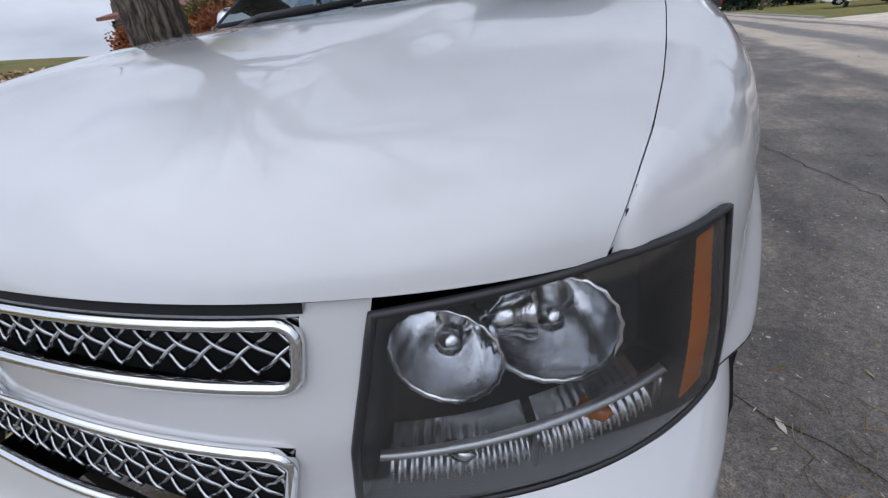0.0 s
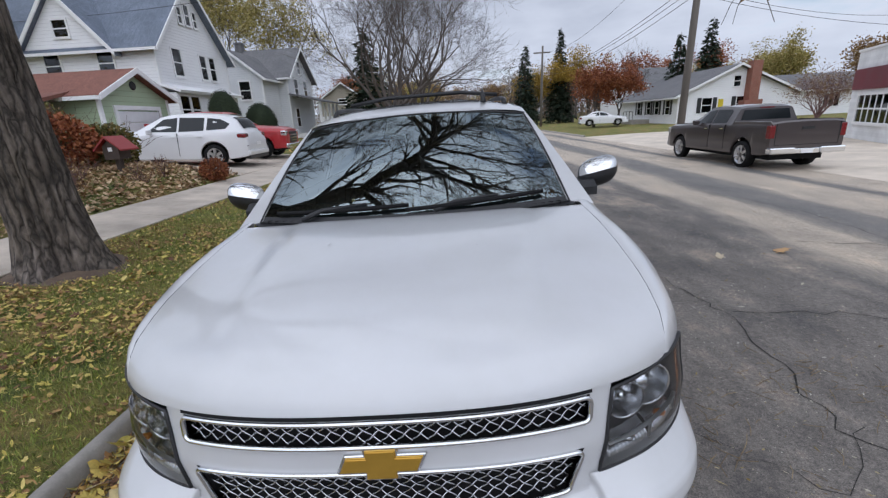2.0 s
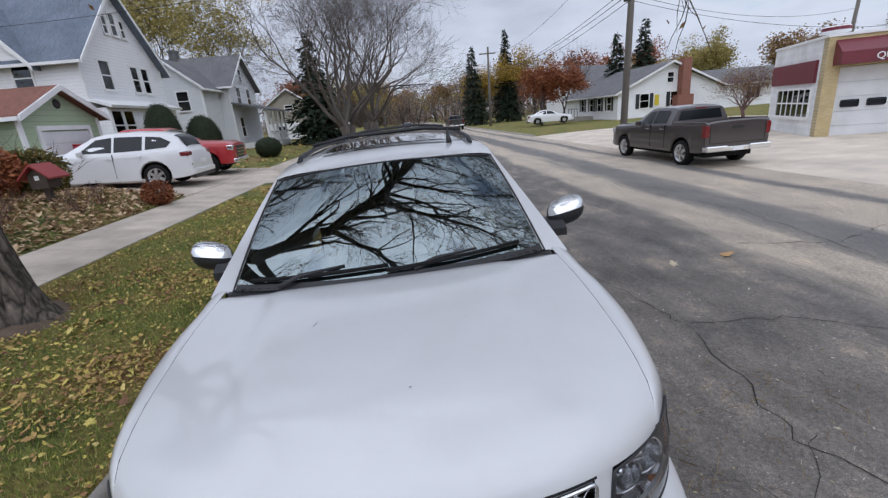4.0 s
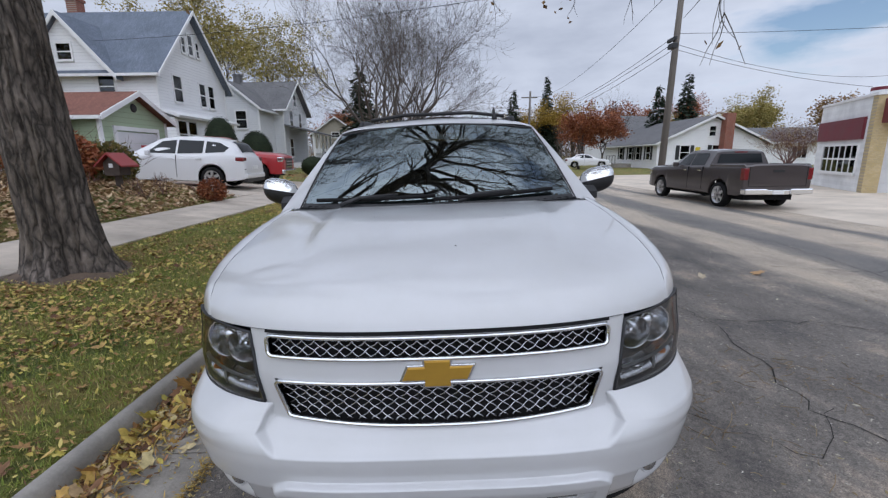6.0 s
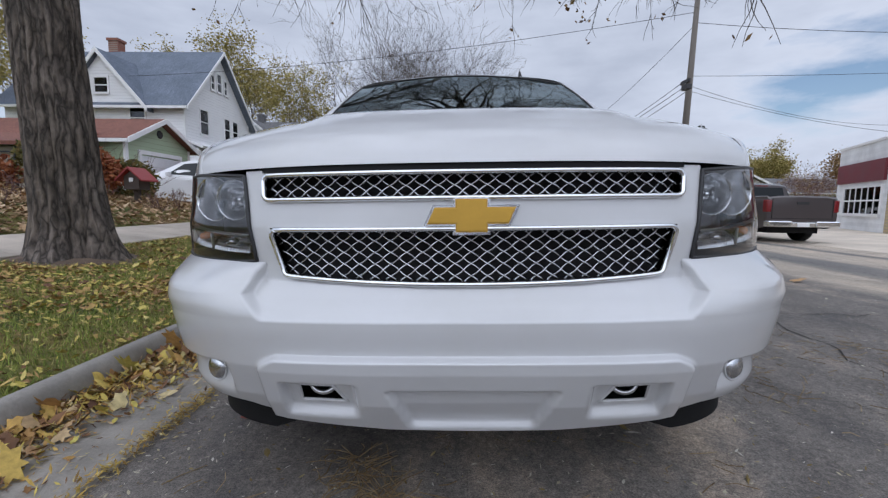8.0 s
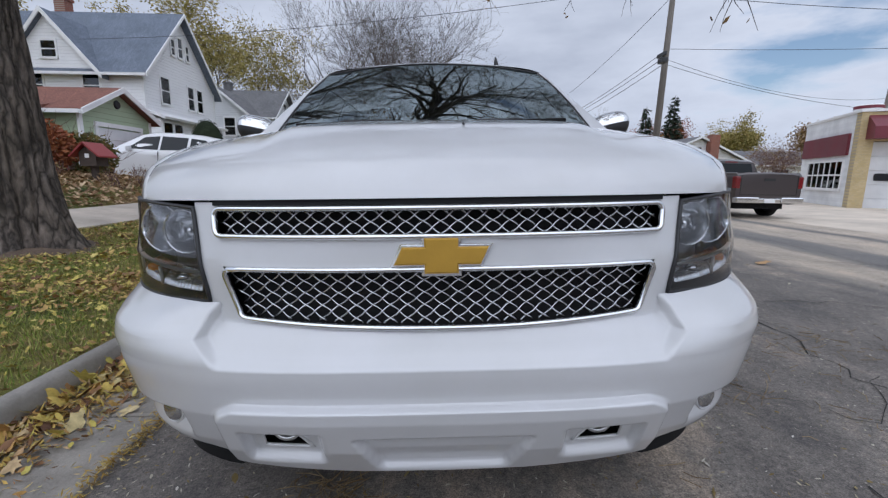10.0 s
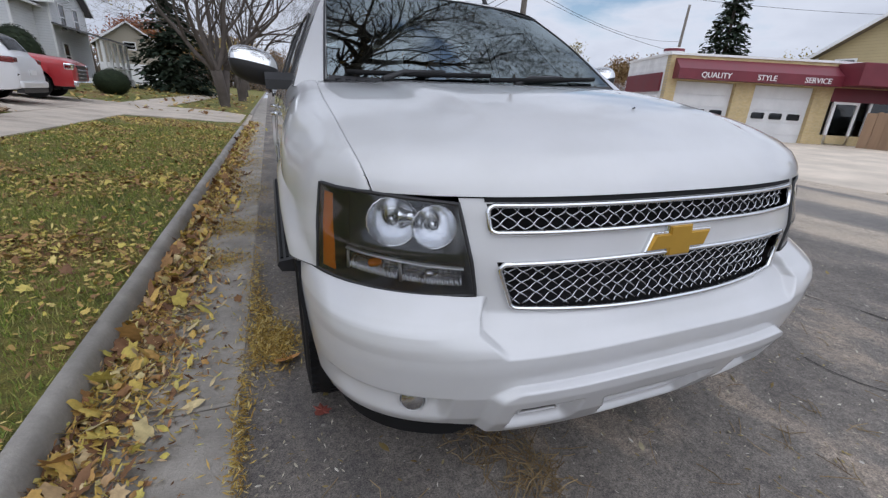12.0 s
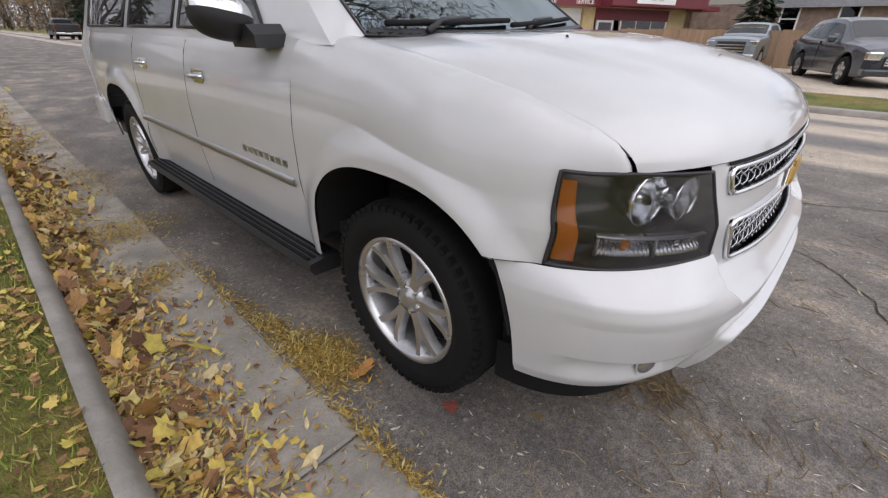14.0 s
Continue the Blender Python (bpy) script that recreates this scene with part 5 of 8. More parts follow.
# the tall white house: its gable looks at the street
h1 = gable_house("white_house", "two-storey white clapboard house with a blue-grey roof", pose(-14.8, 24.85, 1.0, 0, 0, 90), 7.0, 10.0, 5.15, 3.6, WHITE_SIDING, BLUE_ROOF, 0.4)
for x, z, w, h in ((-1.75, 3.75, 0.75, 1.35), (0.75, 3.75, 0.62, 1.3), (1.75, 3.75, 0.62, 1.3), (0.0, 6.55, 0.42, 1.05), (-0.72, 6.55, 0.3, 0.8), (0.72, 6.55, 0.3, 0.8)):
    window(h1, face(x, 0, z), w, h)
for y in (2.6, 5.4, 8.2):
    window(h1, flank(-1, 7.0, y, 3.65), 0.8, 1.35)
bm = bmesh.new()
prism(bm, [(-2.3, 4.9), (2.3, 4.9), (0, 7.6)], "x", -3.75, -0.5)
dorm = part("dormer", bm, WHITE_SIDING, h1, "white cross gable")
dorm.matrix_basis = pose(0, 4.3, 0)
for s in (-1, 1):
    bm = bmesh.new()
    prism(bm, [(0, 7.63), (s * 2.6, 4.58), (s * 2.6, 4.78), (0, 7.83)], "x", -4.0, -0.3)
    part("dormer_roof", bm, BLUE_ROOF, h1).matrix_basis = pose(0, 4.3, 0)
    bm = bmesh.new()
    prism(bm, [(0, 7.60), (s * 2.6, 4.55), (s * 2.6, 4.80), (0, 7.85)], "x", -4.06, -4.005)
    part("dormer_trim", bm, TRIM, h1).matrix_basis = pose(0, 4.3, 0)
window(h1, pose(-3.75, 4.3, 5.6, 0, 0, -90), 0.7, 0.75)
bm = bmesh.new()
prism(bm, [(-0.95, 2.75), (0, 3.1), (0, 3.23), (-1.0, 2.88)], "x", -3.6, 3.2)
porch = part("porch_roof", bm, TRIM, h1, "white porch roof")
block("porch_wall", (-3.45, -0.65, -1.5), (3.0, -0.04, 2.78), WHITE_SIDING, h1)
for x in (-2.9, -1.95, 0.9, 2.1):
    window(h1, pose(x, -0.65, 1.25), 0.78, 1.35)
chimney(h1, 0.3, 6.5, 7.5, 9.6, RED_BRICK)

# green garage
g1 = gable_house("garage", "sage green garage with a white door and rust-red roof", pose(-12.5, 15.95, 1.0, 0, 0, 90), 3.75, 7.0, 2.15, 0.92, GREEN_SIDING, RED_ROOF, 0.3)
bm = bmesh.new()
for k in range(-1, 4):
    slab(bm, (-1.15, -0.04, -0.02 + 0.42 * k), (1.15, 0.0, 0.39 + 0.42 * k), 0.01)
part("garage_door", bm, DOOR_WHITE, g1, "white panelled garage door")
bm = bmesh.new()
for lo, hi in (((-1.3, -0.07, -0.5), (-1.16, 0.02, 1.70)), ((1.16, -0.07, -0.5), (1.3, 0.02, 1.70)), ((-1.3, -0.07, 1.70), (1.3, 0.02, 1.86))):
    slab(bm, lo, hi)
part("door_frame", bm, TRIM, g1)
vs, fs = lathe([(-0.06, 0.0), (-0.06, 0.13), (-0.02, 0.17), (0.0, 0.17)], 20, "y")
put_mesh("gable_vent", [(x, y, z + 2.62) for x, y, z in vs], fs, BLACK, g1, "round gable lamp")
lean = thing("garage_lean_to", "low garden shed side with lattice and rust-red roof", "shed", at=(-16.2, 11.6, 0.95))
block("wall", (-2.4, 0.0, -0.6), (2.4, 2.3, 1.6), TAN_SIDING, lean)
bm = bmesh.new()
prism(bm, [(-0.35, 1.62), (2.5, 2.3), (2.5, 2.42), (-0.35, 1.74)], "x", -2.7, 2.7)
part("roof", bm, RED_ROOF, lean)
for k in range(7):
    block("lattice_post", (-2.2 + 0.7 * k, -0.10, -0.6), (-2.14 + 0.7 * k, -0.04, 1.6), SHUTTER, lean)
for k in range(5):
    block("lattice_rail", (-2.2, -0.16, -0.4 + 0.45 * k), (2.2, -0.11, -0.35 + 0.45 * k), SHUTTER, lean)

# pale house behind
h2 = gable_house("grey_house", "pale grey two-storey house with a porch and grey roof", pose(-13.85, 39.6, 0.9, 0, 0, 90), 6.2, 11.0, 5.0, 2.4, GREY_SIDING, GREY_ROOF, 0.45)
for x, z in ((-1.2, 3.35), (1.2, 3.35), (-1.6, 0.9)):
    window(h2, face(x, 0, z), 0.85, 1.5)
window(h2, face(0, 0, 5.4), 0.7, 1.0)
for y in (1.5, 4.5):
    window(h2, flank(-1, 6.2, y, 3.3), 0.85, 1.3)
    window(h2, flank(-1, 6.2, y, 0.9), 0.85, 1.4)
wing = gable_house("grey_house_wing", "pale grey house wing with a cross gable", pose(-17.0, 33.4, 0.9, 0, 0, 0), 4.6, 5.0, 4.7, 1.9, GREY_SIDING, GREY_ROOF, 0.4)
window(wing, face(0.9, 0, 3.1), 0.8, 1.3)
chimney(h2, 0.0, 5.0, 6.6, 8.1, GREY_ROOF)
block("porch_floor", (-3.0, -2.6, -1.0), (3.0, -0.02, 0.3), TRIM, h2)
bm = bmesh.new()
prism(bm, [(-2.9, 2.75), (0, 3.5), (0, 3.62), (-2.9, 2.87)], "x", -3.2, 3.2)
part("porch_roof", bm, GREY_ROOF, h2)
for k in range(5):
    x = -2.8 + 1.4 * k
    block("porch_post", (x - 0.09, -2.5, 0.3), (x + 0.09, -2.32, 2.8), TRIM, h2)
block("porch_rail", (-2.8, -2.45, 1.0), (2.8, -2.37, 1.1), TRIM, h2)
for k in range(24):
    x = -2.75 + 5.5 * k / 23
    block("baluster", (x - 0.025, -2.43, 0.3), (x + 0.025, -2.39, 1.0), TRIM, h2)

h3 = gable_house("tan_house", "small tan and white house behind an evergreen", pose(-14.0, 55.0, 0.6, 0, 0, 12), 5.4, 9.0, 4.1, 1.9, TAN_SIDING, GREY_ROOF, 0.45)
block("lower_wall", (-2.73, -0.06, -1.5), (2.73, 0.0, 2.2), WHITE_SIDING, h3)
for x in (-1.3, 1.3):
    window(h3, pose(x, -0.06, 0.6), 1.0, 1.2)
window(h3, face(0, 0, 3.6), 0.9, 0.6)

# white bungalow across the street
h4 = gable_house("white_bungalow", "low white bungalow with black shutters and a grey roof", pose(26.8, 42.0, 0.3, 0, 0, 0), 10.6, 15.0, 2.35, 2.45, WHITE_SIDING, GREY_ROOF, 0.5)
for x in (-2.6, 0.6):
    w = window(h4, face(x, 0, 0.75), 0.9, 1.3)
    for s in (-1, 1):
        block("shutter", (s * 0.72 - 0.19, -0.05, -0.05), (s * 0.72 + 0.19, -0.01, 1.35), SHUTTER, w, "black shutter")
window(h4, face(0.0, 0, 3.0), 0.6, 0.9)
for y in (2.0, 4.4, 6.4, 9.0):
    w = window(h4, flank(-1, 10.6, y, 0.75), 0.9, 1.3)
    for s in (-1, 1):
        block("shutter", (s * 0.72 - 0.19, -0.05, -0.05), (s * 0.72 + 0.19, -0.01, 1.35), SHUTTER, w, "black shutter")
bm = bmesh.new()
slab(bm, (0.35, -0.9, -0.5), (2.0, 0.0, 1.7))
slab(bm, (0.75, -0.85, 1.7), (1.6, -0.05, 5.1))
part("chimney", bm, RED_BRICK, h4, "red brick chimney")
block("yellow_ornament", (-1.55, -0.08, 0.9), (-1.1, -0.03, 1.9), plain("yellow_paint", (0.65, 0.5, 0.03), 0.5), h4, "yellow wall ornament")
block("porch_step", (-7.2, 6.0, -0.6), (-5.3, 9.0, 0.25), CONCRETE, h4)
for k in range(4):
    tube("hand_rail", [(-7.1, 6.2 + 0.9 * k, 0.25), (-7.1, 6.2 + 0.9 * k, 1.15)], 0.03, SHUTTER, h4, "", 6)
tube("hand_rail", [(-7.1, 6.2, 1.15), (-7.1, 8.9, 1.15)], 0.03, SHUTTER, h4, "", 6)
h5 = gable_house("white_ranch", "low white ranch house with a grey roof", pose(36.0, 46.0, 0.2, 0, 0, 90), 9.0, 14.0, 2.5, 1.6, WHITE_SIDING, GREY_ROOF, 0.5)
h5.matrix_basis = pose(45.0, 50.5, 0.2, 0, 0, 90)
window(h5, flank(-1, 9.0, 6.0, 0.8), 1.6, 1.2, False, 3)
h6 = gable_house("pale_house", "pale house with a grey roof among trees", pose(24.5, 66.0, 0.3, 0, 0, -70), 8.0, 10.0, 4.6, 2.4, WHITE_SIDING, GREY_ROOF, 0.4)
window(h6, face(0, 0, 3.0), 0.9, 1.4)

# workshop: its front runs along local +x from the corner
SHOP = thing("workshop", "cream brick workshop with maroon fascia and white bay doors", "workshop")
SHOP.matrix_basis = pose(15.0, 13.4, 0.0, 0, 0, math.degrees(math.atan2(-0.39, 0.92)))
H = 3.46
for lo, hi in (((0.0, 0.0, -0.4), (0.44, 0.35, H)), ((2.98, 0.0, -0.4), (3.82, 0.35, 2.46)), ((6.42, 0.0, -0.4), (7.15, 0.35, H)), ((0.44, 0.0, 2.46), (6.42, 0.35, H)), ((7.15, 0.0, 2.5), (13.6, 0.35, H)), ((7.15, 0.0, -0.4), (13.6, 0.35, 0.55)), ((12.3, 0.0, 0.55), (13.6, 0.35, 2.5))):
    block("front_wall", lo, hi, YELLOW_BRICK, SHOP, "cream brick front")
bm = bmesh.new()
slab(bm, (-0.004, 0.35, -0.4), (0.3, 0.75, H))
slab(bm, (-0.004, 0.75, -0.4), (0.3, 3.85, 0.75))
slab(bm, (-0.004, 0.75, 1.80), (0.3, 3.85, H))
slab(bm, (-0.004, 3.85, -0.4), (0.3, 4.7, H))
slab(bm, (13.3, 0.35, -0.4), (13.6, 4.7, H))
slab(bm, (0.3, 4.4, -0.4), (13.3, 4.7, H))
part("side_wall", bm, BLOCK_WHITE, SHOP, "white painted block wall")
block("flat_roof", (-0.05, -0.05, H), (13.65, 4.75, H + 0.09), SIGN_WHITE, SHOP, "pale roof edge")
bm = bmesh.new()
prism(bm, [(0.0, 2.52), (-0.55, 2.52), (-0.55, 2.92), (0.0, 3.34)], "x", 0.2, 7.0)
part("awning", bm, MAROON, SHOP, "maroon sloped fascia")
bm = bmesh.new()
slab(bm, (7.0, -1.3, 2.55), (13.6, 0.0, 3.42), 0.03)
slab(bm, (13.6, -1.0, 2.5), (15.0, 0.4, 2.75), 0.02)
part("canopy", bm, MAROON, SHOP, "maroon office canopy")
block("sign_panel", (8.5, -1.35, 2.68), (11.1, -1.305, 3.28), SIGN_WHITE, SHOP, "white sign panel with plain grey marks")
for k in range(2):
    block("sign_mark", (9.42 + 0.5 * k, -1.365, 2.82), (9.72 + 0.5 * k, -1.355, 3.14), DULL_CHROME, SHOP)
block("awning_side", (-0.10, 0.5, 2.0), (-0.008, 4.5, 2.78), MAROON, SHOP, "maroon side awning")
block("maroon_panel", (7.15, -0.02, 1.95), (12.3, -0.003, 2.5), MAROON, SHOP)
for a, b in ((0.44, 2.98), (3.82, 6.42)):
    n_ = 5
    door = block("bay_door", (a, 0.21, -0.05), (b, 0.25, 2.45), DOOR_WHITE, SHOP, "white sectional bay door")
    for k in range(n_):
        z0 = -0.05 + 2.5 * k / n_
        block("panel", (a + 0.01, 0.18, z0), (b - 0.01, 0.208, z0 + 2.5 / n_ - 0.014), DOOR_WHITE, door, "", 0.008)
    for k in range(3):
        xc = a + (b - a) * (0.2 + 0.3 * k)
        bm = bmesh.new()
        slab(bm, (xc - 0.27, 0.165, 1.08), (xc + 0.27, 0.185, 1.34), 0.05)
        part("door_window", bm, plain("dark_pane", (0.02, 0.022, 0.025), 0.08), door, "small oval window")
    slabm = bmesh.new()
    for lo, hi in (((a - 0.06, 0.05, -0.1), (a - 0.001, 0.18, 2.5)), ((b + 0.001, 0.05, -0.1), (b + 0.06, 0.18, 2.5))):
        slab(slabm, lo, hi)
    part("door_track", slabm, BLACK, SHOP)
window(SHOP, pose(10.6, 0.05, 0.6), 3.2, 1.35, False, 3, TRIM, "shop_window")
bm = bmesh.new()
for lo, hi in (((7.35, 0.0, -0.1), (7.47, 0.1, 1.95)), ((8.35, 0.0, -0.1), (8.47, 0.1, 1.95)), ((7.47, 0.0, 1.85), (8.35, 0.1, 1.95)), ((7.47, 0.0, -0.1), (8.35, 0.1, 0.2))):
    slab(bm, lo, hi)
door = part("shop_door", bm, TRIM, SHOP, "white framed glass door")
block("door_pane", (7.47, 0.04, 0.2), (8.35, 0.05, 1.85), HOUSE_GLASS, door)
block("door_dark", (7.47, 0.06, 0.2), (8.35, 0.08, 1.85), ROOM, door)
window(SHOP, pose(-0.002, 2.3, 0.78, 0, 0, -90), 3.08, 1.0, True, 6, TRIM, "side_window")
vs, fs = lathe([(H, 0.3), (H + 0.3, 0.3), (H + 0.32, 0.45), (H + 0.5, 0.45), (H + 0.56, 0.42), (H + 0.56, 0.0)], 24, "z")
put_mesh("roof_vent", [(x + 1.2, y + 2.6, z) for x, y, z in vs], fs, SIGN_WHITE, SHOP, "round white roof vent with a maroon band", True)
vs, fs = lathe([(H + 0.4, 0.46), (H + 0.52, 0.46)], 24, "z")
put_mesh("vent_band", [(x + 1.2, y + 2.6, z) for x, y, z in vs], fs, MAROON, SHOP)
block("planter", (3.0, -0.75, 0.0), (3.75, -0.1, 0.42), BLACK, SHOP, "dark wall box", 0.02)


def letters(text, x, y, z, size, mat, parent, name="lettering"):
    cu = bpy.data.curves.new(name, "FONT")
    cu.body = text
    cu.size = size
    cu.extrude = 0.012
    cu.align_x = "CENTER"
    tmp = bpy.data.objects.new(name, cu)
    scene.collection.objects.link(tmp)
    dg = bpy.context.evaluated_depsgraph_get()
    me = bpy.data.meshes.new_from_object(tmp.evaluated_get(dg))
    bpy.data.objects.remove(tmp)
    ob = new(name, me)
    me.materials.clear()
    me.materials.append(mat)
    ob.parent = parent
    ob.matrix_basis = pose(x, y, z, 90, 0, 0)
    ob["label"] = "white sign lettering"
    return ob


letters("QUALITY", 1.75, -0.57, 2.60, 0.30, SIGN_WHITE, SHOP)
letters("STYLE", 3.85, -0.57, 2.60, 0.30, SIGN_WHITE, SHOP)
letters("SERVICE", 5.95, -0.57, 2.60, 0.30, SIGN_WHITE, SHOP)

# behind the workshop
h7 = gable_house("yellow_house", "two-storey yellow house with a tan roof", pose(29.5, 13.2, 0.2, 0, 0, -90), 6.2, 9.0, 4.4, 1.9, YELLOW_SIDING, TAN_ROOF, 0.45)
for x in (-1.6, 1.4):
    window(h7, face(x, 0, 3.0), 0.9, 1.2)
for y in (2.0, 5.0):
    window(h7, flank(1, 6.2, y, 2.9), 0.9, 1.2)
bm = bmesh.new()
slab(bm, (1.0, -2.2, -0.2), (4.6, 0.0, 1.0))
prism(bm, [(-2.5, 2.3), (0, 2.7), (0, 2.8), (-2.5, 2.4)], "x", 0.8, 4.9)
part("porch", bm, YELLOW_SIDING, h7)
for k in range(5):
    block("porch_post", (1.1 + 0.85 * k, -2.15, 1.0), (1.22 + 0.85 * k, -2.03, 2.35), TRIM, h7)
STONE_WALL = surface("stone_wall", (0.30, 0.215, 0.18), 0.9, 0, 0.35, 2.5, 30, 0.4, 0.02)
h8 = gable_house("grey_gabled_house", "stone house with a dark grey hipped roof and a pale gable", pose(34.0, 7.6, 0.2, 0, 0, -90), 3.9, 6.0, 3.1, 1.7, siding("pale_gable_siding", (0.50, 0.48, 0.45)), GREY_ROOF, 0.4)
block("stone_front", (-2.05, -0.08, -0.5), (2.05, -0.004, 2.95), STONE_WALL, h8)
block("stone_wall", (-4.6, 0.4, -0.5), (8.6, 6.6, 2.7), STONE_WALL, h8)
bm = bmesh.new()
prism(bm, [(0.0, 2.7), (3.4, 4.7), (6.9, 2.7)], "x", -4.9, 8.9)
part("main_roof", bm, GREY_ROOF, h8)
bm = bmesh.new()
foot = [bm.verts.new(q) for q in ((0.3, 0.6, 3.0), (5.3, 0.6, 3.0), (5.3, 6.2, 3.0), (0.3, 6.2, 3.0))]
peak = [bm.verts.new(q) for q in ((2.5, 3.2, 6.0), (3.1, 3.2, 6.0))]
for q in ((foot[0], foot[1], peak[1], peak[0]), (foot[1], foot[2], peak[1]), (foot[2], foot[3], peak[0], peak[1]), (foot[3], foot[0], peak[0])):
    bm.faces.new(q)
part("hip_roof", bm, GREY_ROOF, h8)
chimney(h8, 2.7, 3.2, 5.7, 7.0, RED_BRICK, 0.4)
for x in (3.4, 6.2):
    window(h8, face(x, 0.39, 1.5), 0.8, 1.2)
fence = thing("fence", "tan wooden board fence behind the parking strip", "fence")
for k in range(46):
    y = 9.0 - 0.36 * k
    block("board", (22.0 + 0.02 * (k % 2), y, 0.1), (22.04 + 0.02 * (k % 2), y + 0.345, 1.55 + 0.02 * math.sin(k * 1.7)), FENCE_WOOD, fence)
for k in range(7):
    block("post", (22.07, 8.9 - 2.7 * k, 0.0), (22.17, 9.0 - 2.7 * k, 1.6), FENCE_WOOD, fence)

# utility poles and cables
def pole(x, y, z, h, lean=0.0, r=0.16):
    root = thing("utility_pole", "weathered wooden utility pole with cables", "utility pole", "utility poles", at=(x, y, z))
    tube("shaft", [(0, 0, -0.3), (lean * 0.5, 0, h * 0.5), (lean, 0, h)], [r * 1.15, r, r * 0.75], POLE_WOOD, root, "", 12)
    return root


p1 = pole(9.3, 16.6, 0.05, 9.5, 0.25, 0.13)
bm = bmesh.new()
slab(bm, (-0.35, -0.75, 5.55), (-0.12, -0.35, 5.75), 0.02)
slab(bm, (-0.05, -0.3, 5.95), (0.05, 0.35, 6.1), 0.02)
part("terminal_box", bm, BLACK, p1, "black cable box")
p2 = pole(11.9, 60.0, 0.05, 10.2, 0.1)
block("cross_arm", (-1.1, -0.06, 9.3), (1.1, 0.06, 9.45), POLE_WOOD, p2)
pole(27.0, 24.5, 0.2, 8.2, 0.5, 0.11)


def wire_run(a, b, sag, r=0.014, n=18):
    pts = [tuple(Vector(a).lerp(Vector(b), t) - Vector((0, 0, sag * 4 * t * (1 - t)))) for t in steps(0, 1, n)]
    ob = tube("cable", pts, r, CABLE, None, "", 5)
    tagged(ob, "black overhead cable strung between poles", "cable", "overhead cables")
    return ob


for dz, s in ((5.75, 0.5), (6.0, 0.45), (6.25, 0.5)):
    wire_run((9.45, 16.6, dz), (12.0, 60, dz + 1.2), s * 2, 0.013)
wire_run((9.5, 16.6, 8.3), (12.0, 60, 9.6), 1.4, 0.011)
wire_run((9.5, 16.6, 8.4), (30.0, 6.0, 5.6), 0.9, 0.011)
wire_run((9.5, 16.6, 5.9), (27.2, 24.5, 6.0), 0.6, 0.009)
wire_run((9.5, 16.6, 5.7), (24.0, 18.0, 4.2), 0.5, 0.009)
wire_run((9.5, 16.6, 8.8), (-30.0, 24.0, 8.2), 0.9, 0.011)
wire_run((9.5, 16.6, 6.3), (40.0, 12.0, 7.5), 0.6, 0.009)

# ---- parked vehicles in the distance ----
def car_colour(name, c, metal=0.3):
    return plain(name, c, 0.3, metal, 0.8, 0.05)


CAR_GLASS = plain("car_glass", (0.015, 0.018, 0.02), 0.09, 0.0, 0.0)
CAR_GLASS.node_tree.nodes["Principled BSDF"].inputs["Specular IOR Level"].default_value = 0.3


def small_wheel(parent, x, y, r, side):
    hold = new("wheel")
    hold.parent = parent
    hold.location = (x, y, r)
    w = 0.12
    vs, fs = lathe([(-w, r * 0.62), (-w, r * 0.94), (-w * 0.7, r), (w * 0.7, r), (w, r * 0.94), (w, r * 0.70)], 28, "x")
    put_mesh("tyre", vs, fs, RUBBER, hold, "", True)
    vs, fs = lathe([(side * w * 0.98, r * 0.72), (side * w * 0.98, r * 0.66), (side * w * 0.3, r * 0.6), (side * w * 0.2, 0.0)], 28, "x")
    put_mesh("rim", vs, fs, ALLOY, hold, "", True)
    # near-black disc in place of the shade inside the wheel
    vs, fs = lathe([(side * w * 0.45, r * 0.58), (side * w * 0.46, 0.0)], 24, "x")
    put_mesh("brake_shade", vs, fs, PITCH, hold)
    for k in range(6):
        a = 2 * math.pi * k / 6
        block("spoke", (side * w * 0.5, -0.045, 0.02), (side * w * 0.92, 0.045, r * 0.68), ALLOY, hold, "", 0.0, Matrix.Rotation(a, 4, "X"))
    return hold


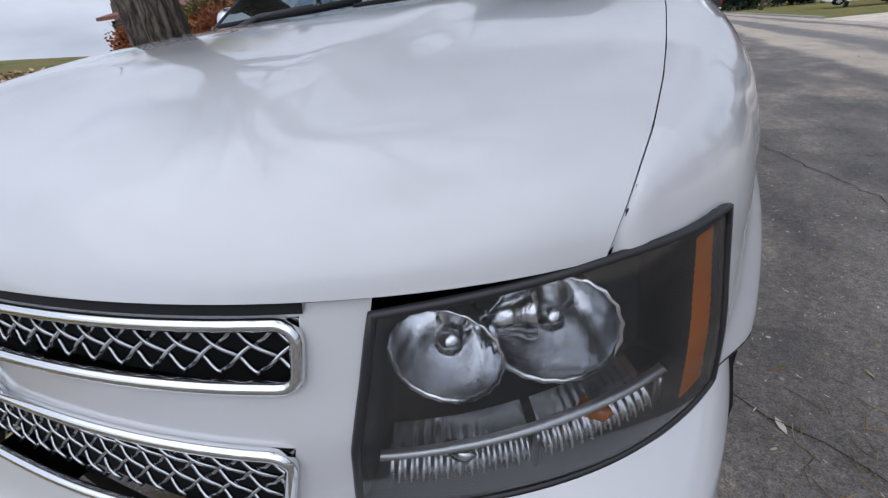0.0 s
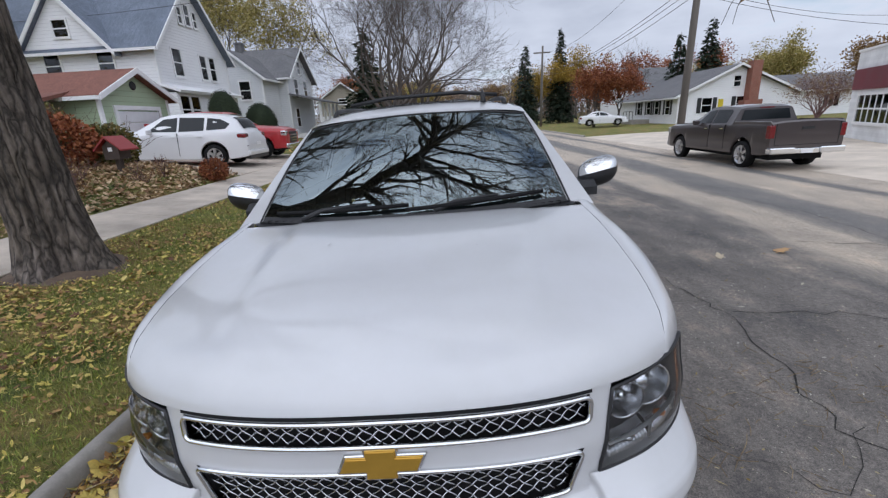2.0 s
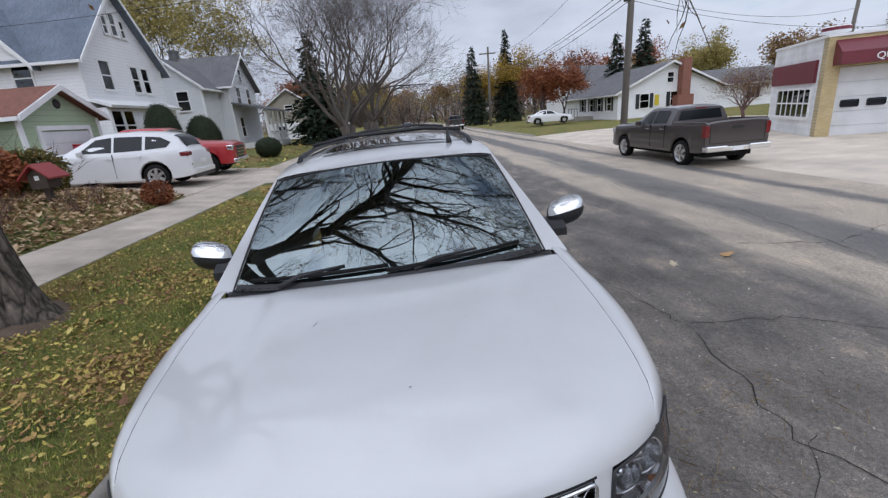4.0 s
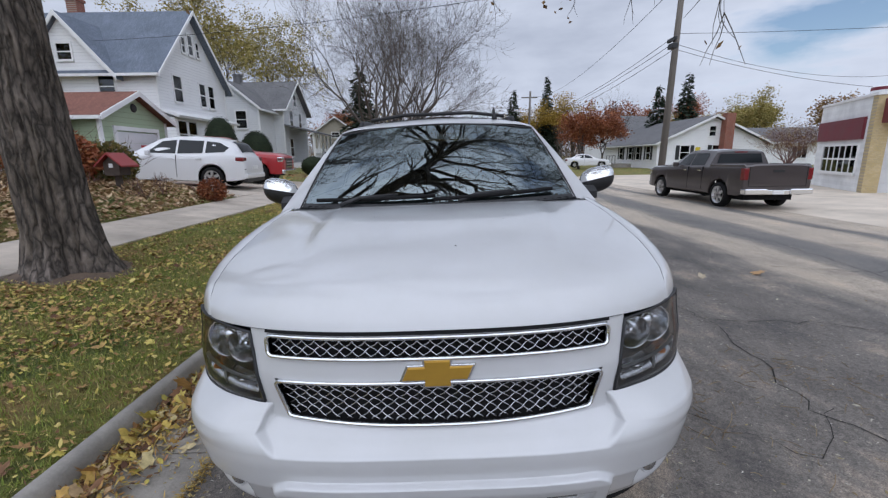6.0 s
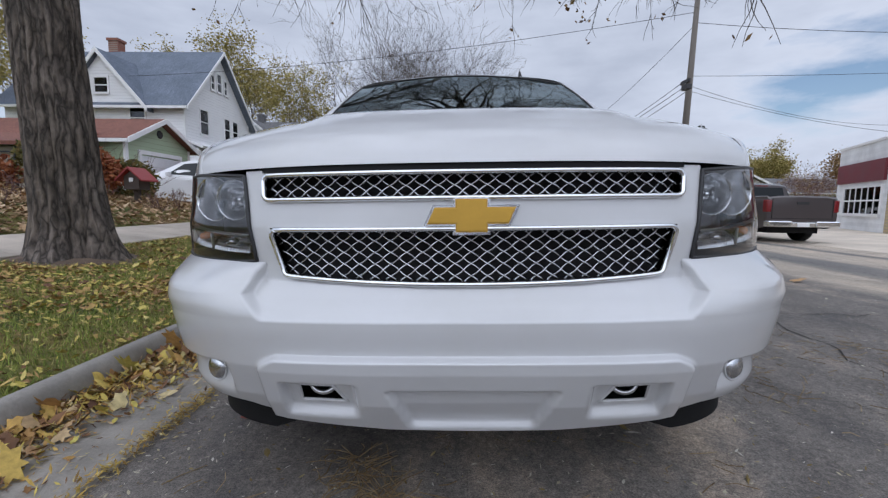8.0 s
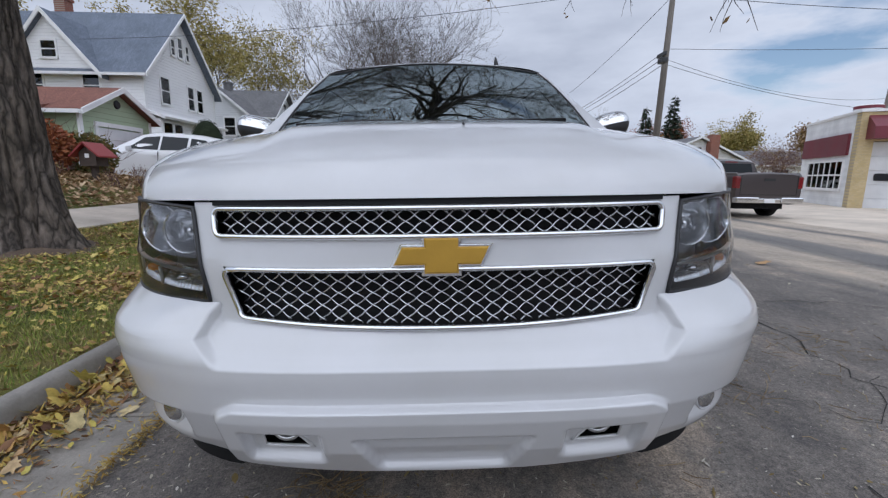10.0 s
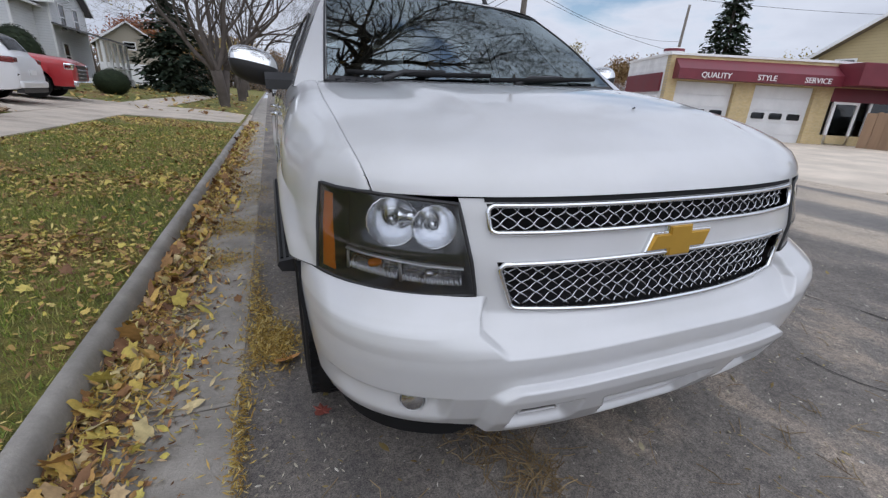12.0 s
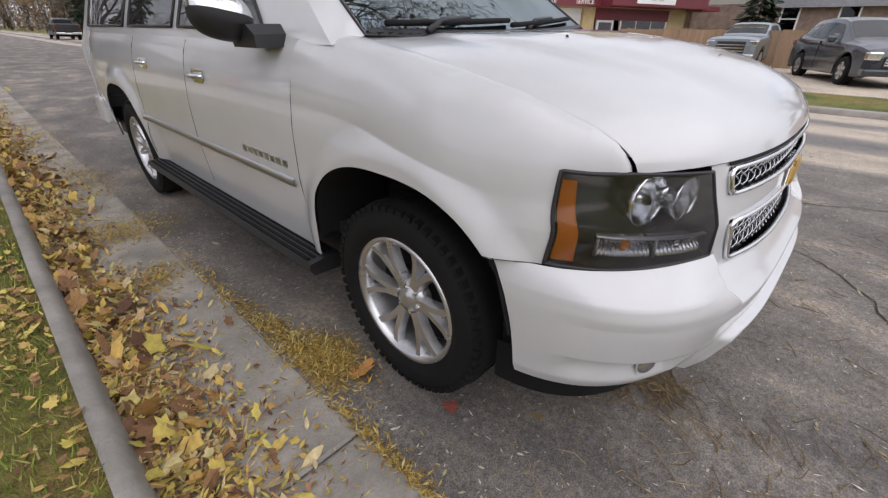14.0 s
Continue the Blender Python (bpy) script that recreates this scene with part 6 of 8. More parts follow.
KINDS = {
    # along the car from nose to tail: y, half width, sill, belt, top, half width at the roof
    "crossover": dict(rows=[(-2.56, 0.50, 0.5, 0.66, 0.70, 0.42), (-2.50, 0.74, 0.30, 0.80, 0.86, 0.62), (-2.36, 0.90, 0.26, 0.93, 1.0, 0.74), (-2.0, 0.97, 0.26, 1.02, 1.10, 0.80), (-1.5, 1.0, 0.26, 1.06, 1.17, 0.82), (-1.15, 1.0, 0.26, 1.08, 1.22, 0.80), (-0.3, 1.0, 0.26, 1.10, 1.68, 0.69), (0.1, 1.0, 0.26, 1.12, 1.77, 0.68), (0.8, 1.0, 0.26, 1.14, 1.80, 0.68), (1.5, 1.0, 0.26, 1.17, 1.77, 0.67), (2.0, 0.985, 0.28, 1.2, 1.69, 0.65), (2.2, 0.97, 0.3, 1.2, 1.60, 0.64), (2.45, 0.95, 0.34, 1.14, 1.22, 0.70), (2.53, 0.94, 0.36, 1.05, 1.12, 0.76), (2.58, 0.92, 0.38, 0.9, 0.96, 0.80), (2.61, 0.86, 0.42, 0.72, 0.76, 0.76)],
                      panes=([(-0.72, 1.17), (-0.2, 1.58), (0.28, 1.64), (0.28, 1.18)], [(0.35, 1.18), (0.35, 1.645), (1.18, 1.64), (1.18, 1.22)], [(1.27, 1.23), (1.27, 1.635), (1.7, 1.60), (2.02, 1.44), (1.9, 1.28)]),
                      front=(-1.08, -0.30), back=(2.06, 2.40), wheels=(-1.55, 1.47), r=0.38, bed=None),
    "pickup": dict(rows=[(-2.93, 0.8, 0.5, 0.9, 0.95, 0.72), (-2.88, 0.95, 0.42, 1.12, 1.18, 0.86), (-2.6, 1.0, 0.4, 1.2, 1.28, 0.88), (-1.6, 1.01, 0.42, 1.24, 1.33, 0.88), (-1.25, 1.01, 0.42, 1.26, 1.36, 0.88), (-0.55, 1.01, 0.42, 1.27, 1.78, 0.75), (-0.3, 1.01, 0.42, 1.28, 1.87, 0.74), (0.5, 1.01, 0.42, 1.29, 1.89, 0.74), (1.05, 1.01, 0.42, 1.3, 1.86, 0.75), (1.18, 1.01, 0.42, 1.31, 1.80, 0.79), (1.20, 1.01, 0.42, 1.31, 1.40, 0.97), (2.6, 1.0, 0.44, 1.32, 1.41, 0.97), (2.88, 0.99, 0.5, 1.32, 1.41, 0.96), (2.92, 0.97, 0.54, 1.28, 1.36, 0.94)],
                   panes=([(-0.85, 1.32), (-0.42, 1.72), (0.0, 1.76), (0.0, 1.33)], [(0.07, 1.33), (0.07, 1.765), (0.78, 1.76), (0.86, 1.70), (0.86, 1.35)]),
                   front=(-1.15, -0.52), back=None, wheels=(-1.88, 1.78), r=0.41, bed=(1.26, 2.84)),
    "sedan": dict(rows=[(-2.3, 0.6, 0.4, 0.58, 0.62, 0.55), (-2.2, 0.82, 0.24, 0.7, 0.76, 0.7), (-1.6, 0.9, 0.22, 0.84, 0.9, 0.76), (-0.95, 0.91, 0.22, 0.9, 0.99, 0.76), (-0.1, 0.91, 0.22, 0.92, 1.38, 0.6), (0.5, 0.91, 0.22, 0.94, 1.44, 0.58), (1.1, 0.91, 0.22, 0.96, 1.38, 0.58), (1.75, 0.9, 0.24, 0.96, 1.05, 0.7), (2.25, 0.86, 0.3, 0.92, 1.0, 0.72), (2.32, 0.8, 0.36, 0.8, 0.84, 0.7)],
                  panes=([(-0.6, 0.98), (-0.1, 1.28), (0.35, 1.33), (0.35, 0.99)], [(0.42, 0.99), (0.42, 1.33), (1.0, 1.28), (1.4, 1.06)]),
                  front=(-0.9, -0.12), back=(1.15, 1.7), wheels=(-1.4, 1.35), r=0.32, bed=None),
}


def vehicle(name, label, kind, colour, m, group="parked vehicles"):
    """Nose towards -y. Lofted body with round wheel arches, separate panes, wheels, lamps and bumpers."""
    k = KINDS[kind]
    rows, r = k["rows"], k["r"]
    root = thing(name, label, "car" if kind != "pickup" else "pickup truck", group)
    root.matrix_basis = m

    def at(y):
        return [table(y, [(q[0], q[c]) for q in rows]) for c in range(1, 6)]

    def roof_pt(y, u, up=0.0):
        w, sill, belt, top, tw = at(y)
        a = abs(u)
        x = math.copysign(table(a, [(0, 0), (0.7, tw * 0.7), (0.95, tw * 0.95), (1, tw)]), u)
        z = table(a, [(0, top + 0.015), (0.7, top), (0.95, top - 0.035), (1, max(belt + 0.03, top - 0.09))])
        return (x, y, z + up)

    def side_pt(y, z, s, out=0.008):
        w, sill, belt, top, tw = at(y)
        return (s * (w * 0.955 + (tw - w * 0.955) * (z - belt) / max(0.05, top - 0.09 - belt) + out), y, z)

    cols = sorted({round(q[0], 3) for q in rows} | {round(v, 3) for v in steps(rows[0][0], rows[-1][0], 70)} | {round(yc + (r + 0.09) * math.cos(math.pi * i / 16), 3) for yc in k["wheels"] for i in range(17)})
    vs, n = [], 19
    for y in cols:
        w, sill, belt, top, tw = at(y)
        low = sill
        for yc in k["wheels"]:
            d = abs(y - yc)
            if d < r + 0.09:
                low = max(low, r + math.sqrt(max(0.0, (r + 0.09) ** 2 - d * d)))
        low = min(low, belt - 0.2)
        half = [(w * 0.94, low), (w * 0.985, low + 0.02), (w, max(low + 0.04, sill + 0.3)), (w * 0.985, max(low + 0.06, belt - 0.16)), (w * 0.97, belt - 0.03), (w * 0.955, belt)]
        if k["bed"] and k["bed"][0] < y < k["bed"][1]:
            half += [(tw, top - 0.02), (tw * 0.97, top), (tw * 0.86, top - 0.01)]
            mid = (tw * 0.84, 0.85)
            ring = [(x, y, z) for x, z in half] + [(0, y, 0.85)] + [(-x, y, z) for x, z in reversed(half)]
            ring[8] = (mid[0], y, mid[1])
            ring[10] = (-mid[0], y, mid[1])
        else:
            half += [(tw, max(belt + 0.03, top - 0.09)), (tw * 0.95, max(belt + 0.035, top - 0.035)), (tw * 0.7, top)]
            ring = [(x, y, z) for x, z in half] + [(0, y, top + 0.015)] + [(-x, y, z) for x, z in reversed(half)]
        vs += ring
    fs = [(i * n + j, i * n + j + 1, (i + 1) * n + j + 1, (i + 1) * n + j) for i in range(len(cols) - 1) for j in range(n - 1)]
    fs += [tuple(range(n)), tuple((len(cols) - 1) * n + q for q in reversed(range(n)))]
    body = put_mesh("body", vs, fs, colour, root, "", True)
    body.data.set_sharp_from_angle(angle=radians(32))
    y0, y1 = rows[0][0], rows[-1][0]
    for s in (-1, 1):
        for pane in k["panes"]:
            edge = []
            for a, b in zip(pane, pane[1:] + pane[:1]):
                edge += [side_pt(a[0] + (b[0] - a[0]) * t, a[1] + (b[1] - a[1]) * t, s) for t in (0, 0.34, 0.67)]
            put_mesh("side_window", edge, [tuple(range(len(edge)))], CAR_GLASS, root, "dark tinted glass")
        for yc in k["wheels"]:
            small_wheel(root, s * (1.0 if kind != "sedan" else 0.9) - s * 0.13, yc, r, s)
    sheet("windshield", lambda u, y: roof_pt(y, u, 0.008), steps(-0.93, 0.93, 12), steps(*k["front"], 8), CAR_GLASS, root, "dark windshield")
    if k["back"]:
        sheet("rear_window", lambda u, y: tuple(Vector(roof_pt(y, u, 0.006)) + Vector((0, 0.012, 0))), steps(-0.9, 0.9, 12), steps(*k["back"], 8), CAR_GLASS, root, "dark rear window")
    for s in (-1, 1):
        hw, sill, belt, top, tw = at(y0 + 0.2)
        bm = bmesh.new()
        slab(bm, (s * (hw - 0.32), y0 + 0.02, belt - 0.24), (s * (hw + 0.0), y0 + 0.26, belt - 0.03), 0.04)
        part("headlight", bm, CHROME, root, "clear headlight")
        hw, sill, belt, top, tw = at(y1 - 0.14)
        bm = bmesh.new()
        if kind == "pickup":
            slab(bm, (s * (hw - 0.14), y1 - 0.16, 0.93), (s * (hw + 0.012), y1 + 0.015, 1.30), 0.03)
        elif kind == "crossover":
            slab(bm, (s * (hw - 0.30), y1 - 0.34, 0.98), (s * (hw + 0.015), y1 - 0.05, 1.13), 0.04)
        else:
            slab(bm, (s * (hw - 0.22), y1 - 0.22, belt - 0.2), (s * (hw + 0.012), y1 + 0.01, belt - 0.02), 0.03)
        part("tail_light", bm, RED_LENS, root, "red tail light")
        my = k["panes"][0][0][0] + 0.1
        mw, msill, mbelt, mtop, mtw = at(my)
        bm = bmesh.new()
        slab(bm, (s * (mw - 0.04), my, mbelt - 0.0), (s * (mw + 0.17), my + 0.12, mbelt + 0.17), 0.04)
        part("side_mirror", bm, colour, root)
        for pane in k["panes"][:2]:
            yy = max(p[0] for p in pane) + 0.02
            w, sill, belt, top, tw = at(yy)
            if min(abs(yy - yc) for yc in k["wheels"]) > r + 0.12:
                block("door_gap", (s * 0.85, yy, sill + 0.12), (s * (w + 0.002), yy + 0.012, belt), PITCH, root)
            block("door_handle", (s * (w - 0.03), yy - 0.24, belt - 0.15), (s * (w + 0.02), yy - 0.06, belt - 0.11), CHROME if kind == "pickup" else colour, root)
    hw, sill, belt, top, tw = at(y0 + 0.1)
    bm = bmesh.new()
    slab(bm, (-0.55, y0 - 0.01, sill + 0.2), (0.55, y0 + 0.06, belt - 0.04), 0.03)
    part("grille", bm, BLACK, root, "dark grille")
    for q in range(3):
        zz = sill + 0.28 + (belt - sill - 0.36) / 3 * q
        block("grille_bar", (-0.52, y0 - 0.03, zz), (0.52, y0 - 0.008, zz + 0.04), CHROME, root)
    bm = bmesh.new()
    slab(bm, (-0.94, y0 - 0.07, sill + 0.02), (0.94, y0 + 0.2, sill + 0.2), 0.05)
    part("front_bumper", bm, CHROME if kind == "pickup" else colour, root)
    bm = bmesh.new()
    if kind == "pickup":
        slab(bm, (-0.99, y1 - 0.10, 0.50), (-0.33, y1 + 0.13, 0.68), 0.035)
        slab(bm, (0.33, y1 - 0.10, 0.50), (0.99, y1 + 0.13, 0.68), 0.035)
        slab(bm, (-0.34, y1 - 0.06, 0.50), (0.34, y1 + 0.09, 0.64), 0.02)
        part("rear_bumper", bm, CHROME, root, "chrome rear bumper")
        block("plate_bar", (-0.16, y1 + 0.091, 0.51), (0.16, y1 + 0.10, 0.63), SIGN_WHITE, root)
        block("tailgate_seam", (-0.83, y1 - 0.01, 0.74), (0.83, y1 + 0.006, 0.752), PITCH, root)
        for s in (-1, 1):
            block("tailgate_gap", (s * 0.835 - 0.006, y1 - 0.01, 0.74), (s * 0.835 + 0.006, y1 + 0.006, 1.34), PITCH, root)
        block("tailgate_handle", (-0.16, y1 - 0.01, 1.16), (0.16, y1 + 0.02, 1.24), BLACK, root)
        put_mesh("rear_window", [(-0.74, 1.212, 1.42), (0.74, 1.212, 1.42), (0.66, 1.205, 1.73), (-0.66, 1.205, 1.73)], [(0, 1, 2, 3)], CAR_GLASS, root, "dark rear cab window")
        block("brake_light", (-0.2, 1.19, 1.765), (0.2, 1.215, 1.80), RED_LENS, root, "red high brake light")
        block("bed_liner", (-0.80, 1.26, 0.853), (0.80, 2.83, 0.87), BLACK, root, "black truck bed liner")
    else:
        slab(bm, (-0.9, y1 - 0.10, sill + 0.10), (0.9, y1 + 0.06, sill + 0.28), 0.05)
        part("rear_bumper", bm, colour, root)
        block("plate_bar", (-0.2, y1 - 0.01, 0.72), (0.2, y1 + 0.03, 0.84), SIGN_WHITE, root)
        block("rear_trim", (-0.86, y1 - 0.12, sill - 0.02), (0.86, y1 + 0.03, sill + 0.10), BLACK, root, "black lower trim")
    block("under", (-0.72, y0 + 0.4, 0.3), (0.72, y1 - 0.3, 0.6), PITCH, root)
    return root


DARK_GREY = car_colour("dark_grey_paint", (0.065, 0.052, 0.051))
vehicle("pickup_truck", "dark grey pickup truck parked at the far kerb, tail lights red", "pickup", DARK_GREY, pose(9.0, 12.3, 0.0, 0, 0, 180) @ Matrix.Diagonal((0.93, 0.93, 0.89, 1)))
vehicle("crossover_car", "white crossover car parked on the driveway", "crossover", car_colour("pearl_white_paint", (0.75, 0.75, 0.76), 0.0), pose(-9.65, 13.9, yard_z(-9.65, 13.9) + 0.03, -2.8, 0, -86))
vehicle("red_pickup", "red pickup truck parked on the driveway facing the street", "pickup", car_colour("red_paint", (0.42, 0.02, 0.025), 0.1), pose(-9.9, 17.2, yard_z(-9.9, 17.2) + 0.03, 2.8, 0, 95))
vehicle("white_sedan", "white sedan parked under rust-red trees", "sedan", car_colour("white_sedan_paint", (0.72, 0.72, 0.73), 0.0), pose(15.4, 45.0, 0.25, 0, 0, 80))
vehicle("black_pickup", "black pickup truck far down the street", "pickup", car_colour("black_paint", (0.02, 0.02, 0.022)), pose(6.8, 60.0, 0.03, 0, 0, 180))
ram = vehicle("silver_pickup", "silver-blue pickup truck with a yellow windshield strip", "pickup", car_colour("silver_paint", (0.22, 0.26, 0.28), 0.6), pose(22.8, 3.7, 0.1, 0, 0, -92) @ Matrix.Diagonal((0.95, 0.95, 0.93, 1)))
block("windshield_strip", (-0.6, -0.78, 1.60), (0.6, -0.72, 1.68), plain("yellow_strip", (0.6, 0.5, 0.05), 0.5), ram, "yellow windshield strip")
vehicle("dark_crossover", "dark grey crossover parked by the fence", "crossover", car_colour("charcoal_paint", (0.04, 0.045, 0.055)), pose(17.4, -0.3, 0.08, 0, 0, -64))
vehicle("far_car", "dark car far down the street by the kerb", "sedan", car_colour("far_car_paint", (0.03, 0.03, 0.035)), pose(0.3, 74.0, -0.02, 0, 0, 0))

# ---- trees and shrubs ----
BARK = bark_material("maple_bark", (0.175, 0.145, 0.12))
TWIG = surface("twig_bark", (0.10, 0.082, 0.07), 0.9, 0, 0.25, 2, 30, 0.2)
RED_TWIG = surface("reddish_twigs", (0.17, 0.10, 0.09), 0.9, 0, 0.25, 2, 30, 0.2)
OLIVE_LEAF = island_material("olive_leaves", [(0.0, (0.26, 0.23, 0.07)), (0.5, (0.36, 0.30, 0.09)), (1.0, (0.45, 0.34, 0.13))])
BROWN_LEAF = island_material("brown_leaves", [(0.0, (0.16, 0.085, 0.04)), (0.6, (0.28, 0.165, 0.07)), (1.0, (0.37, 0.26, 0.12))])
RUST_LEAF = island_material("rust_leaves", [(0.0, (0.17, 0.05, 0.025)), (0.5, (0.28, 0.09, 0.04)), (1.0, (0.4, 0.15, 0.06))])
YELLOW_LEAF = island_material("golden_leaves", [(0.0, (0.28, 0.17, 0.03)), (1.0, (0.45, 0.30, 0.05))])
NEEDLE = island_material("spruce_needles", [(0.0, (0.016, 0.03, 0.018)), (0.6, (0.034, 0.054, 0.032)), (1.0, (0.06, 0.078, 0.048))])
HEDGE = island_material("clipped_yew", [(0.0, (0.012, 0.022, 0.01)), (1.0, (0.035, 0.05, 0.022))])
GREEN_LEAF = island_material("shrub_leaves", [(0.0, (0.08, 0.085, 0.025)), (0.6, (0.18, 0.16, 0.05)), (1.0, (0.30, 0.20, 0.07))])


def perp(d, rng):
    v = Vector((rng.uniform(-1, 1), rng.uniform(-1, 1), rng.uniform(-1, 1)))
    v = v - d * v.dot(d)
    return v.normalized() if v.length > 1e-4 else Vector((1, 0, 0))


def grow(vs, fs, tips, p, d, r, length, depth, rng, lift=0.12, spread=0.75, kids=(3, 4), shrink=0.68):
    """One branch with its own branches, as tubes joined into one mesh."""
    n = 4 if depth > 1 else 3
    pts, rr = [p.copy()], [r]
    q, e = p.copy(), d.copy()
    for i in range(n):
        e = (e + perp(e, rng) * 0.20 + Vector((0, 0, lift * (0.5 if depth > 1 else 0.3)))).normalized()
        q = q + e * (length / n)
        pts.append(q.copy())
        rr.append(r * (1 - 0.62 * (i + 1) / n))
    sides = 7 if r > 0.08 else (5 if r > 0.025 else 3)
    v, f = ring_tube(pts, rr, sides, False, 1.0, False)
    o = len(vs)
    vs.extend(v)
    fs.extend(tuple(a + o for a in g) for g in f)
    if depth == 0:
        tips.append((pts[-1], e))
        return
    for k in range(rng.randint(*kids)):
        t = rng.uniform(0.35, 1.0) if k else 1.0
        i = min(n - 1, int(t * n))
        base = pts[i].lerp(pts[i + 1], t * n - i) if t < 1 else pts[-1]
        dd = (e + perp(e, rng) * rng.uniform(0.35, spread) * (0.5 if k == 0 else 1.0)).normalized()
        grow(vs, fs, tips, base, dd, max(0.006, rr[i] * rng.uniform(0.5, 0.72)), length * shrink * rng.uniform(0.8, 1.15), depth - 1, rng, lift, spread, kids, shrink)


def leaf_cloud(name, centres, per, size, scatter, mat, parent, rng, droop=0.0, label=""):
    vs, fs = [], []
    for c in centres:
        for _ in range(per):
            p = Vector(c) + Vector((rng.gauss(0, scatter), rng.gauss(0, scatter), rng.gauss(0, scatter * 0.8) - droop))
            a = Vector((rng.uniform(-1, 1), rng.uniform(-1, 1), rng.uniform(-0.8, 0.5))).normalized()
            b = perp(a, rng)
            s = size * rng.uniform(0.6, 1.3)
            o = len(vs)
            vs += [p - a * s, p + b * s * 0.55, p + a * s, p - b * s * 0.55]
            fs.append((o, o + 1, o + 2, o + 3))
    return put_mesh(name, vs, fs, mat, parent, label)


def tree(name, label, at, height, trunk_r, seed, depth=5, leaf=None, per=3, leaf_size=0.1, scatter=0.25, clear=0.25, spread=0.8, lift=0.12, mat=TWIG, stems=1, kids=(3, 4), group="street trees", shrink=0.7):
    rng = random.Random(seed)
    root = thing(name, label, "tree", group, at=at)
    vs, fs, tips = [], [], []
    bole = height * clear
    for st in range(stems):
        lean = perp(Vector((0, 0, 1)), rng) * (0.1 if stems == 1 else 0.45)
        tv, tf = ring_tube([(0, 0, -0.3), (0.0, 0.0, 0.15), tuple(lean * bole * 0.2 + Vector((0, 0, bole * 0.5))), tuple(lean * bole * 0.5 + Vector((0, 0, bole)))], [trunk_r * 1.5, trunk_r * 1.15, trunk_r, trunk_r * 0.85], 10)
        put_mesh("trunk", tv, tf, mat, root, "", True)
        top = lean * bole * 0.5 + Vector((0, 0, bole))
        for k in range(rng.randint(3, 4)):
            d = (Vector((0, 0, 1)) + perp(Vector((0, 0, 1)), rng) * rng.uniform(0.25, spread)).normalized()
            grow(vs, fs, tips, top, d, trunk_r * 0.6, height * 0.30, depth - 1, rng, lift, spread, kids, shrink)
    put_mesh("branchwork", vs, fs, mat, root, "fine branches", True)
    if leaf:
        leaf_cloud("crown", [t[0] for t in tips], per, leaf_size, scatter, leaf, root, rng)
    return root, tips


def conifer(at, height, radius, seed, label="tall dark green spruce with drooping boughs", group="spruces"):
    rng = random.Random(seed)
    root = thing("spruce", label, "tree", group, at=at)
    put_mesh("trunk", *ring_tube([(0, 0, -0.3), (0, 0, height * 0.5), (0, 0, height)], [height * 0.02, height * 0.013, 0.02], 8), TWIG, root, "", True)
    vs, fs = [], []
    tiers = int(height * 3.0)
    for i in range(tiers):
        t = i / tiers
        z = height * (0.05 + 0.95 * t)
        R = radius * (1 - t) ** 0.9 * rng.uniform(0.8, 1.1) + 0.10
        for k in range(int(17 * (1 - t)) + 6):
            a = rng.uniform(0, 2 * math.pi)
            r_ = R * rng.uniform(0.7, 1.12)
            d = Vector((math.cos(a), math.sin(a), 0))
            side = Vector((-d.y, d.x, 0))
            zz = z + rng.uniform(-0.15, 0.15)
            for j in range(3 + int(r_ * 6)):
                u = rng.uniform(0.15, 1.0)
                p = d * r_ * u + side * rng.gauss(0, 0.12 * r_ * (1.2 - u) + 0.03) + Vector((0, 0, zz - 0.28 * r_ * u * u + rng.uniform(-0.08, 0.06)))
                o_ = (d * rng.uniform(0.4, 1.0) + side * rng.uniform(-0.9, 0.9) + Vector((0, 0, rng.uniform(-0.75, 0.15)))).normalized()
                ln, wd = rng.uniform(0.32, 0.62), rng.uniform(0.09, 0.17)
                across = o_.cross(Vector((rng.uniform(-0.4, 0.4), rng.uniform(-0.4, 0.4), 1))).normalized() * wd
                o = len(vs)
                vs += [p, p + o_ * ln * 0.45 + across, p + o_ * ln, p + o_ * ln * 0.45 - across]
                fs.append((o, o + 1, o + 2, o + 3))
    put_mesh("foliage", vs, fs, NEEDLE, root, "dark needle boughs")
    return root


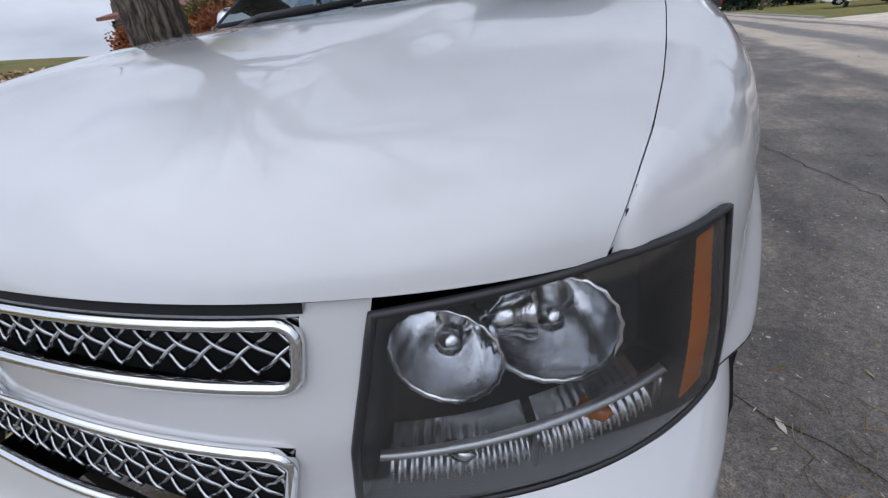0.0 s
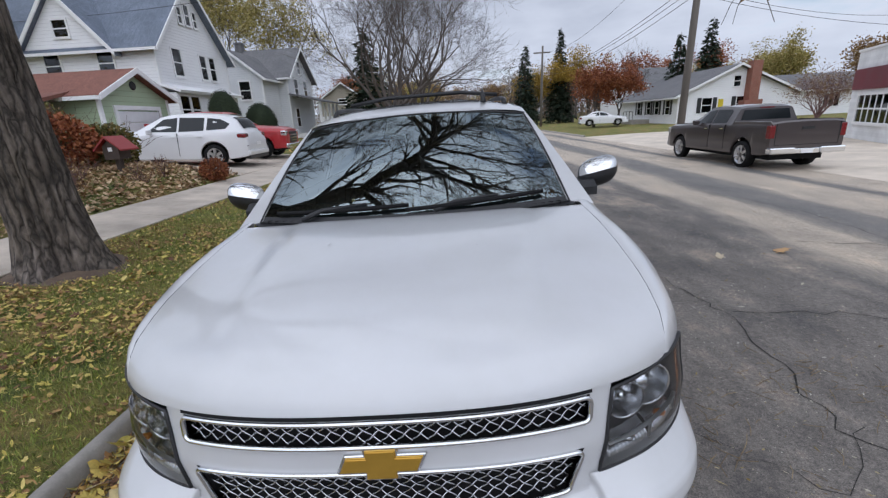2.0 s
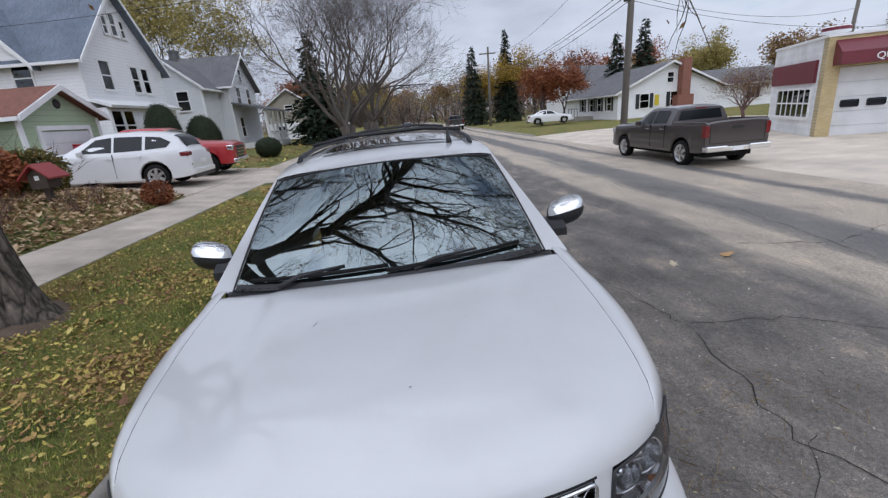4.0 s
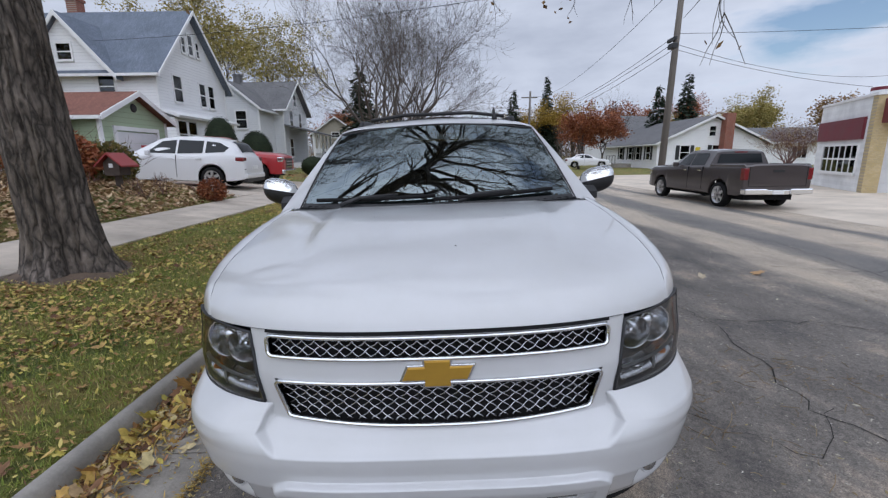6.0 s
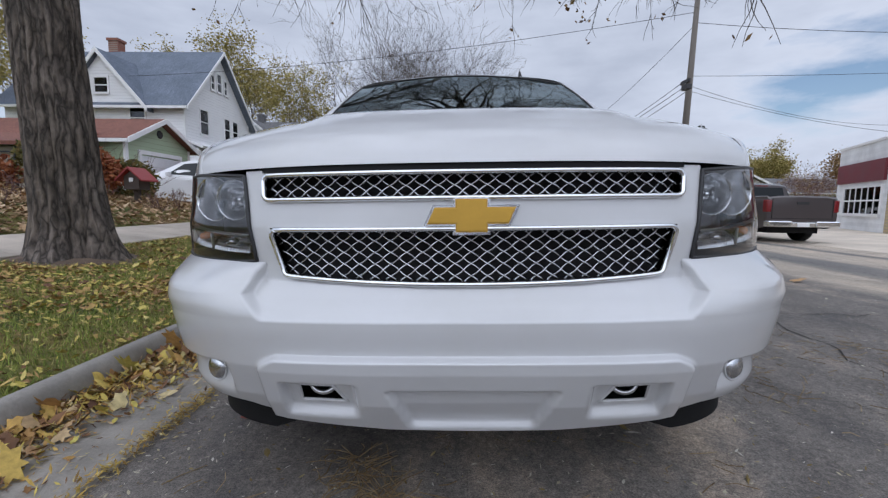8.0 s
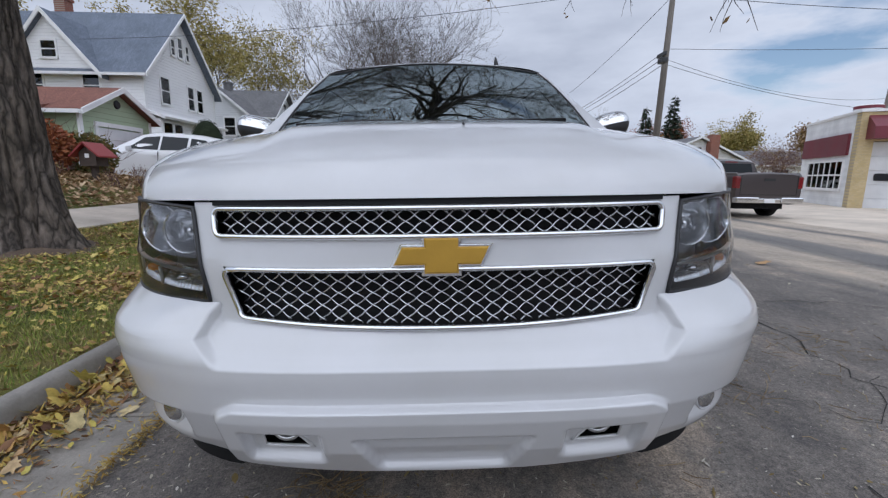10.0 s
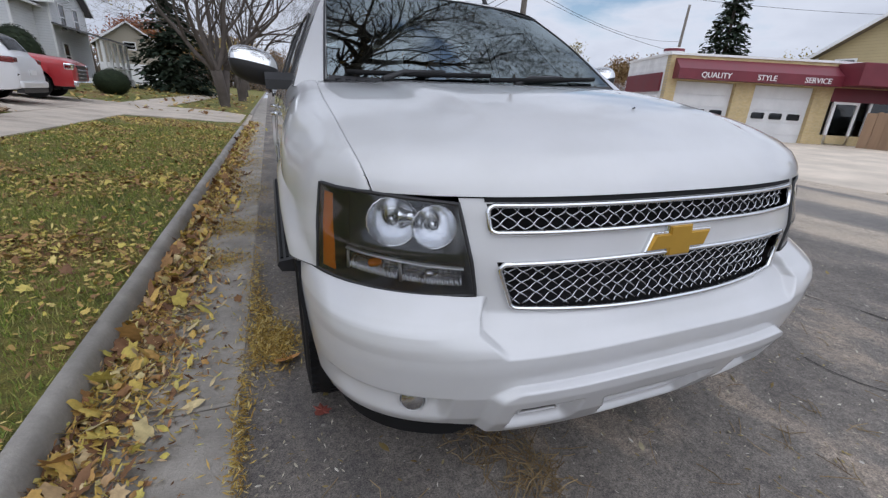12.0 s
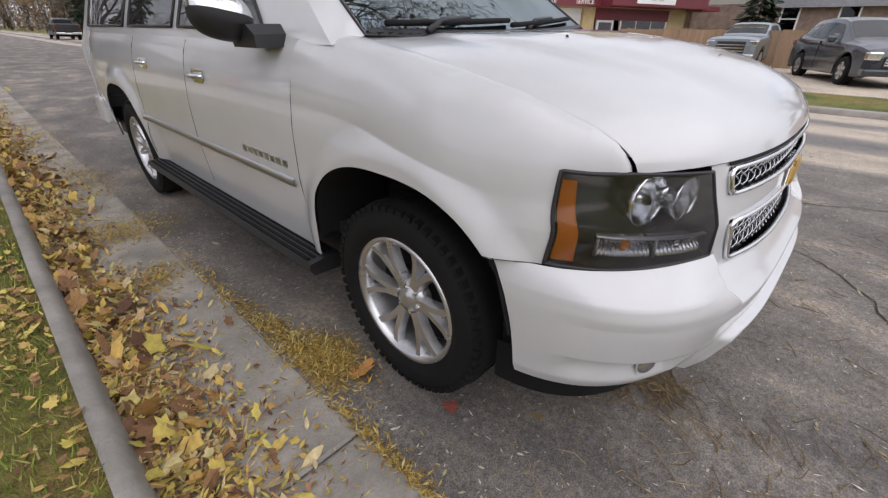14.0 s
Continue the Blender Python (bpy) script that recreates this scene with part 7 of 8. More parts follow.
def shrub(name, label, at, size, mat, seed, n=900, leaf_size=0.05, twigs=True, group="shrubs", solid=None):
    rng = random.Random(seed)
    root = thing(name, label, "shrub", group, at=at)
    if twigs:
        vs, fs, tips = [], [], []
        for k in range(9):
            d = (Vector((0, 0, 1)) + perp(Vector((0, 0, 1)), rng) * rng.uniform(0.1, 0.9)).normalized()
            grow(vs, fs, tips, Vector((rng.uniform(-0.15, 0.15) * size[0], rng.uniform(-0.15, 0.15) * size[1], -0.05)), d, 0.012, size[2] * 0.6, 2, rng, 0.1, 0.7, (2, 3))
        put_mesh("stalk_clump", vs, fs, RED_TWIG, root, "", True)
    vs, fs = [], []
    for _ in range(n):
        u = Vector((rng.gauss(0, 1), rng.gauss(0, 1), rng.gauss(0, 1))).normalized()
        k = rng.uniform(0.55, 1.0) if solid is None else rng.uniform(0.93, 1.02)
        lump = 1 + 0.16 * noise.noise((u.x * 2.2 + seed, u.y * 2.2, u.z * 2.2)) if solid is None else 1 + 0.03 * noise.noise((u.x * 2, u.y * 2, u.z * 2 + seed))
        p = Vector((u.x * size[0] / 2, u.y * size[1] / 2, u.z * size[2] / 2)) * k * lump + Vector((0, 0, size[2] * 0.47))
        if p.z < 0:
            p.z = abs(p.z) * 0.3
        a = (u + perp(u, rng) * 0.9).normalized() if solid is None else perp(u, rng)
        b = perp(a, rng) if solid is None else u.cross(a)
        s = leaf_size * rng.uniform(0.6, 1.3)
        o = len(vs)
        vs += [p - a * s, p + b * s * 0.6, p + a * s, p - b * s * 0.6]
        fs.append((o, o + 1, o + 2, o + 3))
    put_mesh("foliage", vs, fs, mat, root)
    if solid:
        bm = bmesh.new()
        bmesh.ops.create_icosphere(bm, subdivisions=3, radius=0.5, matrix=Matrix.Translation((0, 0, size[2] * 0.47)) @ Matrix.Diagonal((size[0] * 0.94, size[1] * 0.94, size[2] * 0.94, 1)))
        part("clipped_core", bm, mat, root, "", True)
    return root


# the big maple on the near lawn, limbs reaching over the street
rng = random.Random(11)
maple = thing("maple_tree", "large old maple with furrowed grey-brown bark on the lawn", "tree", at=(-4.74, 3.2, 0.12))


def trunk_at(k, h):
    a = 2 * math.pi * k / 180
    flare = 0.27 * math.exp(-max(0.0, h + 0.1) * 3.0) * (1 + 0.45 * math.sin(3 * a + 0.7) + 0.25 * math.sin(5 * a + 2))
    r = 0.335 - 0.006 * h + flare + 0.05 * math.sin(2 * a + h * 0.35) * soft(2.5, 4.2, h)
    wob = 0.9 * noise.noise((math.cos(a) * 1.5, math.sin(a) * 1.5, h * 0.6))
    ridge = abs(math.sin(11 * a + 2.2 * noise.noise((a * 2 % 6.2, h * 0.9, 1.0)) + wob * 2.0))
    crack = noise.noise((math.cos(a) * 5, math.sin(a) * 5, h * 1.6))
    r += 0.048 * (ridge ** 0.55 - 0.6) + 0.022 * crack + 0.008 * noise.noise((math.cos(a) * 14, math.sin(a) * 14, h * 5))
    return (r * math.cos(a) - 0.065 * h, r * math.sin(a), h)


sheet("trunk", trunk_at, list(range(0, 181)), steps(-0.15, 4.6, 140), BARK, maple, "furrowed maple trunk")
vs, fs, tips = [], [], []
BOUGH_LINES = [
    [(-0.26, 0, 3.9), (0.1, -0.9, 5.1), (0.9, -1.55, 6.2), (2.55, -1.58, 6.8), (3.9, -0.82, 6.9), (4.44, -0.25, 6.9), (4.66, 0.6, 7.0), (4.6, 1.5, 7.3), (4.5, 2.8, 7.8)],
    [(-0.28, 0, 4.1), (0.5, 1.5, 5.2), (1.7, 3.4, 7.0), (3.5, 5.5, 8.8), (5.2, 7.5, 9.6)],
    [(-0.28, 0, 4.3), (-0.6, 0.9, 6.0), (-0.7, 2.4, 8.2), (0.1, 4.2, 10.2)],
    [(-0.28, 0, 4.2), (-1.5, -0.4, 5.8), (-3.1, -0.6, 7.6), (-4.9, -0.4, 9.2)],
    [(3.9, -0.82, 6.9), (4.8, -1.5, 6.9), (5.67, -1.76, 6.9), (6.8, -2.1, 7.0), (8.2, -2.4, 7.3)],
    [(4.5, -0.1, 6.9), (5.15, 0.5, 7.0), (5.65, 1.1, 7.0), (6.85, 1.55, 7.1), (8.2, 2.4, 7.4)],
    [(4.66, 0.6, 7.0), (4.1, 1.3, 7.0), (3.55, 2.0, 7.1), (2.9, 3.2, 7.5)],
    [(4.44, -0.25, 6.9), (5.4, -0.5, 6.95), (6.6, -0.66, 7.0), (7.8, -0.3, 7.3)],
    [(2.55, -1.58, 6.8), (3.4, -2.4, 7.0), (4.4, -3.2, 7.1), (5.6, -3.8, 7.3)],
]
bough_r = [0.27, 0.22, 0.24, 0.22, 0.085, 0.085, 0.07, 0.075, 0.08]
for pts, r0 in zip(BOUGH_LINES, bough_r):
    fine = []
    for a, b in zip(pts, pts[1:]):
        for t in (0, 0.33, 0.66):
            q = Vector(a).lerp(Vector(b), t)
            fine.append(q + Vector((rng.uniform(-1, 1), rng.uniform(-1, 1), rng.uniform(-1, 1))) * 0.07)
    fine.append(Vector(pts[-1]))
    n = len(fine)
    rr = [r0 * (1 - 0.80 * i / (n - 1)) for i in range(n)]
    tube("limb", fine, rr, BARK, maple, "thick maple limb", 10)
    for i in range(3, n):
        for k in range(2 if i < n - 3 else 3):
            d = (fine[i] - fine[i - 1]).normalized()
            d = (d + perp(d, rng) * rng.uniform(0.6, 1.3) + Vector((0, 0, 0.15))).normalized()
            grow(vs, fs, tips, fine[i], d, max(0.02, rr[i] * 0.5), rng.uniform(1.4, 2.2), 4 if (pts[0][0] > 1 or pts[1][1] <= -0.9) and k == 0 else 3, rng, 0.03, 0.9, (3, 4), 0.66)
put_mesh("branchwork", vs, fs, TWIG, maple, "fine bare maple branches", True)
leaf_cloud("crown", [t[0] for t in tips if rng.random() < 0.10], 3, 0.045, 0.10, BROWN_LEAF, maple, rng, 0.05, "last brown leaves")
DRY_LEAF = island_material("dry_leaf", [(0.0, (0.09, 0.07, 0.03)), (0.6, (0.18, 0.14, 0.05)), (1.0, (0.28, 0.20, 0.08))])
for k in range(30):
    p = Vector((5.0 + 4.8 * rng.random(), 3.4 + 4.2 * rng.random(), 7.5 + 0.6 * rng.random()))
    away = Vector((rng.uniform(-0.7, 0.7), rng.uniform(-0.7, 0.7), 0))
    fall = rng.uniform(0.7, 1.5)
    line = [p + away * t + Vector((rng.gauss(0, 0.03), rng.gauss(0, 0.03), -fall * t ** 1.6)) for t in steps(0, 1, 7)]
    vs, fs = ring_tube(line, [0.010 - 0.0012 * i for i in range(8)], 4)
    buds = []
    for i in range(2, 8):
        d = (Vector((rng.uniform(-1, 1), rng.uniform(-1, 1), rng.uniform(-1.0, 0.2)))).normalized()
        end = line[i] + d * rng.uniform(0.12, 0.34)
        tv, tf = ring_tube([line[i], line[i].lerp(end, 0.6) + Vector((0, 0, 0.02)), end], [0.005, 0.004, 0.003], 3)
        o = len(vs)
        vs.extend(tv)
        fs.extend(tuple(q + o for q in g) for g in tf)
        buds += [end, end.lerp(line[i], 0.4)]
    twig = put_mesh("hanging_twig", vs, fs, TWIG, maple, "thin hanging twig with dry leaves", True)
    leaf_cloud("dry_leaves", [q for q in buds if rng.random() < 0.55], 3, 0.05, 0.045, DRY_LEAF, twig, rng, 0.04)
# bare trodden soil round the foot of the maple
sheet("bare_soil", lambda k, r: (r * math.cos(2 * math.pi * k / 72), r * math.sin(2 * math.pi * k / 72), yard_z(-4.74 + r * math.cos(2 * math.pi * k / 72), 3.2 + r * math.sin(2 * math.pi * k / 72)) - 0.12 + 0.075 * (1 - soft(0.35, 0.80 + 0.16 * noise.noise((math.cos(2 * math.pi * k / 72) * 1.7, math.sin(2 * math.pi * k / 72) * 1.7, 4.0)), r)) - 0.025), list(range(73)), steps(0.2, 1.05, 14), surface("bare_soil", (0.15, 0.105, 0.075), 0.95, 0, 0.35, 4, 70, 0.6, 0.02), maple, "bare brown soil round the trunk")

tree("bare_maple", "bare street tree with spreading fine branches", (-3.3, 25.2, 0.1), 14.0, 0.22, 5, 6, None, spread=1.15, clear=0.13, stems=3, kids=(3, 4))
tree("bare_maple", "bare street tree with spreading fine branches", (-3.0, 36.5, 0.1), 14.0, 0.24, 8, 6, None, spread=1.1, clear=0.14, stems=3)
tree("bare_maple", "bare street tree with spreading fine branches", (-3.4, 52.0, 0.1), 11.0, 0.24, 18, 5, None, spread=0.9, clear=0.2)
tree("olive_tree", "tall tree with thin olive-yellow foliage behind the houses", (-24.0, 44.0, 1.2), 17.5, 0.32, 21, 5, OLIVE_LEAF, 20, 0.12, 0.4, 0.2, 0.9)
tree("olive_tree", "tall tree with thin olive-yellow foliage behind the houses", (-21.0, 56.0, 1.2), 18.0, 0.32, 22, 5, OLIVE_LEAF, 20, 0.12, 0.4, 0.2, 0.9)
tree("brown_tree", "tall tree with thin brown autumn foliage", (-31.0, 30.0, 1.6), 14.0, 0.3, 23, 5, OLIVE_LEAF, 18, 0.11, 0.4, 0.2, 0.9)
tree("brown_tree", "tall tree with thin brown autumn foliage", (-27.0, 17.5, 1.6), 12.0, 0.28, 24, 5, OLIVE_LEAF, 18, 0.11, 0.4, 0.2, 0.9)
for x, y, s in ((-34, 46, 25), (-12, 75, 26), (-8, 88, 27)):
    tree("bare_tree", "bare grey-brown tree far behind the houses", (x, y, 1.0), 13.0, 0.25, s, 5, None, spread=0.85, clear=0.2)
conifer((-7.8, 40.5, 0.25), 9.9, 3.3, 31)
conifer((11.4, 71.0, 0.1), 12.0, 2.7, 32)
conifer((17.6, 74.0, 0.1), 14.6, 2.8, 33)
conifer((30.2, 53.5, 0.3), 11.0, 2.9, 34)
conifer((27.2, 54.5, 0.3), 9.8, 2.5, 35)
conifer((34.6, 26.5, 0.3), 12.5, 3.0, 36, "broad dark spruce behind the workshop")
conifer((29.5, 4.9, 0.2), 4.0, 1.6, 37, "young spruce beside the fence")
tree("rust_tree", "round rust-red autumn tree on the far verge", (15.0, 46.5, 0.1), 6.3, 0.14, 41, 5, RUST_LEAF, 16, 0.10, 0.34, 0.2, 0.75, group="rust-red trees")
tree("rust_tree", "round rust-red autumn tree on the far verge", (17.9, 47.5, 0.1), 6.1, 0.14, 42, 5, RUST_LEAF, 16, 0.10, 0.34, 0.2, 0.75, group="rust-red trees")
tree("golden_tree", "golden autumn tree between spruces", (19.6, 73.0, 0.1), 11.5, 0.2, 43, 5, YELLOW_LEAF, 14, 0.14, 0.5, 0.15, 0.6)
tree("golden_tree", "golden autumn tree between spruces", (13.0, 74.0, 0.1), 9.5, 0.2, 44, 5, YELLOW_LEAF, 14, 0.14, 0.5, 0.1, 0.5)
tree("brown_tree", "broad tree with thin olive-brown foliage", (46.0, 62.0, 0.3), 10.5, 0.3, 45, 5, OLIVE_LEAF, 22, 0.13, 0.45, 0.12, 0.95)
tree("bare_tree", "bare grey-brown tree behind the bungalow", (25.0, 62.0, 0.3), 11.0, 0.2, 46, 5, None, spread=0.85)
tree("small_ornamental_tree", "small bare ornamental tree with reddish twigs", (21.8, 25.5, 0.2), 3.8, 0.09, 47, 5, BROWN_LEAF, 1, 0.05, 0.2, 0.12, 1.1, mat=RED_TWIG, stems=3)
tree("bare_tree", "bare street tree beyond the parking strip", (26.0, -4.2, 0.1), 9.0, 0.28, 48, 5, None, spread=0.85)
for k in range(22):
    rr = random.Random(100 + k)
    x = (-1) ** k * rr.uniform(16, 75) + 8
    y = rr.uniform(95, 150)
    tree("far_tree", "hazy autumn tree far down the street", (x, y, 0.5), rr.uniform(12, 18), 0.3, 200 + k, 4, (BROWN_LEAF, OLIVE_LEAF, RUST_LEAF)[k % 3], 24, 0.2, 0.6, 0.15, 0.9, group="far trees")
for k in range(18):
    rr = random.Random(500 + k)
    side = -1 if k % 2 else 1
    tree("far_tree", "hazy bare and brown tree closing the end of the street", (3.5 + side * rr.uniform(9, 30), rr.uniform(118, 175), 0.3), rr.uniform(13, 18), 0.3, 530 + k, 4, (BROWN_LEAF, BROWN_LEAF, OLIVE_LEAF)[k % 3], 22, 0.2, 0.6, 0.12, 0.9, group="far trees")
for k in range(8):
    rr = random.Random(700 + k)
    tree("far_tree", "brown tree where the street bends out of sight", (-22 + 6.2 * k, rr.uniform(196, 214), 0.2), rr.uniform(15, 20), 0.35, 730 + k, 4, (BROWN_LEAF, OLIVE_LEAF)[k % 2], 24, 0.26, 0.8, 0.1, 1.0, group="far trees")
for k in range(14):
    rr = random.Random(300 + k)
    tree("far_tree", "hazy autumn tree behind the far houses", (rr.uniform(50, 90), rr.uniform(-30, 60), 0.5), rr.uniform(8, 13), 0.3, 330 + k, 4, (BROWN_LEAF, OLIVE_LEAF, BROWN_LEAF)[k % 3], 24, 0.17, 0.55, 0.15, 0.9, group="far trees")

def far_wood(name, label, seed, n, xs, ys_, h, mat):
    """A distant wood of bare crowns: thin stems and loose clumps, one object."""
    rng = random.Random(seed)
    root = thing(name, label, "trees", kind="stuff")
    vs, fs, spots_ = [], [], []
    for _ in range(n):
        x, y, hh = rng.uniform(*xs), rng.uniform(*ys_), rng.uniform(*h)
        for q in range(3):
            lean = Vector((rng.gauss(0, 0.16), rng.gauss(0, 0.16), 1.0)) * hh
            tv, tf = ring_tube([Vector((x, y, 0)), Vector((x, y, 0)) + lean * 0.5, Vector((x, y, 0)) + lean], [0.22, 0.14, 0.03], 4)
            o = len(vs)
            vs.extend(tv)
            fs.extend(tuple(a + o for a in g) for g in tf)
            spots_ += [Vector((x, y, 0)) + lean * rng.uniform(0.3, 1.0) + Vector((rng.gauss(0, 1.3), rng.gauss(0, 1.3), 0)) for _ in range(5)]
        spots_ += [Vector((x + rng.gauss(0, 3), y + rng.gauss(0, 3), rng.uniform(0.2, 3.6))) for _ in range(9)]
    put_mesh("stems", vs, fs, TWIG, root, "", True)
    leaf_cloud("crowns", spots_, 22, 0.26, 0.95, mat, root, rng)
    return root


HAZE_LEAF = island_material("hazy_brown_crowns", [(0.0, (0.14, 0.115, 0.10)), (0.5, (0.22, 0.18, 0.15)), (0.8, (0.28, 0.20, 0.13)), (1.0, (0.34, 0.19, 0.10))])
far_wood("far_woods", "hazy grey-brown autumn woods closing the far end of the street", 901, 70, (-48, 4), (125, 185), (8, 15), HAZE_LEAF)
far_wood("far_woods", "hazy grey-brown autumn woods beyond the houses across the street", 902, 60, (11, 64), (118, 180), (8, 14), HAZE_LEAF)
# this wood is out of view, added to darken the windshield's low reflections
far_wood("far_woods", "unseen grey-brown woods added past the near end of the street to darken reflections", 904, 60, (-50, 50), (-95, -60), (9, 16), HAZE_LEAF)
far_wood("far_woods", "hazy grey-brown autumn woods where the street bends away", 903, 40, (-20, 30), (222, 250), (9, 15), HAZE_LEAF)

# flower bed by the garage, clipped yews, little wishing well
shrub("rust_shrub", "rust-red shrub in the leaf-strewn bed", (-10.2, 9.4, 0.95), (2.2, 2.0, 1.5), RUST_LEAF, 51, 3200, 0.06)
shrub("rust_shrub", "rust-red shrub in the leaf-strewn bed", (-12.0, 8.2, 1.0), (2.2, 2.0, 1.2), RUST_LEAF, 52, 3000, 0.06)
shrub("green_shrub", "loose green shrub with yellowing leaves", (-9.9, 10.8, 0.85), (1.6, 1.5, 1.35), GREEN_LEAF, 53, 3600, 0.05)
shrub("green_shrub", "loose green shrub with yellowing leaves", (-11.5, 10.2, 0.95), (2.1, 1.8, 2.0), GREEN_LEAF, 54, 5200, 0.05)
shrub("dry_shrub", "low dry brown shrub beside the driveway", (-6.62, 10.2, 0.38), (0.8, 0.75, 0.68), RUST_LEAF, 55, 2200, 0.035)
for k, (x, y) in enumerate(((-7.4, 8.4), (-7.9, 7.2), (-8.6, 8.0), (-7.2, 6.2), (-8.4, 5.6), (-9.4, 7.0), (-7.5, 9.4))):
    shrub("dead_perennial", "dead brown perennial stalks in the bed", (x, y, yard_z(x, y)), (0.7, 0.7, 0.5), BROWN_LEAF, 60 + k, 120, 0.03, group="dead perennials")
shrub("clipped_yew", "tall clipped dark green yew by the porch", (-12.1, 21.9, 0.75), (1.7, 1.7, 3.2), HEDGE, 71, 2600, 0.06, False, "clipped yews", True)
shrub("clipped_yew", "tall clipped dark green yew by the porch", (-10.9, 23.5, 0.66), (1.8, 1.8, 2.6), HEDGE, 72, 2600, 0.06, False, "clipped yews", True)
shrub("ball_shrub", "ball-shaped clipped dark shrub on the lawn", (-8.4, 26.0, 0.45), (1.6, 1.6, 1.3), HEDGE, 73, 2000, 0.05, False, "clipped yews", True)
well = thing("garden_birdhouse", "small dark wooden birdhouse with a red roof", "birdhouse", at=(-8.55, 9.3, 0.83))
BOX_WOOD = surface("birdhouse_wood", (0.07, 0.05, 0.04), 0.8, 0, 0.25, 6, 60, 0.2)
block("post", (-0.06, -0.06, -0.2), (0.06, 0.06, 0.45), BOX_WOOD, well)
bm = bmesh.new()
prism(bm, [(-0.2, 0.35), (0.2, 0.35), (0.2, 0.68), (0, 0.86), (-0.2, 0.68)], "y", -0.2, 0.2)
part("box", bm, BOX_WOOD, well, "dark wooden box")
for s in (-1, 1):
    bm = bmesh.new()
    prism(bm, [(0, 0.88), (s * 0.36, 0.56), (s * 0.36, 0.60), (0, 0.93)], "y", -0.32, 0.32)
    part("roof", bm, plain("red_roof_paint", (0.28, 0.03, 0.028), 0.5), well, "red painted roof")
block("hole", (-0.05, -0.215, 0.55), (0.05, -0.203, 0.65), SIGN_WHITE, well)

# ---- pavement pieces, laid last ----
def slab_piece(x0, x1, y0, y1, zf, mat, parent, name="slab", gap=0.008, thick=0.12):
    bm = bmesh.new()
    c = [(x0 + gap, y0 + gap), (x1 - gap, y0 + gap), (x1 - gap, y1 - gap), (x0 + gap, y1 - gap)]
    r = 0.012
    d = [(x0 + gap + r, y0 + gap + r), (x1 - gap - r, y0 + gap + r), (x1 - gap - r, y1 - gap - r), (x0 + gap + r, y1 - gap - r)]
    low = [bm.verts.new((x, y, zf(x, y) - thick)) for x, y in c]
    mid = [bm.verts.new((x, y, zf(x, y) - r * 0.6)) for x, y in c]
    top = [bm.verts.new((x, y, zf(x, y))) for x, y in d]
    for i in range(4):
        j = (i + 1) % 4
        bm.faces.new((low[i], low[j], mid[j], mid[i]))
        bm.faces.new((mid[i], mid[j], top[j], top[i]))
    bm.faces.new(top)
    return part(name, bm, mat, parent)


walk_slabs = thing("pavement", "weathered concrete pavement slabs between lawn and flower bed", "pavement", kind="structure")
y = -9.0
while y < 60:
    slab_piece(-6.52, -5.18, y, y + 1.5, lambda a, b: yard_z(a, b) + 0.03, WALK_CONCRETE, walk_slabs)
    y += 1.5
gutter = thing("gutter", "flat concrete gutter strip between kerb and asphalt", "gutter", kind="structure")
y = -9.0
while y < 60:
    slab_piece(gutter_in, gutter_out, y, y + 3.0, lambda a, b: -0.05 + (a + 1.9) * 0.0262 + 0.004, GUTTER_CONCRETE, gutter, "gutter_slab", 0.004)
    y += 3.0
drive = thing("driveway", "pale concrete driveway slabs crossing the pavement to the kerb", "driveway", kind="structure")
for x0, x1, w in ((-3.5, -1.80, 1.2), (-5.18, -3.5, 0.0), (-8.5, -6.52, 0.0), (-10.5, -8.5, 0.0), (-12.5, -10.5, 0.0)):
    for k in range(5):
        a = 11.4 + 1.55 * k if x0 < -6 else 14.3 + 1.16 * k
        b = a + (1.55 if x0 < -6 else 1.16)
        slab_piece(x0, x1, a, b, lambda p, q: yard_z(p, q) + 0.04 - (0.09 * soft(-3.4, -1.8, p)), WALK_CONCRETE, drive, "drive_slab")
apron = thing("shop_forecourt", "wide pale concrete forecourt of the workshop across the street", "forecourt", kind="structure")
for i in range(5):
    for k in range(8):
        x0, y0 = 9.2 + 3.1 * i, 2.6 + 3.4 * k
        slab_piece(x0, x0 + 3.1, y0, y0 + 3.4, lambda p, q: road_z(p) + 0.06 * soft(9.2, 10.0, p) + 0.004, PALE_CONCRETE, apron, "forecourt_slab", 0.01)
lot = thing("parking_lot", "dark asphalt parking strip behind the far verge", "parking lot", kind="structure")
for k in range(3):
    slab_piece(12.7, 26.0, -9 + 3.8 * k, -9 + 3.8 * (k + 1), lambda p, q: road_z(p) + 0.05, ASPHALT, lot, "lot_panel", 0.001)
far_kerb = kerb_run("kerb", 9.36, 9.2, -14, 2.4, 0.11, 0.0, KERB, -1)
tagged(far_kerb, "low concrete kerb along the far verge", "kerb", kind="structure")
far_kerb_b = kerb_run("kerb", 9.36, 9.2, 29.9, 140, 0.11, 0.0, KERB, -1)
tagged(far_kerb_b, "low concrete kerb along the far verge", "kerb", kind="structure")

# ---- grass, fallen leaves, twigs, cracks ----
def ground_z(x, y):
    if x < -1.935:
        return yard_z(x, y) + bumpy(x, y, 0.025) * soft(-1.97, -2.3, x)
    if x < gutter_in:
        return 0.085
    if x < gutter_out:
        return -0.05 + (x + 1.9) * 0.0262 + 0.006
    return road_z(x) + bumpy(x, y, 0.008)


def patch(x, y, s=0.8, o=0.0):
    return 0.5 + 0.5 * noise.noise((x * s, y * s, o)) + 0.25 * noise.noise((x * s * 3, y * s * 3, o + 5))


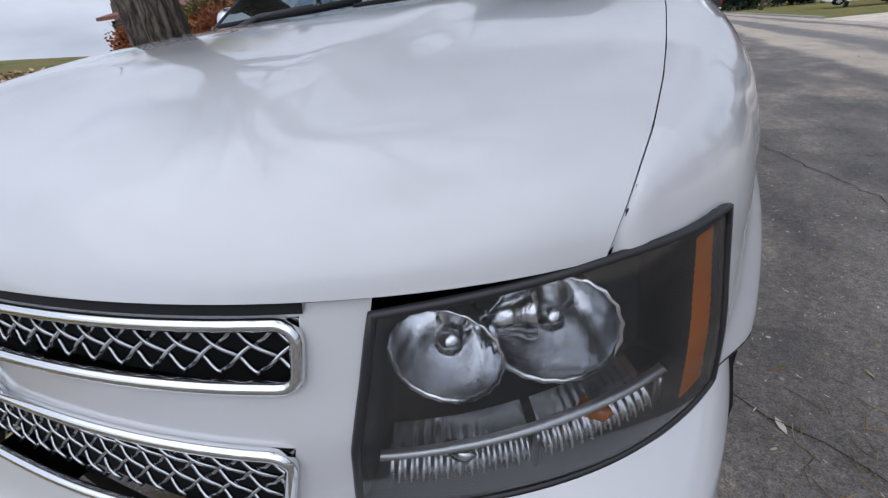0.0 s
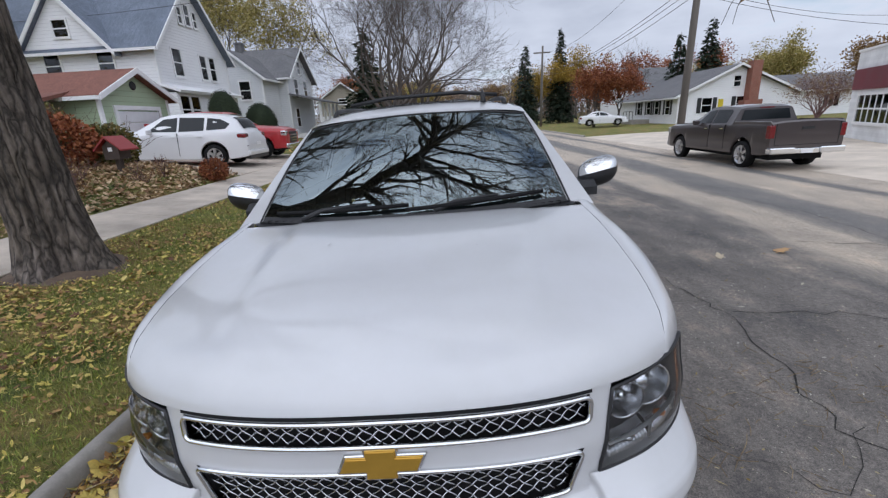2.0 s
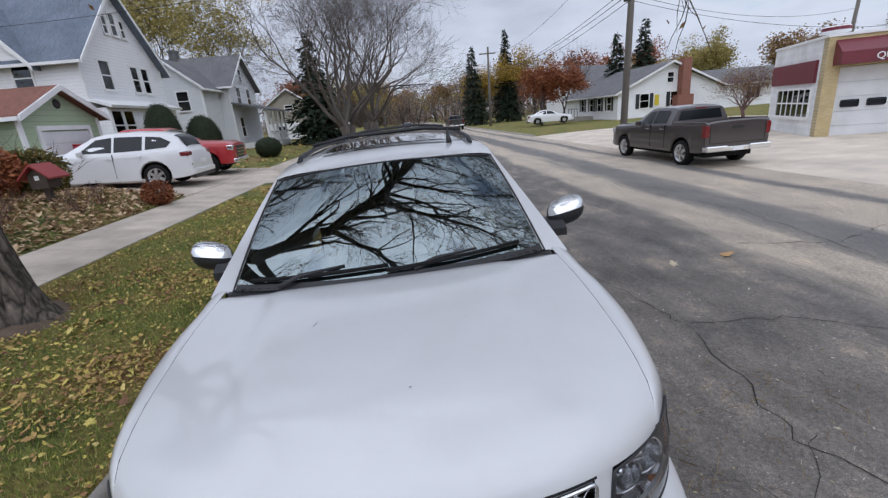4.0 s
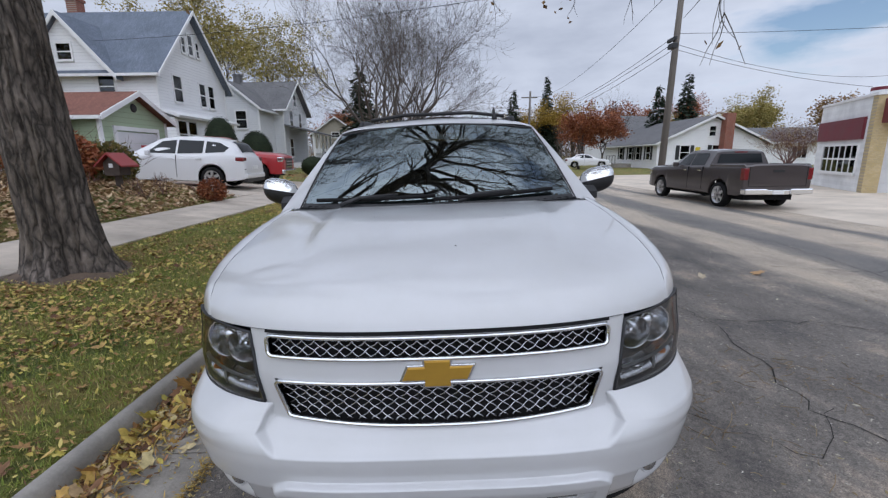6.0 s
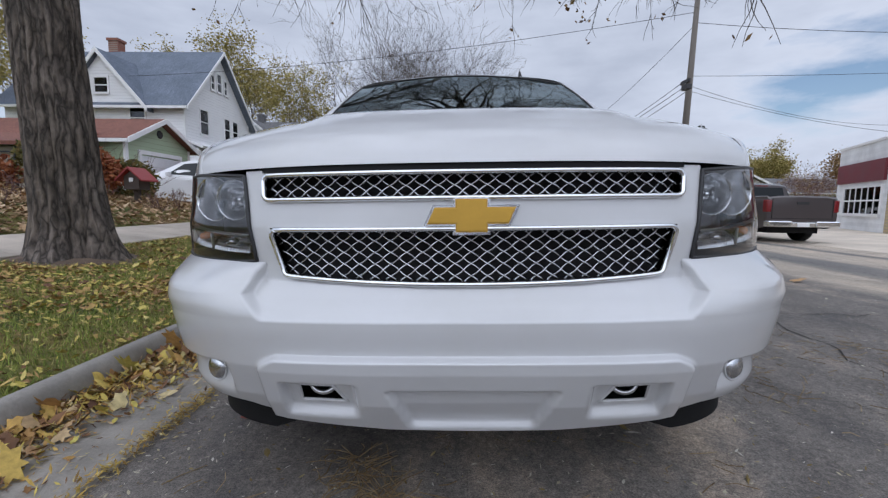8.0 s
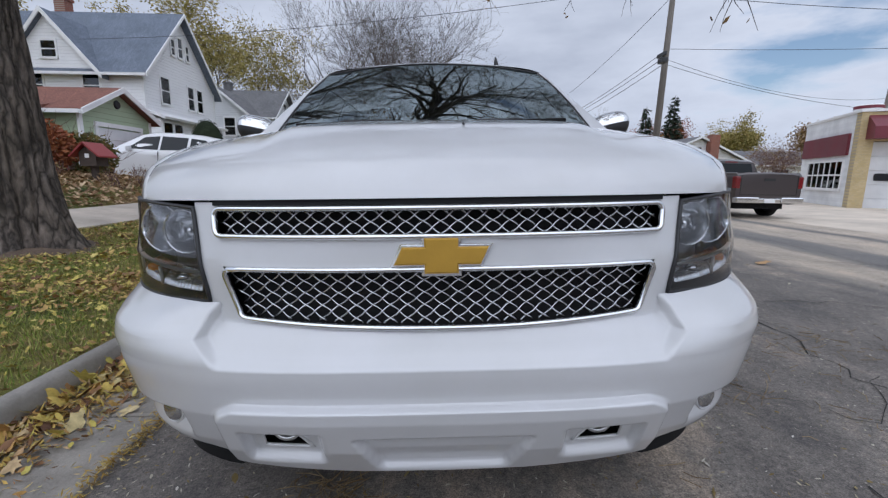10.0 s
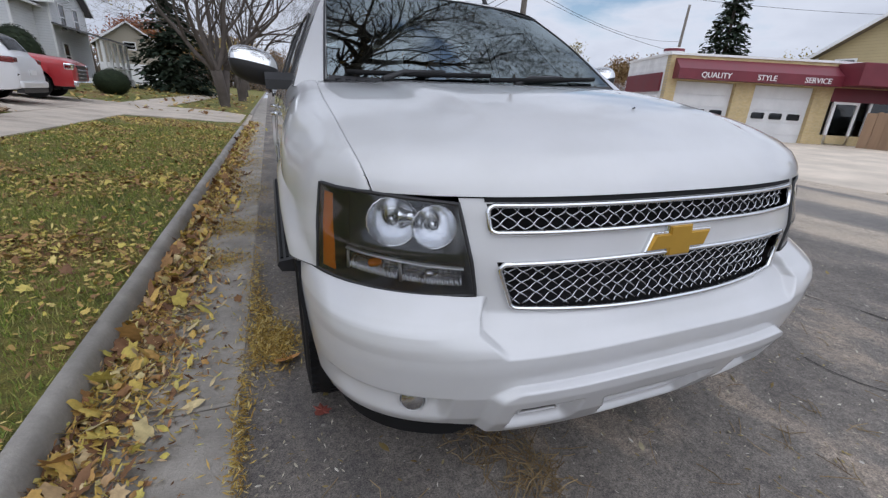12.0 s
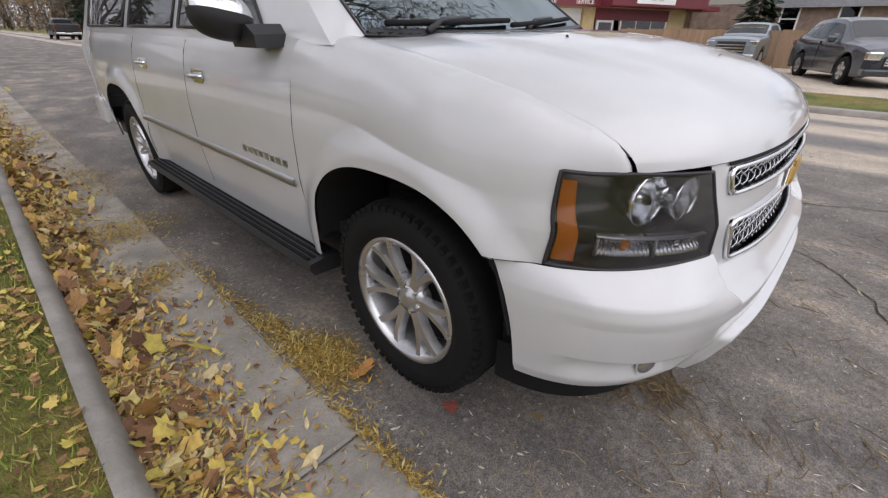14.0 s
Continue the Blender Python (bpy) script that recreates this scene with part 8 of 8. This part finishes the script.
rng = random.Random(77)
vs, fs = [], []
count = 0
while count < 95000:
    y = -3.5 + 15.0 * rng.random() ** 1.5
    x = -5.15 + 3.2 * rng.random()
    if math.hypot(x + 4.74, y - 3.2) < 0.62 or rng.random() > 0.35 + 0.9 * patch(x, y, 0.9, 2.0):
        continue
    z = ground_z(x, y)
    a = rng.uniform(0, 6.28)
    h, w = rng.uniform(0.02, 0.06), rng.uniform(0.002, 0.0045)
    lx, ly = rng.gauss(0, 0.02), rng.gauss(0, 0.02)
    o = len(vs)
    vs += [(x - w * math.cos(a), y - w * math.sin(a), z - 0.005), (x + w * math.cos(a), y + w * math.sin(a), z - 0.005), (x + lx, y + ly, z + h)]
    fs.append((o, o + 1, o + 2))
    count += 1
GRASS = island_material("grass_blades", [(0.0, (0.14, 0.20, 0.04)), (0.5, (0.28, 0.34, 0.06)), (0.8, (0.38, 0.37, 0.10)), (1.0, (0.52, 0.44, 0.19))], 0.7)
grass = put_mesh("grass", vs, fs, GRASS, None)
tagged(grass, "short green and straw-coloured grass blades on the lawn", "grass", kind="stuff")

MAPLE_LEAF = [(0.0, -0.5), (0.10, -0.28), (0.42, -0.36), (0.34, -0.08), (0.55, 0.10), (0.27, 0.16), (0.22, 0.40), (0.0, 0.58), (-0.22, 0.40), (-0.27, 0.16), (-0.55, 0.10), (-0.34, -0.08), (-0.42, -0.36), (-0.10, -0.28)]
OVAL_LEAF = [(0.0, -0.5), (0.16, -0.2), (0.17, 0.15), (0.0, 0.5), (-0.17, 0.15), (-0.16, -0.2)]
TORN_LEAF = [(0.05, -0.5), (0.20, -0.18), (0.36, -0.22), (0.30, 0.12), (0.12, 0.22), (0.05, 0.5), (-0.16, 0.28), (-0.34, 0.20), (-0.22, -0.06), (-0.26, -0.30)]
SLIM_LEAF = [(0.0, -0.5), (0.10, 0.0), (0.0, 0.5), (-0.10, 0.0)]


def add_leaf(vs, fs, x, y, z, size, shape, rng, flat=0.35):
    a = rng.uniform(0, 6.28)
    tilt, tilt2 = rng.gauss(0, flat), rng.gauss(0, flat)
    curl = rng.uniform(-0.5, 0.9)
    ca, sa = math.cos(a), math.sin(a)
    o = len(vs)
    pts = []
    for u, v in shape:
        lift = size * (tilt * u + tilt2 * v + curl * (u * u + 0.5 * v * v))
        pts.append((x + size * (u * ca - v * sa), y + size * (u * sa + v * ca), lift))
    low = min(p[2] for p in pts)
    c = (x, y, z + 0.002 - low + size * 0.02)
    vs += [(p, q, z + 0.002 + h - low) for p, q, h in pts] + [c]
    n = len(shape)
    fs += [(o + i, o + (i + 1) % n, o + n) for i in range(n)]


def leaves(name, label, spots, stops, rng, flat=0.35):
    vs, fs = [], []
    for x, y, size, shape, up in spots:
        add_leaf(vs, fs, x, y, ground_z(x, y) + up, size, shape, rng, flat)
    ob = put_mesh(name, vs, fs, island_material(name + "_colour", stops, 0.75), None)
    return tagged(ob, label, "leaves", kind="stuff")


WARM = [(0.0, (0.11, 0.055, 0.035)), (0.2, (0.27, 0.14, 0.065)), (0.38, (0.54, 0.32, 0.10)), (0.54, (0.64, 0.46, 0.12)), (0.68, (0.50, 0.43, 0.10)), (0.86, (0.60, 0.48, 0.27)), (1.0, (0.36, 0.17, 0.075))]
DULL = [(0.0, (0.16, 0.08, 0.045)), (0.3, (0.36, 0.20, 0.085)), (0.6, (0.56, 0.38, 0.13)), (0.8, (0.60, 0.50, 0.11)), (1.0, (0.68, 0.54, 0.20))]
spots = []
while len(spots) < 38000:
    y = -3.4 + 20.0 * rng.random() ** 1.8
    x = gutter_in + abs(rng.gauss(0, 0.17)) * (0.5 + patch(0, y, 1.6, 3.0))
    if x > gutter_out + 0.05 or rng.random() > 0.25 + 0.9 * patch(x * 0.7, y, 1.4, 7.0):
        continue
    big = rng.random() < 0.035
    shape = rng.choice((MAPLE_LEAF, TORN_LEAF, TORN_LEAF, TORN_LEAF, OVAL_LEAF)) if big else rng.choice((TORN_LEAF, OVAL_LEAF, SLIM_LEAF, SLIM_LEAF, SLIM_LEAF))
    spots.append((x, y, rng.uniform(0.055, 0.11) if big else rng.uniform(0.018, 0.05), shape, rng.uniform(0.0, 0.032) * (1 - soft(gutter_in, gutter_in + 0.35, x))))
for _ in range(2600):
    y = -3.2 + 15.0 * rng.random() ** 1.6
    spots.append((rng.uniform(gutter_in + 0.05, gutter_out), y, rng.uniform(0.014, 0.036), SLIM_LEAF, 0.0))
leaves("gutter_leaves", "yellow and brown maple leaves heaped in the gutter", spots, WARM, rng, 0.5)
spots = []
for yc, xc, k, sx, sy in ((0.62, -1.19, 1100, 0.035, 0.20), (0.42, -1.12, 1900, 0.055, 0.10), (-0.2, -1.255, 700, 0.022, 0.35), (1.2, -1.24, 500, 0.03, 0.3), (2.6, -1.40, 1500, 0.16, 0.16), (1.72, -1.48, 800, 0.12, 0.10), (-1.6, -1.27, 600, 0.025, 0.5), (4.2, -1.35, 1000, 0.12, 0.4), (6.5, -1.35, 900, 0.12, 0.9)):
    for _ in range(k):
        spots.append((rng.gauss(xc, sx), rng.gauss(yc, sy), rng.uniform(0.018, 0.04), SLIM_LEAF, abs(rng.gauss(0, 0.012))))
leaves("small_leaf_drifts", "drifts of tiny yellow locust leaflets on the gutter edge", spots, [(0.0, (0.20, 0.11, 0.03)), (0.4, (0.42, 0.27, 0.06)), (0.75, (0.52, 0.38, 0.10)), (1.0, (0.56, 0.46, 0.22))], rng)
spots = []
while len(spots) < 38000:
    y = -3.5 + 17.0 * rng.random() ** 1.4
    x = -5.1 + 3.15 * rng.random()
    if rng.random() > max(0.14, 2.3 * patch(x, y, 0.8, 11.0) - 0.8) or math.hypot(x + 4.74, y - 3.2) < 0.6:
        continue
    spots.append((x, y, rng.uniform(0.018, 0.048) if rng.random() < 0.93 else rng.uniform(0.05, 0.085), rng.choice((MAPLE_LEAF, TORN_LEAF, OVAL_LEAF, SLIM_LEAF)), rng.uniform(0.0, 0.03)))
leaves("lawn_leaves", "fallen brown and yellow leaves on the lawn", spots, DULL, rng)
spots = []
while len(spots) < 11000:
    x, y = rng.uniform(-11.5, -6.55), rng.uniform(2.0, 11.6)
    spots.append((x, y, rng.uniform(0.04, 0.12), MAPLE_LEAF if rng.random() < 0.6 else OVAL_LEAF, rng.uniform(0.0, 0.05)))
leaves("bed_leaves", "tan fallen leaves covering the flower bed", spots, [(0.0, (0.22, 0.12, 0.06)), (0.5, (0.46, 0.30, 0.16)), (1.0, (0.66, 0.50, 0.32))], rng)
spots = []
while len(spots) < 14500:
    y = -3.2 + 14.0 * rng.random() ** 1.6
    x = -1.25 + 7.0 * rng.random() ** 1.25
    if -0.8 < x < 0.8 and 0.3 < y < 4:
        continue
    spots.append((x, y, rng.uniform(0.010, 0.028) if rng.random() < 0.985 else rng.uniform(0.04, 0.07), SLIM_LEAF if rng.random() < 0.6 else OVAL_LEAF, 0.0))
leaves("street_leaflets", "scattered tiny leaflets and chaff on the asphalt", spots, [(0.0, (0.16, 0.10, 0.03)), (0.35, (0.32, 0.25, 0.10)), (0.6, (0.48, 0.43, 0.30)), (1.0, (0.62, 0.59, 0.52))], rng, 0.15)
spots = [(rng.uniform(-25, -2.2), rng.uniform(17, 60), rng.uniform(0.08, 0.2), MAPLE_LEAF, 0.02) for _ in range(2500)]
leaves("far_lawn_leaves", "yellow leaves scattered on the far lawns", spots, DULL, rng)

# single leaves that stand out
for x, y, size, c, lab in ((-0.95, -0.16, 0.075, (0.27, 0.07, 0.05), "curled red leaf on the asphalt"), (-1.08, 0.24, 0.13, (0.55, 0.26, 0.08), "orange maple leaf lying by the wheel"), (3.85, 3.0, 0.16, (0.55, 0.33, 0.15), "large tan leaf on the street"), (3.1, 2.9, 0.1, (0.5, 0.42, 0.3), "pale leaf on the street")):
    vs, fs = [], []
    add_leaf(vs, fs, x, y, ground_z(x, y) + 0.003, size, MAPLE_LEAF, rng, 0.2)
    tagged(put_mesh("fallen_leaf", vs, fs, surface("leaf_" + lab.split()[1], c, 0.7, 0, 0.2, 20, 90, 0.2, 0.002), None), lab, "leaf", "single fallen leaves")

# dry twigs and pine straw
vs, fs = [], []
for _ in range(520):
    cx, cy, wide = rng.choice(((-0.30, -0.70, 0.07), (-0.28, -0.74, 0.05), (-0.40, -0.53, 0.05), (0.15, -1.32, 0.26), (0.9, -0.9, 0.26), (-0.35, -0.95, 0.26), (1.6, 0.2, 0.26), (1.7, -1.3, 0.26), (2.4, 0.6, 0.26), (-0.6, -1.1, 0.26)))
    x, y = rng.gauss(cx, wide), rng.gauss(cy, wide)
    a, ln = rng.uniform(0, 6.28), rng.uniform(0.04, 0.15)
    z = ground_z(x, y) + 0.004
    pts = [(x + ln * t * math.cos(a + 0.5 * t * rng.uniform(-1, 1)), y + ln * t * math.sin(a + 0.3 * t), z + 0.012 * rng.random()) for t in (0, 0.5, 1.0)]
    v, f = ring_tube(pts, 0.0017, 3)
    o = len(vs)
    vs.extend(v)
    fs.extend(tuple(q + o for q in g) for g in f)
straw = put_mesh("straw", vs, fs, island_material("straw_colour", [(0.0, (0.16, 0.10, 0.045)), (1.0, (0.34, 0.25, 0.13))]), None)
tagged(straw, "dry straw and thin twigs on the asphalt", "straw", kind="stuff")

# cracks: thin dark wandering strips in the asphalt
def crack(points, w, seed):
    rr = random.Random(seed)
    pts = []
    for a, b in zip(points, points[1:]):
        n = max(3, int(math.dist(a, b) / 0.10))
        for i in range(n):
            t = i / n
            pts.append((a[0] + (b[0] - a[0]) * t + rr.gauss(0, 0.022), a[1] + (b[1] - a[1]) * t + rr.gauss(0, 0.022)))
    pts.append(points[-1])
    vs, fs = [], []
    for i, (x, y) in enumerate(pts):
        a, b = pts[max(0, i - 1)], pts[min(len(pts) - 1, i + 1)]
        dx, dy = b[0] - a[0], b[1] - a[1]
        k = math.hypot(dx, dy) or 1
        h = 0.55 * w * rr.uniform(0.2, 1.1)
        for s in (-1, 1):
            px, py = x - s * h * dy / k, y + s * h * dx / k
            vs.append((px, py, ground_z(px, py) + 0.0045))
    fs = [(2 * i, 2 * i + 1, 2 * i + 3, 2 * i + 2) for i in range(len(pts) - 1)]
    ob = put_mesh("crack", vs, fs, CRACK, None)
    return tagged(ob, "dark jagged crack in the worn asphalt", "crack", "asphalt cracks", "structure")


CRACK = surface("crack_dirt", (0.03, 0.028, 0.026), 0.95, 0, 0.3, 10, 80, 0.1)
crack([(1.6, 4.4), (2.2, 2.6), (2.4, 1.5), (2.2, 0.2), (2.9, -1.6)], 0.011, 1)
crack([(2.4, 1.6), (3.2, 1.5), (3.9, 1.0)], 0.008, 2)
crack([(1.45, -0.6), (1.5, -1.0), (1.15, -1.3), (0.6, -1.5), (0.2, -2.2)], 0.010, 3)
crack([(4.3, 3.4), (5.4, 3.1), (6.6, 3.6), (8.2, 3.3)], 0.014, 4)
crack([(1.4, 9.0), (1.7, 6.5), (1.5, 4.6)], 0.011, 5)
crack([(5.3, 12.0), (5.0, 8.0), (5.6, 5.0), (5.2, 2.2)], 0.012, 6)
crack([(1.15, 0.4), (1.9, -0.2), (2.3, 0.2)], 0.006, 7)

# bits on the hood
for x, y, z, s in ((-0.292, -0.11, 1.268, 0.020), (0.077, -0.52, 1.209, 0.014), (-0.36, -0.45, 1.19, 0.011), (0.30, -0.2, 1.262, 0.009), (0.42, 0.1, 1.275, 0.009)):
    vs, fs = [], []
    add_leaf(vs, fs, 0, 0, 0, s * 1.6, OVAL_LEAF, rng, 0.4)
    m = Matrix.Rotation(radians(-1.5), 4, "Y") @ Matrix.Translation((x, y, z + 0.004))
    tagged(put_mesh("leaf_bit", [m @ Vector(v) for v in vs], fs, CRACK, None), "tiny dark leaf fragment lying on the hood", "leaf fragment", "bits on the hood")
